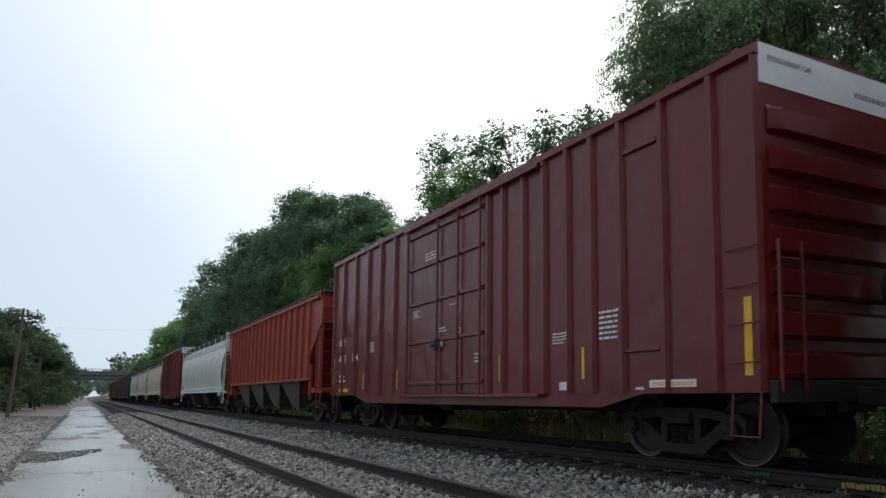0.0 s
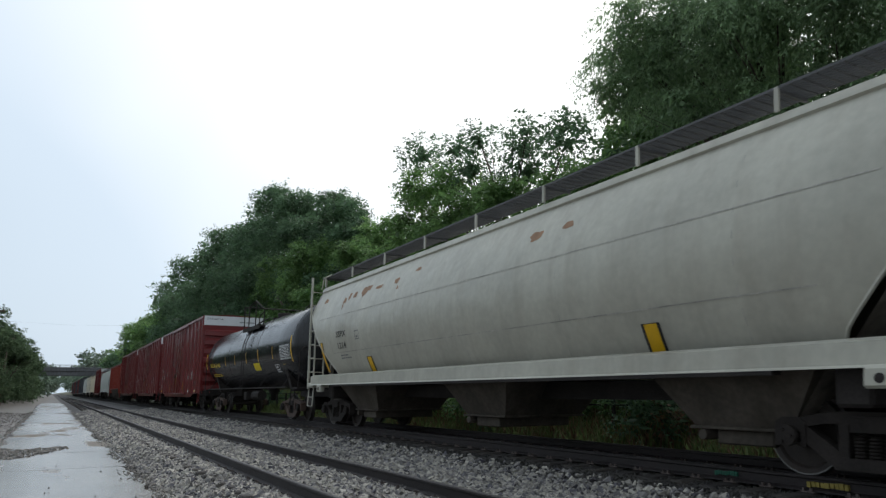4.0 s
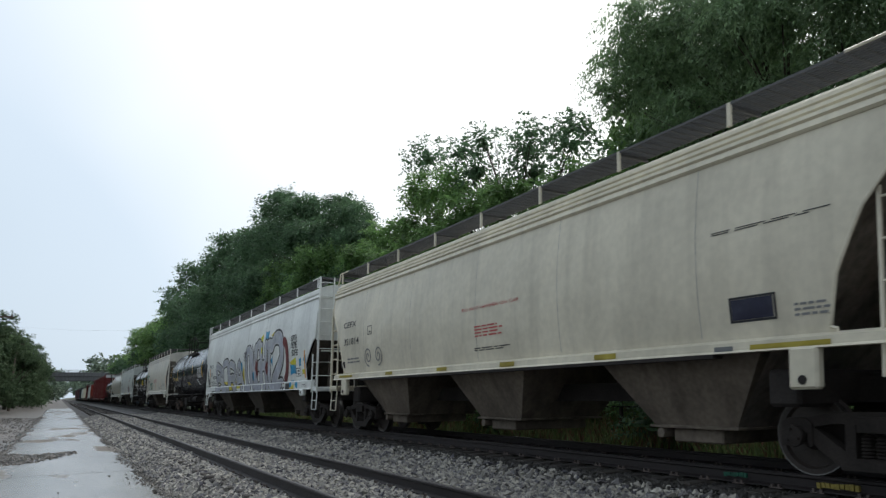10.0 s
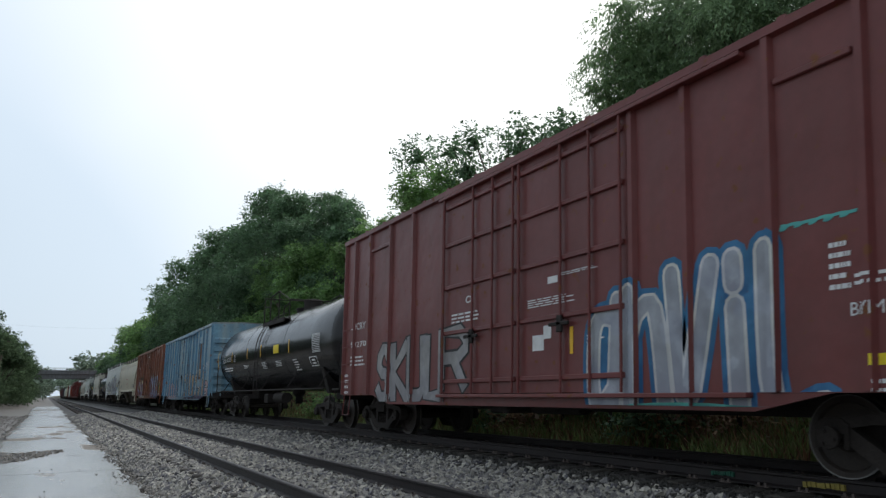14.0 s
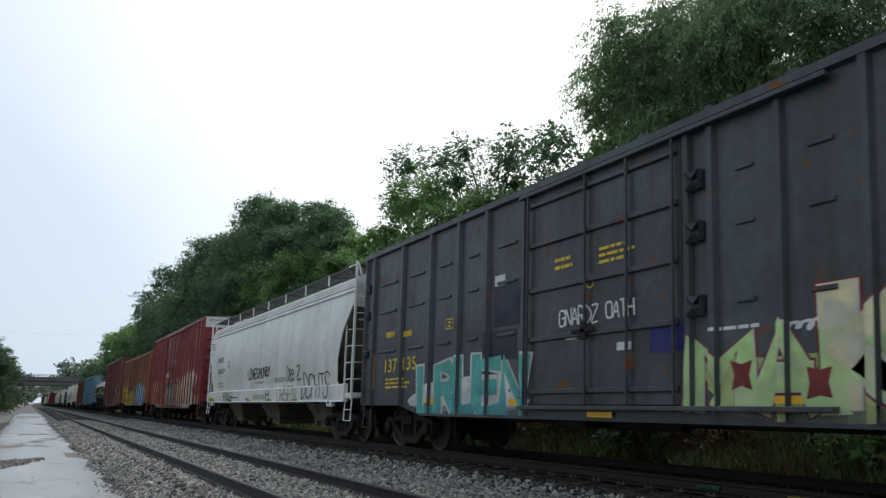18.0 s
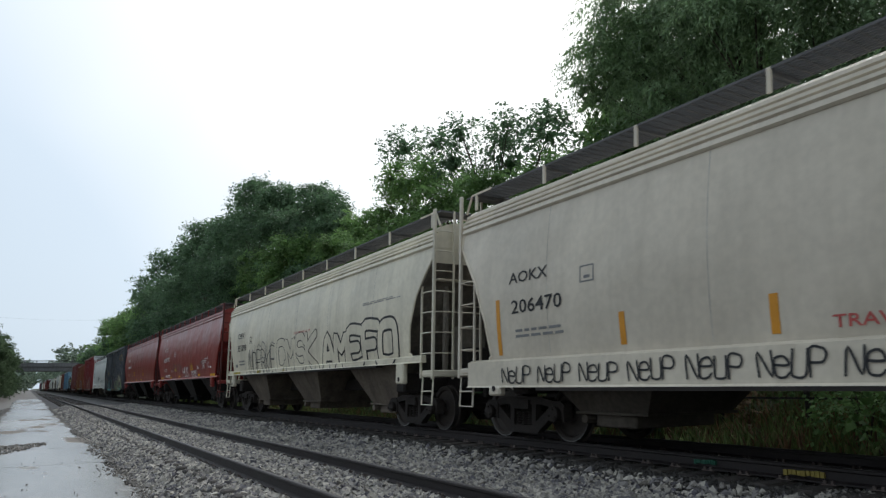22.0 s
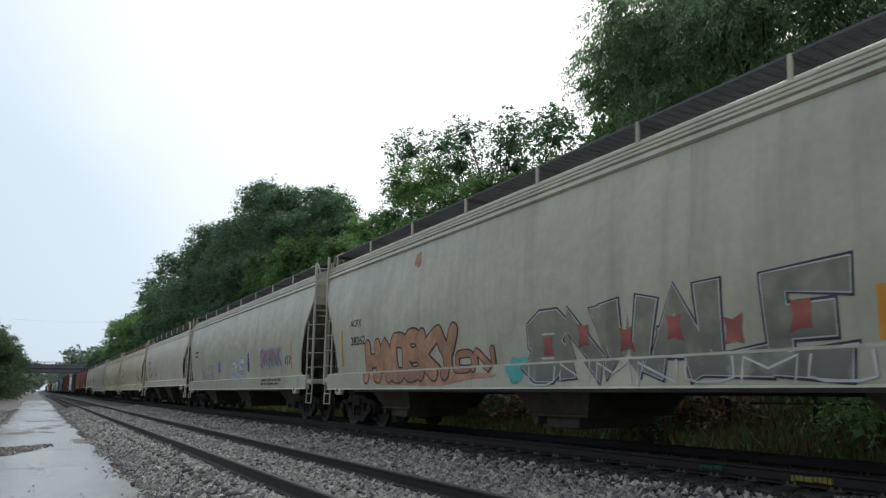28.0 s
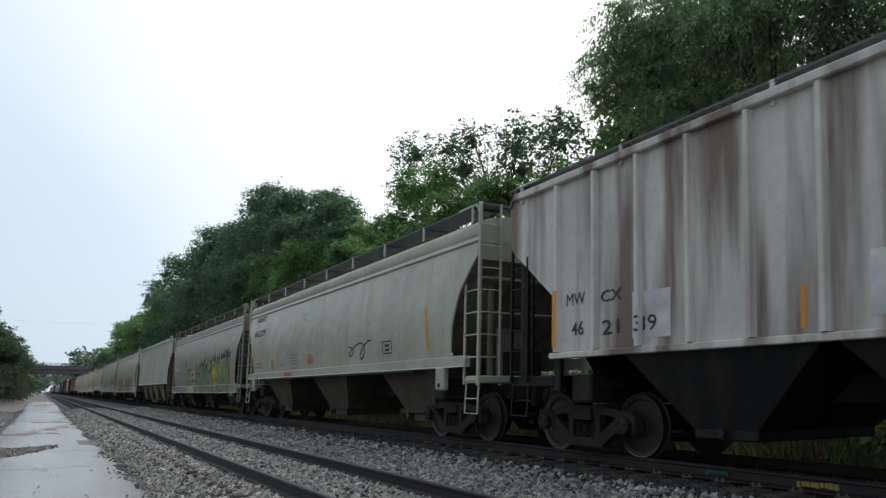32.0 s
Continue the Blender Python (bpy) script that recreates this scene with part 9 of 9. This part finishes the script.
c.puff("AMEFO", 11.2, 1.5, 4.6, 0.72, cream, black_ink, fat=0.42, rim=0.055, seed=380, lift_end=0.12)
c = T[22]
c.text("AOKX", 1.84, 2.61, 1.02, 0.19, "k")
c.text("206470", 1.86, 2.1, 1.29, 0.23, "k")
c.rows(1.9, 1.68, 1.31, 0.18, 2, "g", seed=385)
c.box(3.59, 2.41, 0.3, 0.25, "g", rows=1)
c.patch(1.28, 1.43, 0.35, 0.95, orange_tape)
c.patch(4.19, 1.46, 0.27, 0.45, orange_tape)
c.patch(6.46, 1.45, 0.26, 0.44, orange_tape)
c.text("TRAVE", 7.21, 1.47, 0.71, 0.13, "r")
for k in range(15):
    c.hand("NeUP", 1.5 + 0.97 * k, 0.97 + 0.004 * k, 0.8, 0.24 + 0.007 * k, black_ink, thick=0.028, seed=390 + k % 5)
c.rows(14.0, 1.95, 0.7, 0.35, 4, "g", seed=396)
c.patch(12.45, 1.45, 0.3, 0.5, orange_tape)
c.patch(15.2, 1.45, 0.35, 0.95, orange_tape)
c.hand("MoVeR", 11.8, 1.47, 0.75, 0.16, red_ink, thick=0.022, seed=397)
c = T[23]
c.text("AOKX", 1.94, 2.55, 1.02, 0.26, "k")
c.text("206567", 1.88, 2.11, 1.45, 0.21, "k")
c.box(3.62, 2.32, 0.28, 0.25, "g", rows=1)
c.rows(1.97, 1.54, 2.01, 0.15, 2, "g", seed=400)
c.patch(1.31, 1.47, 0.43, 0.87, orange_tape)
c.patch(4.56, 1.41, 0.23, 0.45, orange_tape)
c.rows(4.35, 1.06, 1.1, 0.09, 1, "g", seed=403)
c.blob(5.44, 1.09, 0.59, 0.59, C["CYL"], seed=404)
c.blob(5.45, 1.74, 0.48, 0.29, C["CYL"], seed=405)
c.scrawl(5.38, 1.09, 0.72, 0.95, black_ink, seed=406, loops=2)
c.blob(6.01, 1.08, 0.55, 0.94, C["CYL"], seed=407)
c.box(3.44, 1.04, 0.4, 0.14, "g", rows=1)
c.patch(15.3, 1.43, 0.2, 0.9, orange_tape)
c.patch(12.28, 1.43, 0.14, 0.46, orange_tape)
c.patch(9.4, 1.43, 0.14, 0.44, orange_tape)
c.rows(13.4, 2.06, 1.3, 0.36, 4, C["TAN"], seed=408)
c.patch(13.95, 1.55, 0.48, 0.32, C["DGY"], name="sign")
for k, (d, z, w, h) in enumerate(((13.6, 1.36, 0.5, 0.06), (14.6, 1.35, 0.9, 0.08), (15.3, 0.96, 0.28, 0.26), (14.0, 0.98, 0.1, 0.14), (15.95, 3.4, 0.2, 0.16), (10.6, 1.36, 0.7, 0.05), (8.2, 1.36, 0.5, 0.05), (12.5, 1.34, 0.3, 0.07), (6.6, 1.35, 0.4, 0.06), (15.8, 1.3, 0.3, 0.12))):
    c.blob(d, z, w, h, rust_spot if k % 2 == 0 else rust_run, seed=960 + k, name="rust_patch", lift=0.006)
for k in range(90):
    # rust spots that have started to run, thickest along the lower half
    sr = random.Random(900 + k)
    low_half = k % 6 > 0
    d, z = sr.uniform(2.2, 15.6), sr.uniform(1.5, 2.35) if low_half else sr.uniform(2.4, 3.6)
    size = sr.uniform(0.025, 0.06) if k % 9 else 0.1
    c.blob(d, z, size, size * 1.2, rust_spot, seed=k, name="rust_spot", lift=0.006)
    run = sr.uniform(0.08, 0.5)
    c.blob(d + size * 0.3, z - run, size * 0.45, run + size * 0.4, rust_run, seed=k + 100, name="rust_run", lift=0.005)
for k in range(12):
    # dark washes between the sheets
    sr = random.Random(1900 + k)
    c.blob(1.8 + 1.15 * k, 1.55, sr.uniform(0.06, 0.16), sr.uniform(0.6, 1.5), wash, seed=k + 300, name="dirt_wash", lift=0.003)
for k in range(26):
    sr = random.Random(2000 + k)
    c.blob(1.4 + 0.56 * k + sr.uniform(-0.2, 0.2), 1.36 - sr.uniform(0.1, 0.36), sr.uniform(0.025, 0.06), sr.uniform(0.15, 0.36), rust_spot if k % 3 == 0 else rust_run, seed=k + 330, name="rust_run", lift=0.004)
c = T[24]
c.text("AOKX", 2.01, 2.6, 1.05, 0.19, "k")
c.text("206366", 1.94, 2.1, 1.52, 0.22, "k")
c.box(3.68, 2.34, 0.32, 0.24, "k", rows=1)
c.rows(2.0, 1.53, 1.96, 0.19, 2, "g", seed=412)
c.patch(1.33, 1.48, 0.33, 0.89, orange_tape)
c.patch(3.99, 1.42, 0.24, 0.45, orange_tape)
c.box(4.24, 1.62, 0.45, 0.12, "k", rows=1)
c.rows(4.26, 1.09, 0.88, 0.12, 1, "k", seed=416)
c.patch(15.01, 1.5, 0.29, 0.88, orange_tape)
c.patch(12.26, 1.55, 0.21, 0.36, orange_tape)
c.patch(9.61, 1.51, 0.23, 0.46, orange_tape)
c.rows(13.07, 1.99, 1.54, 0.41, 4, "g", seed=420)
c.patch(13.68, 1.65, 0.59, 0.26, C["DGY"], name="sign")
c.patch(5.62, 1.14, 0.67, 0.16, orange_tape)
c.patch(12.32, 1.11, 0.46, 0.14, orange_tape)
for k in range(14):
    sr = random.Random(2100 + k)
    c.blob(2.2 + 0.95 * k, 1.7 + sr.uniform(-0.1, 0.3), sr.uniform(0.07, 0.2), sr.uniform(0.6, 1.3), wash, seed=k + 360, name="dirt_wash", lift=0.003)
c = T[25]
c.text("MGRX", 2.3, 2.74, 1.0, 0.22, "k")
c.text("50196", 2.3, 2.26, 1.03, 0.22, "k")
c.rows(2.32, 1.8, 1.01, 0.24, 2, "g", seed=426)
c.patch(3.34, 1.82, 0.53, 0.26, C["NV"], name="sign")
c.patch(1.46, 1.6, 0.32, 0.92, orange_tape)
c.rows(0.88, 1.17, 0.42, 0.3, 4, "g", seed=429)
c.box(1.87, 1.27, 0.26, 0.15, "g", rows=1)
c.patch(3.19, 1.19, 0.18, 0.17, C["YG"], name="sign")
c.rows(2.3, 1.31, 0.75, 0.09, 2, "g", seed=432)
c.rows(8.05, 2.44, 0.77, 0.05, 2, "r", seed=433)
c.patch(8.31, 1.23, 0.22, 0.1, C["WH2"], name="sign")
for k in range(3):
    c.patch(3.41 + 0.14 * k, 1.88, 0.1, 0.14, white_ink, name="sticker_mark", lift=0.009)
c.box(5.05, 2.62, 0.3, 0.26, "g", rows=1)
c.rows(5.6, 1.85, 0.75, 0.22, 4, "r", seed=434)
c.patch(4.85, 1.62, 0.36, 0.5, orange_tape)
c = T[26]
c.text("SWANK", 13.82, 1.67, 2.49, 0.7, C["SBl2"])
c.text("SWANK", 13.7, 1.74, 2.5, 0.59, "r")
c.patch(17.17, 1.54, 0.21, 0.97, orange_tape)
c.scrawl(16.56, 1.69, 0.66, 0.34, black_ink, seed=438, loops=3)
c.blob(11.9, 1.5, 0.3, 0.9, C["SB"], seed=439)
c.rows(13.96, 1.07, 2.52, 0.25, 2, "k", seed=440)
c.scrawl(4.6, 1.55, 0.9, 0.5, C["YE2"], seed=446, loops=2)
c.blob(6.9, 1.6, 0.5, 0.6, C["PB"], seed=443, spikes=6)
c.rows(1.78, 2.47, 0.84, 0.41, 2, "k", seed=444)
c.puff("RASE", 3.4, 1.45, 2.6, 0.5, C["SIL"], C["TAN"], fat=0.36, rim=0.04, seed=441)
c.puff("OKE", 9.4, 1.45, 2.0, 0.55, C["WH"], C["LBL"], fat=0.36, rim=0.04, seed=442)
c = T[27]
c.text("ACFX", 2.11, 2.5, 0.71, 0.17, "k")
c.text("38262", 2.13, 2.03, 0.87, 0.22, "k")
c.patch(1.35, 1.52, 0.28, 0.94, orange_tape)
c.patch(3.82, 1.53, 0.22, 0.43, orange_tape)
c.patch(11.19, 1.51, 0.26, 0.44, orange_tape)
c.patch(15.01, 1.39, 0.2, 0.52, orange_tape)
c.blob(5.6, 3.51, 0.34, 0.38, C["RUO"], seed=454)
c.box(3.93, 1.14, 0.19, 0.14, "g", rows=1)
c.puff("HAOSKY", 3.05, 1.25, 4.2, 0.75, C["PEA"], C["BRN"], fat=0.5, rim=0.04, seed=449, lift_end=0.05)
c.puff("ON", 7.2, 1.3, 1.3, 0.3, C["PEA"], C["BRN"], fat=0.5, rim=0.03, seed=448)
c.blob(2.9, 1.0, 5.7, 0.3, C["PEA"], seed=453, lift=0.003)
c.puff("SNWALE", 9.6, 1.2, 5.2, 0.8, C["SGE"], C["WN"], fat=0.55, rim=0.05, seed=450, soft=False, line=C["WH"], lift_end=0.05)
c.blob(8.9, 1.0, 0.6, 0.5, C["TEA"], seed=455, lift=0.003)
c.hand("UNMNUMU", 9.5, 1.0, 5.6, 0.3, C["WH"], thick=0.03, seed=458, soft=False)
for k in range(6):
    c.blob(9.9 + 0.85 * k, 1.4 + 0.1 * (k % 2), 0.3, 0.4, C["PKR"], seed=456 + k, spikes=4, lift=0.0134)
c = T[28]
c.text("VT", 2.16, 2.64, 0.3, 0.24, "k")
c.text("GX", 2.94, 2.63, 0.37, 0.21, "k")
c.text("550", 2.13, 2.13, 0.48, 0.24, "k")
c.text("328", 2.91, 2.13, 0.55, 0.22, "k")
c.box(3.88, 2.41, 0.29, 0.25, "g", rows=1)
c.rows(2.14, 1.65, 0.39, 0.25, 2, "g", seed=461)
c.rows(2.93, 1.68, 0.3, 0.21, 2, "g", seed=462)
c.patch(1.43, 1.56, 0.42, 0.18, orange_tape)
c.patch(3.8, 1.51, 0.47, 0.1, orange_tape)
c.patch(6.39, 1.5, 0.47, 0.1, orange_tape)
c.patch(9.3, 1.51, 0.48, 0.08, orange_tape)
c.rows(8.41, 1.72, 0.34, 0.2, 4, "r", seed=467)
c.rows(7.29, 1.64, 0.42, 0.07, 2, "g", seed=468)
c.patch(14.89, 1.56, 0.44, 0.21, orange_tape)
c.patch(11.59, 1.52, 0.51, 0.15, orange_tape)
c = T[29]
c.text("FURX", 1.38, 2.36, 0.93, 0.24, "k")
c.text("846428", 1.41, 1.91, 1.43, 0.26, "k")
c.patch(1.31, 2.32, 1.06, 0.35, C["WH2"], name="sign")
c.patch(1.35, 1.87, 1.55, 0.35, C["WH2"], name="sign")
c.rows(1.54, 1.44, 0.95, 0.23, 2, "g", seed=475)
c.box(4.17, 2.1, 0.31, 0.25, "g", rows=1)
c.patch(3.15, 0.94, 1.09, 0.32, C["MB"], name="sign")
c.patch(4.23, 0.93, 1.01, 0.32, C["MR"], name="sign")
c.patch(5.27, 0.92, 1.06, 0.32, C["MG"], name="sign")
c.patch(6.32, 0.91, 1.18, 0.33, C["MC"], name="sign")
c.text("BS", 5.7, 1.98, 0.54, 0.24, "k")
c.text("SLOPPY YO", 1.09, 1.07, 0.92, 0.1, "k")
c.patch(15.34, 1.46, 0.19, 0.56, orange_tape)
c.rows(14.29, 1.63, 0.74, 0.68, 4, "g", seed=492)
c.patch(3.22, 2.04, 0.25, 0.84, orange_tape)
c.puff("UM", 3.15, 1.36, 2.0, 0.6, C["MB"], C["MC"], fat=0.5, rim=0.04, seed=477, soft=False)
c.puff("M", 4.25, 1.36, 1.0, 0.62, C["MR"], C["MC"], fat=0.5, rim=0.04, seed=478, soft=False)
c.puff("K", 5.3, 1.36, 1.0, 0.62, C["MG"], black_ink, fat=0.42, rim=0.05, seed=479, soft=False)
c.puff("H", 6.3, 1.36, 1.1, 0.66, C["MC"], black_ink, fat=0.42, rim=0.08, seed=480, soft=False)
c.hand("WM", 4.5, 2.3, 0.45, 0.22, black_ink, thick=0.025, seed=484, slope=0.3)
c.loop(5.0, 2.08, 0.26, 0.28, black_ink, thick=0.04)
for k in range(9):
    d = 7.2 + 0.88 * k
    c.blob(d, 1.5 + 0.06 * k, 1.25, 0.75 + 0.07 * (k % 3), black_ink, seed=485 + k, spikes=7, lift=0.003 + 0.0003 * (k % 3))
c.puff("SAWN", 7.45, 1.0, 4.4, 1.15, C["OLV"], black_ink, fat=0.42, rim=0.07, seed=496, soft=False, line=C["WH"], lift_end=0.22, wild=0.2)
c.puff("KEV", 12.5, 1.0, 2.9, 1.3, C["OLV"], black_ink, fat=0.42, rim=0.07, seed=497, soft=False, line=C["WH"], wild=0.2)
c.blob(7.3, 0.92, 8.0, 0.3, C["OLV"], seed=498, lift=0.003)
for k, (d, z) in enumerate(((8.1, 1.2), (9.3, 2.0), (10.4, 1.7), (11.3, 2.2), (12.6, 1.1), (13.4, 1.95), (14.3, 1.75), (8.6, 0.98))):
    c.burst(d, z, 0.55, C["LGN"], rays=9, seed=500 + k)
for k in range(3):
    a = 1.5708 + 2.0944 * k
    c.loop(12.2 + 0.27 * math.cos(a), 1.75 + 0.3 * math.sin(a), 0.5, 0.58, C["YE2"], thick=0.11, a0=a + 0.5, a1=a + 5.8)
c.loop(12.2, 1.75, 0.5, 0.56, C["YE2"], thick=0.08)
c = T[30]
c.text("NAHX", 1.32, 3.51, 1.26, 0.22, "k")
c.text("66209", 1.26, 2.97, 1.48, 0.25, "k")
c.box(7.01, 3.11, 0.29, 0.19, "g", rows=1)
c.rows(1.34, 1.78, 1.0, 0.24, 2, "g", seed=497)
c.rows(5.71, 1.8, 0.83, 0.35, 4, "g", seed=498)
c.rows(4.46, 1.77, 0.65, 0.11, 3, "g", seed=499)
c.rows(5.54, 1.67, 1.16, 0.04, 1, "r", seed=500)
c.patch(5.11, 1.45, 0.76, 0.11, C["PKR"], name="sign")
c.patch(1.02, 1.72, 0.3, 0.93, orange_tape)
c.patch(4.06, 1.73, 0.25, 0.44, orange_tape)
c.patch(6.92, 1.7, 0.14, 0.45, orange_tape)
c.blob(3.37, 1.69, 0.34, 0.39, C["RUO2"], seed=505)
c.blob(7.25, 1.75, 0.65, 0.34, C["RUO2"], seed=506)
c.scrawl(10.53, 1.73, 1.46, 0.5, black_ink, seed=507, loops=2)
c.box(12.77, 1.82, 0.52, 0.3, "k", rows=2)
c.patch(14.9, 1.81, 0.25, 0.87, orange_tape)
c = T[31]
c.text("MW", 1.66, 2.24, 0.42, 0.19, "k")
c.text("CX", 2.42, 2.22, 0.42, 0.17, "k")
c.text("46", 1.74, 1.78, 0.27, 0.21, "k")
c.text("21", 2.41, 1.75, 0.34, 0.21, "k")
c.text("39", 3.11, 1.74, 0.33, 0.22, "k")
c.patch(3.07, 1.65, 0.61, 0.63, C["WH2"], name="sign")
c.patch(1.3, 1.6, 0.24, 0.9, orange_tape)
c.patch(5.4, 1.61, 0.15, 0.47, orange_tape)
c.patch(6.18, 1.67, 0.39, 0.65, C["WH2"], name="sign")


# ---- how the train runs: it leaves the camera at about 16 m/s ----
RUN = [(0, 0.0), (4, 68.2), (8, 135.5), (12, 201.7), (16, 267.7), (20, 333.7), (24, 399.5), (28, 465.2), (32, 530.7)]

READ_OUT = 0.1   # metres run while the sensor reads from mid-height to the wheels


def gone(t):
    """Metres run by t seconds."""
    return float(np.interp(t, [a for a, _ in RUN], [b for _, b in RUN]))


def motions():
    for c in CARS:
        walk(c.ob, [(t, pose(XT, c.mid + s - READ_OUT, 0)) for t, s in RUN])
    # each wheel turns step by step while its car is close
    mids = {c.ob: c.mid for c in CARS}
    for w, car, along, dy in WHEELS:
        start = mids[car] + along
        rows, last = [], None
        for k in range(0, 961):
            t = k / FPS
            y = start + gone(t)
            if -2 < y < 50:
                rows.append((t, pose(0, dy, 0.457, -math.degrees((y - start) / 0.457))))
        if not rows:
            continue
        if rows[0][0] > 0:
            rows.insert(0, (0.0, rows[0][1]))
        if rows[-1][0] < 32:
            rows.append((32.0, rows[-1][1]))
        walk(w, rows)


motions()
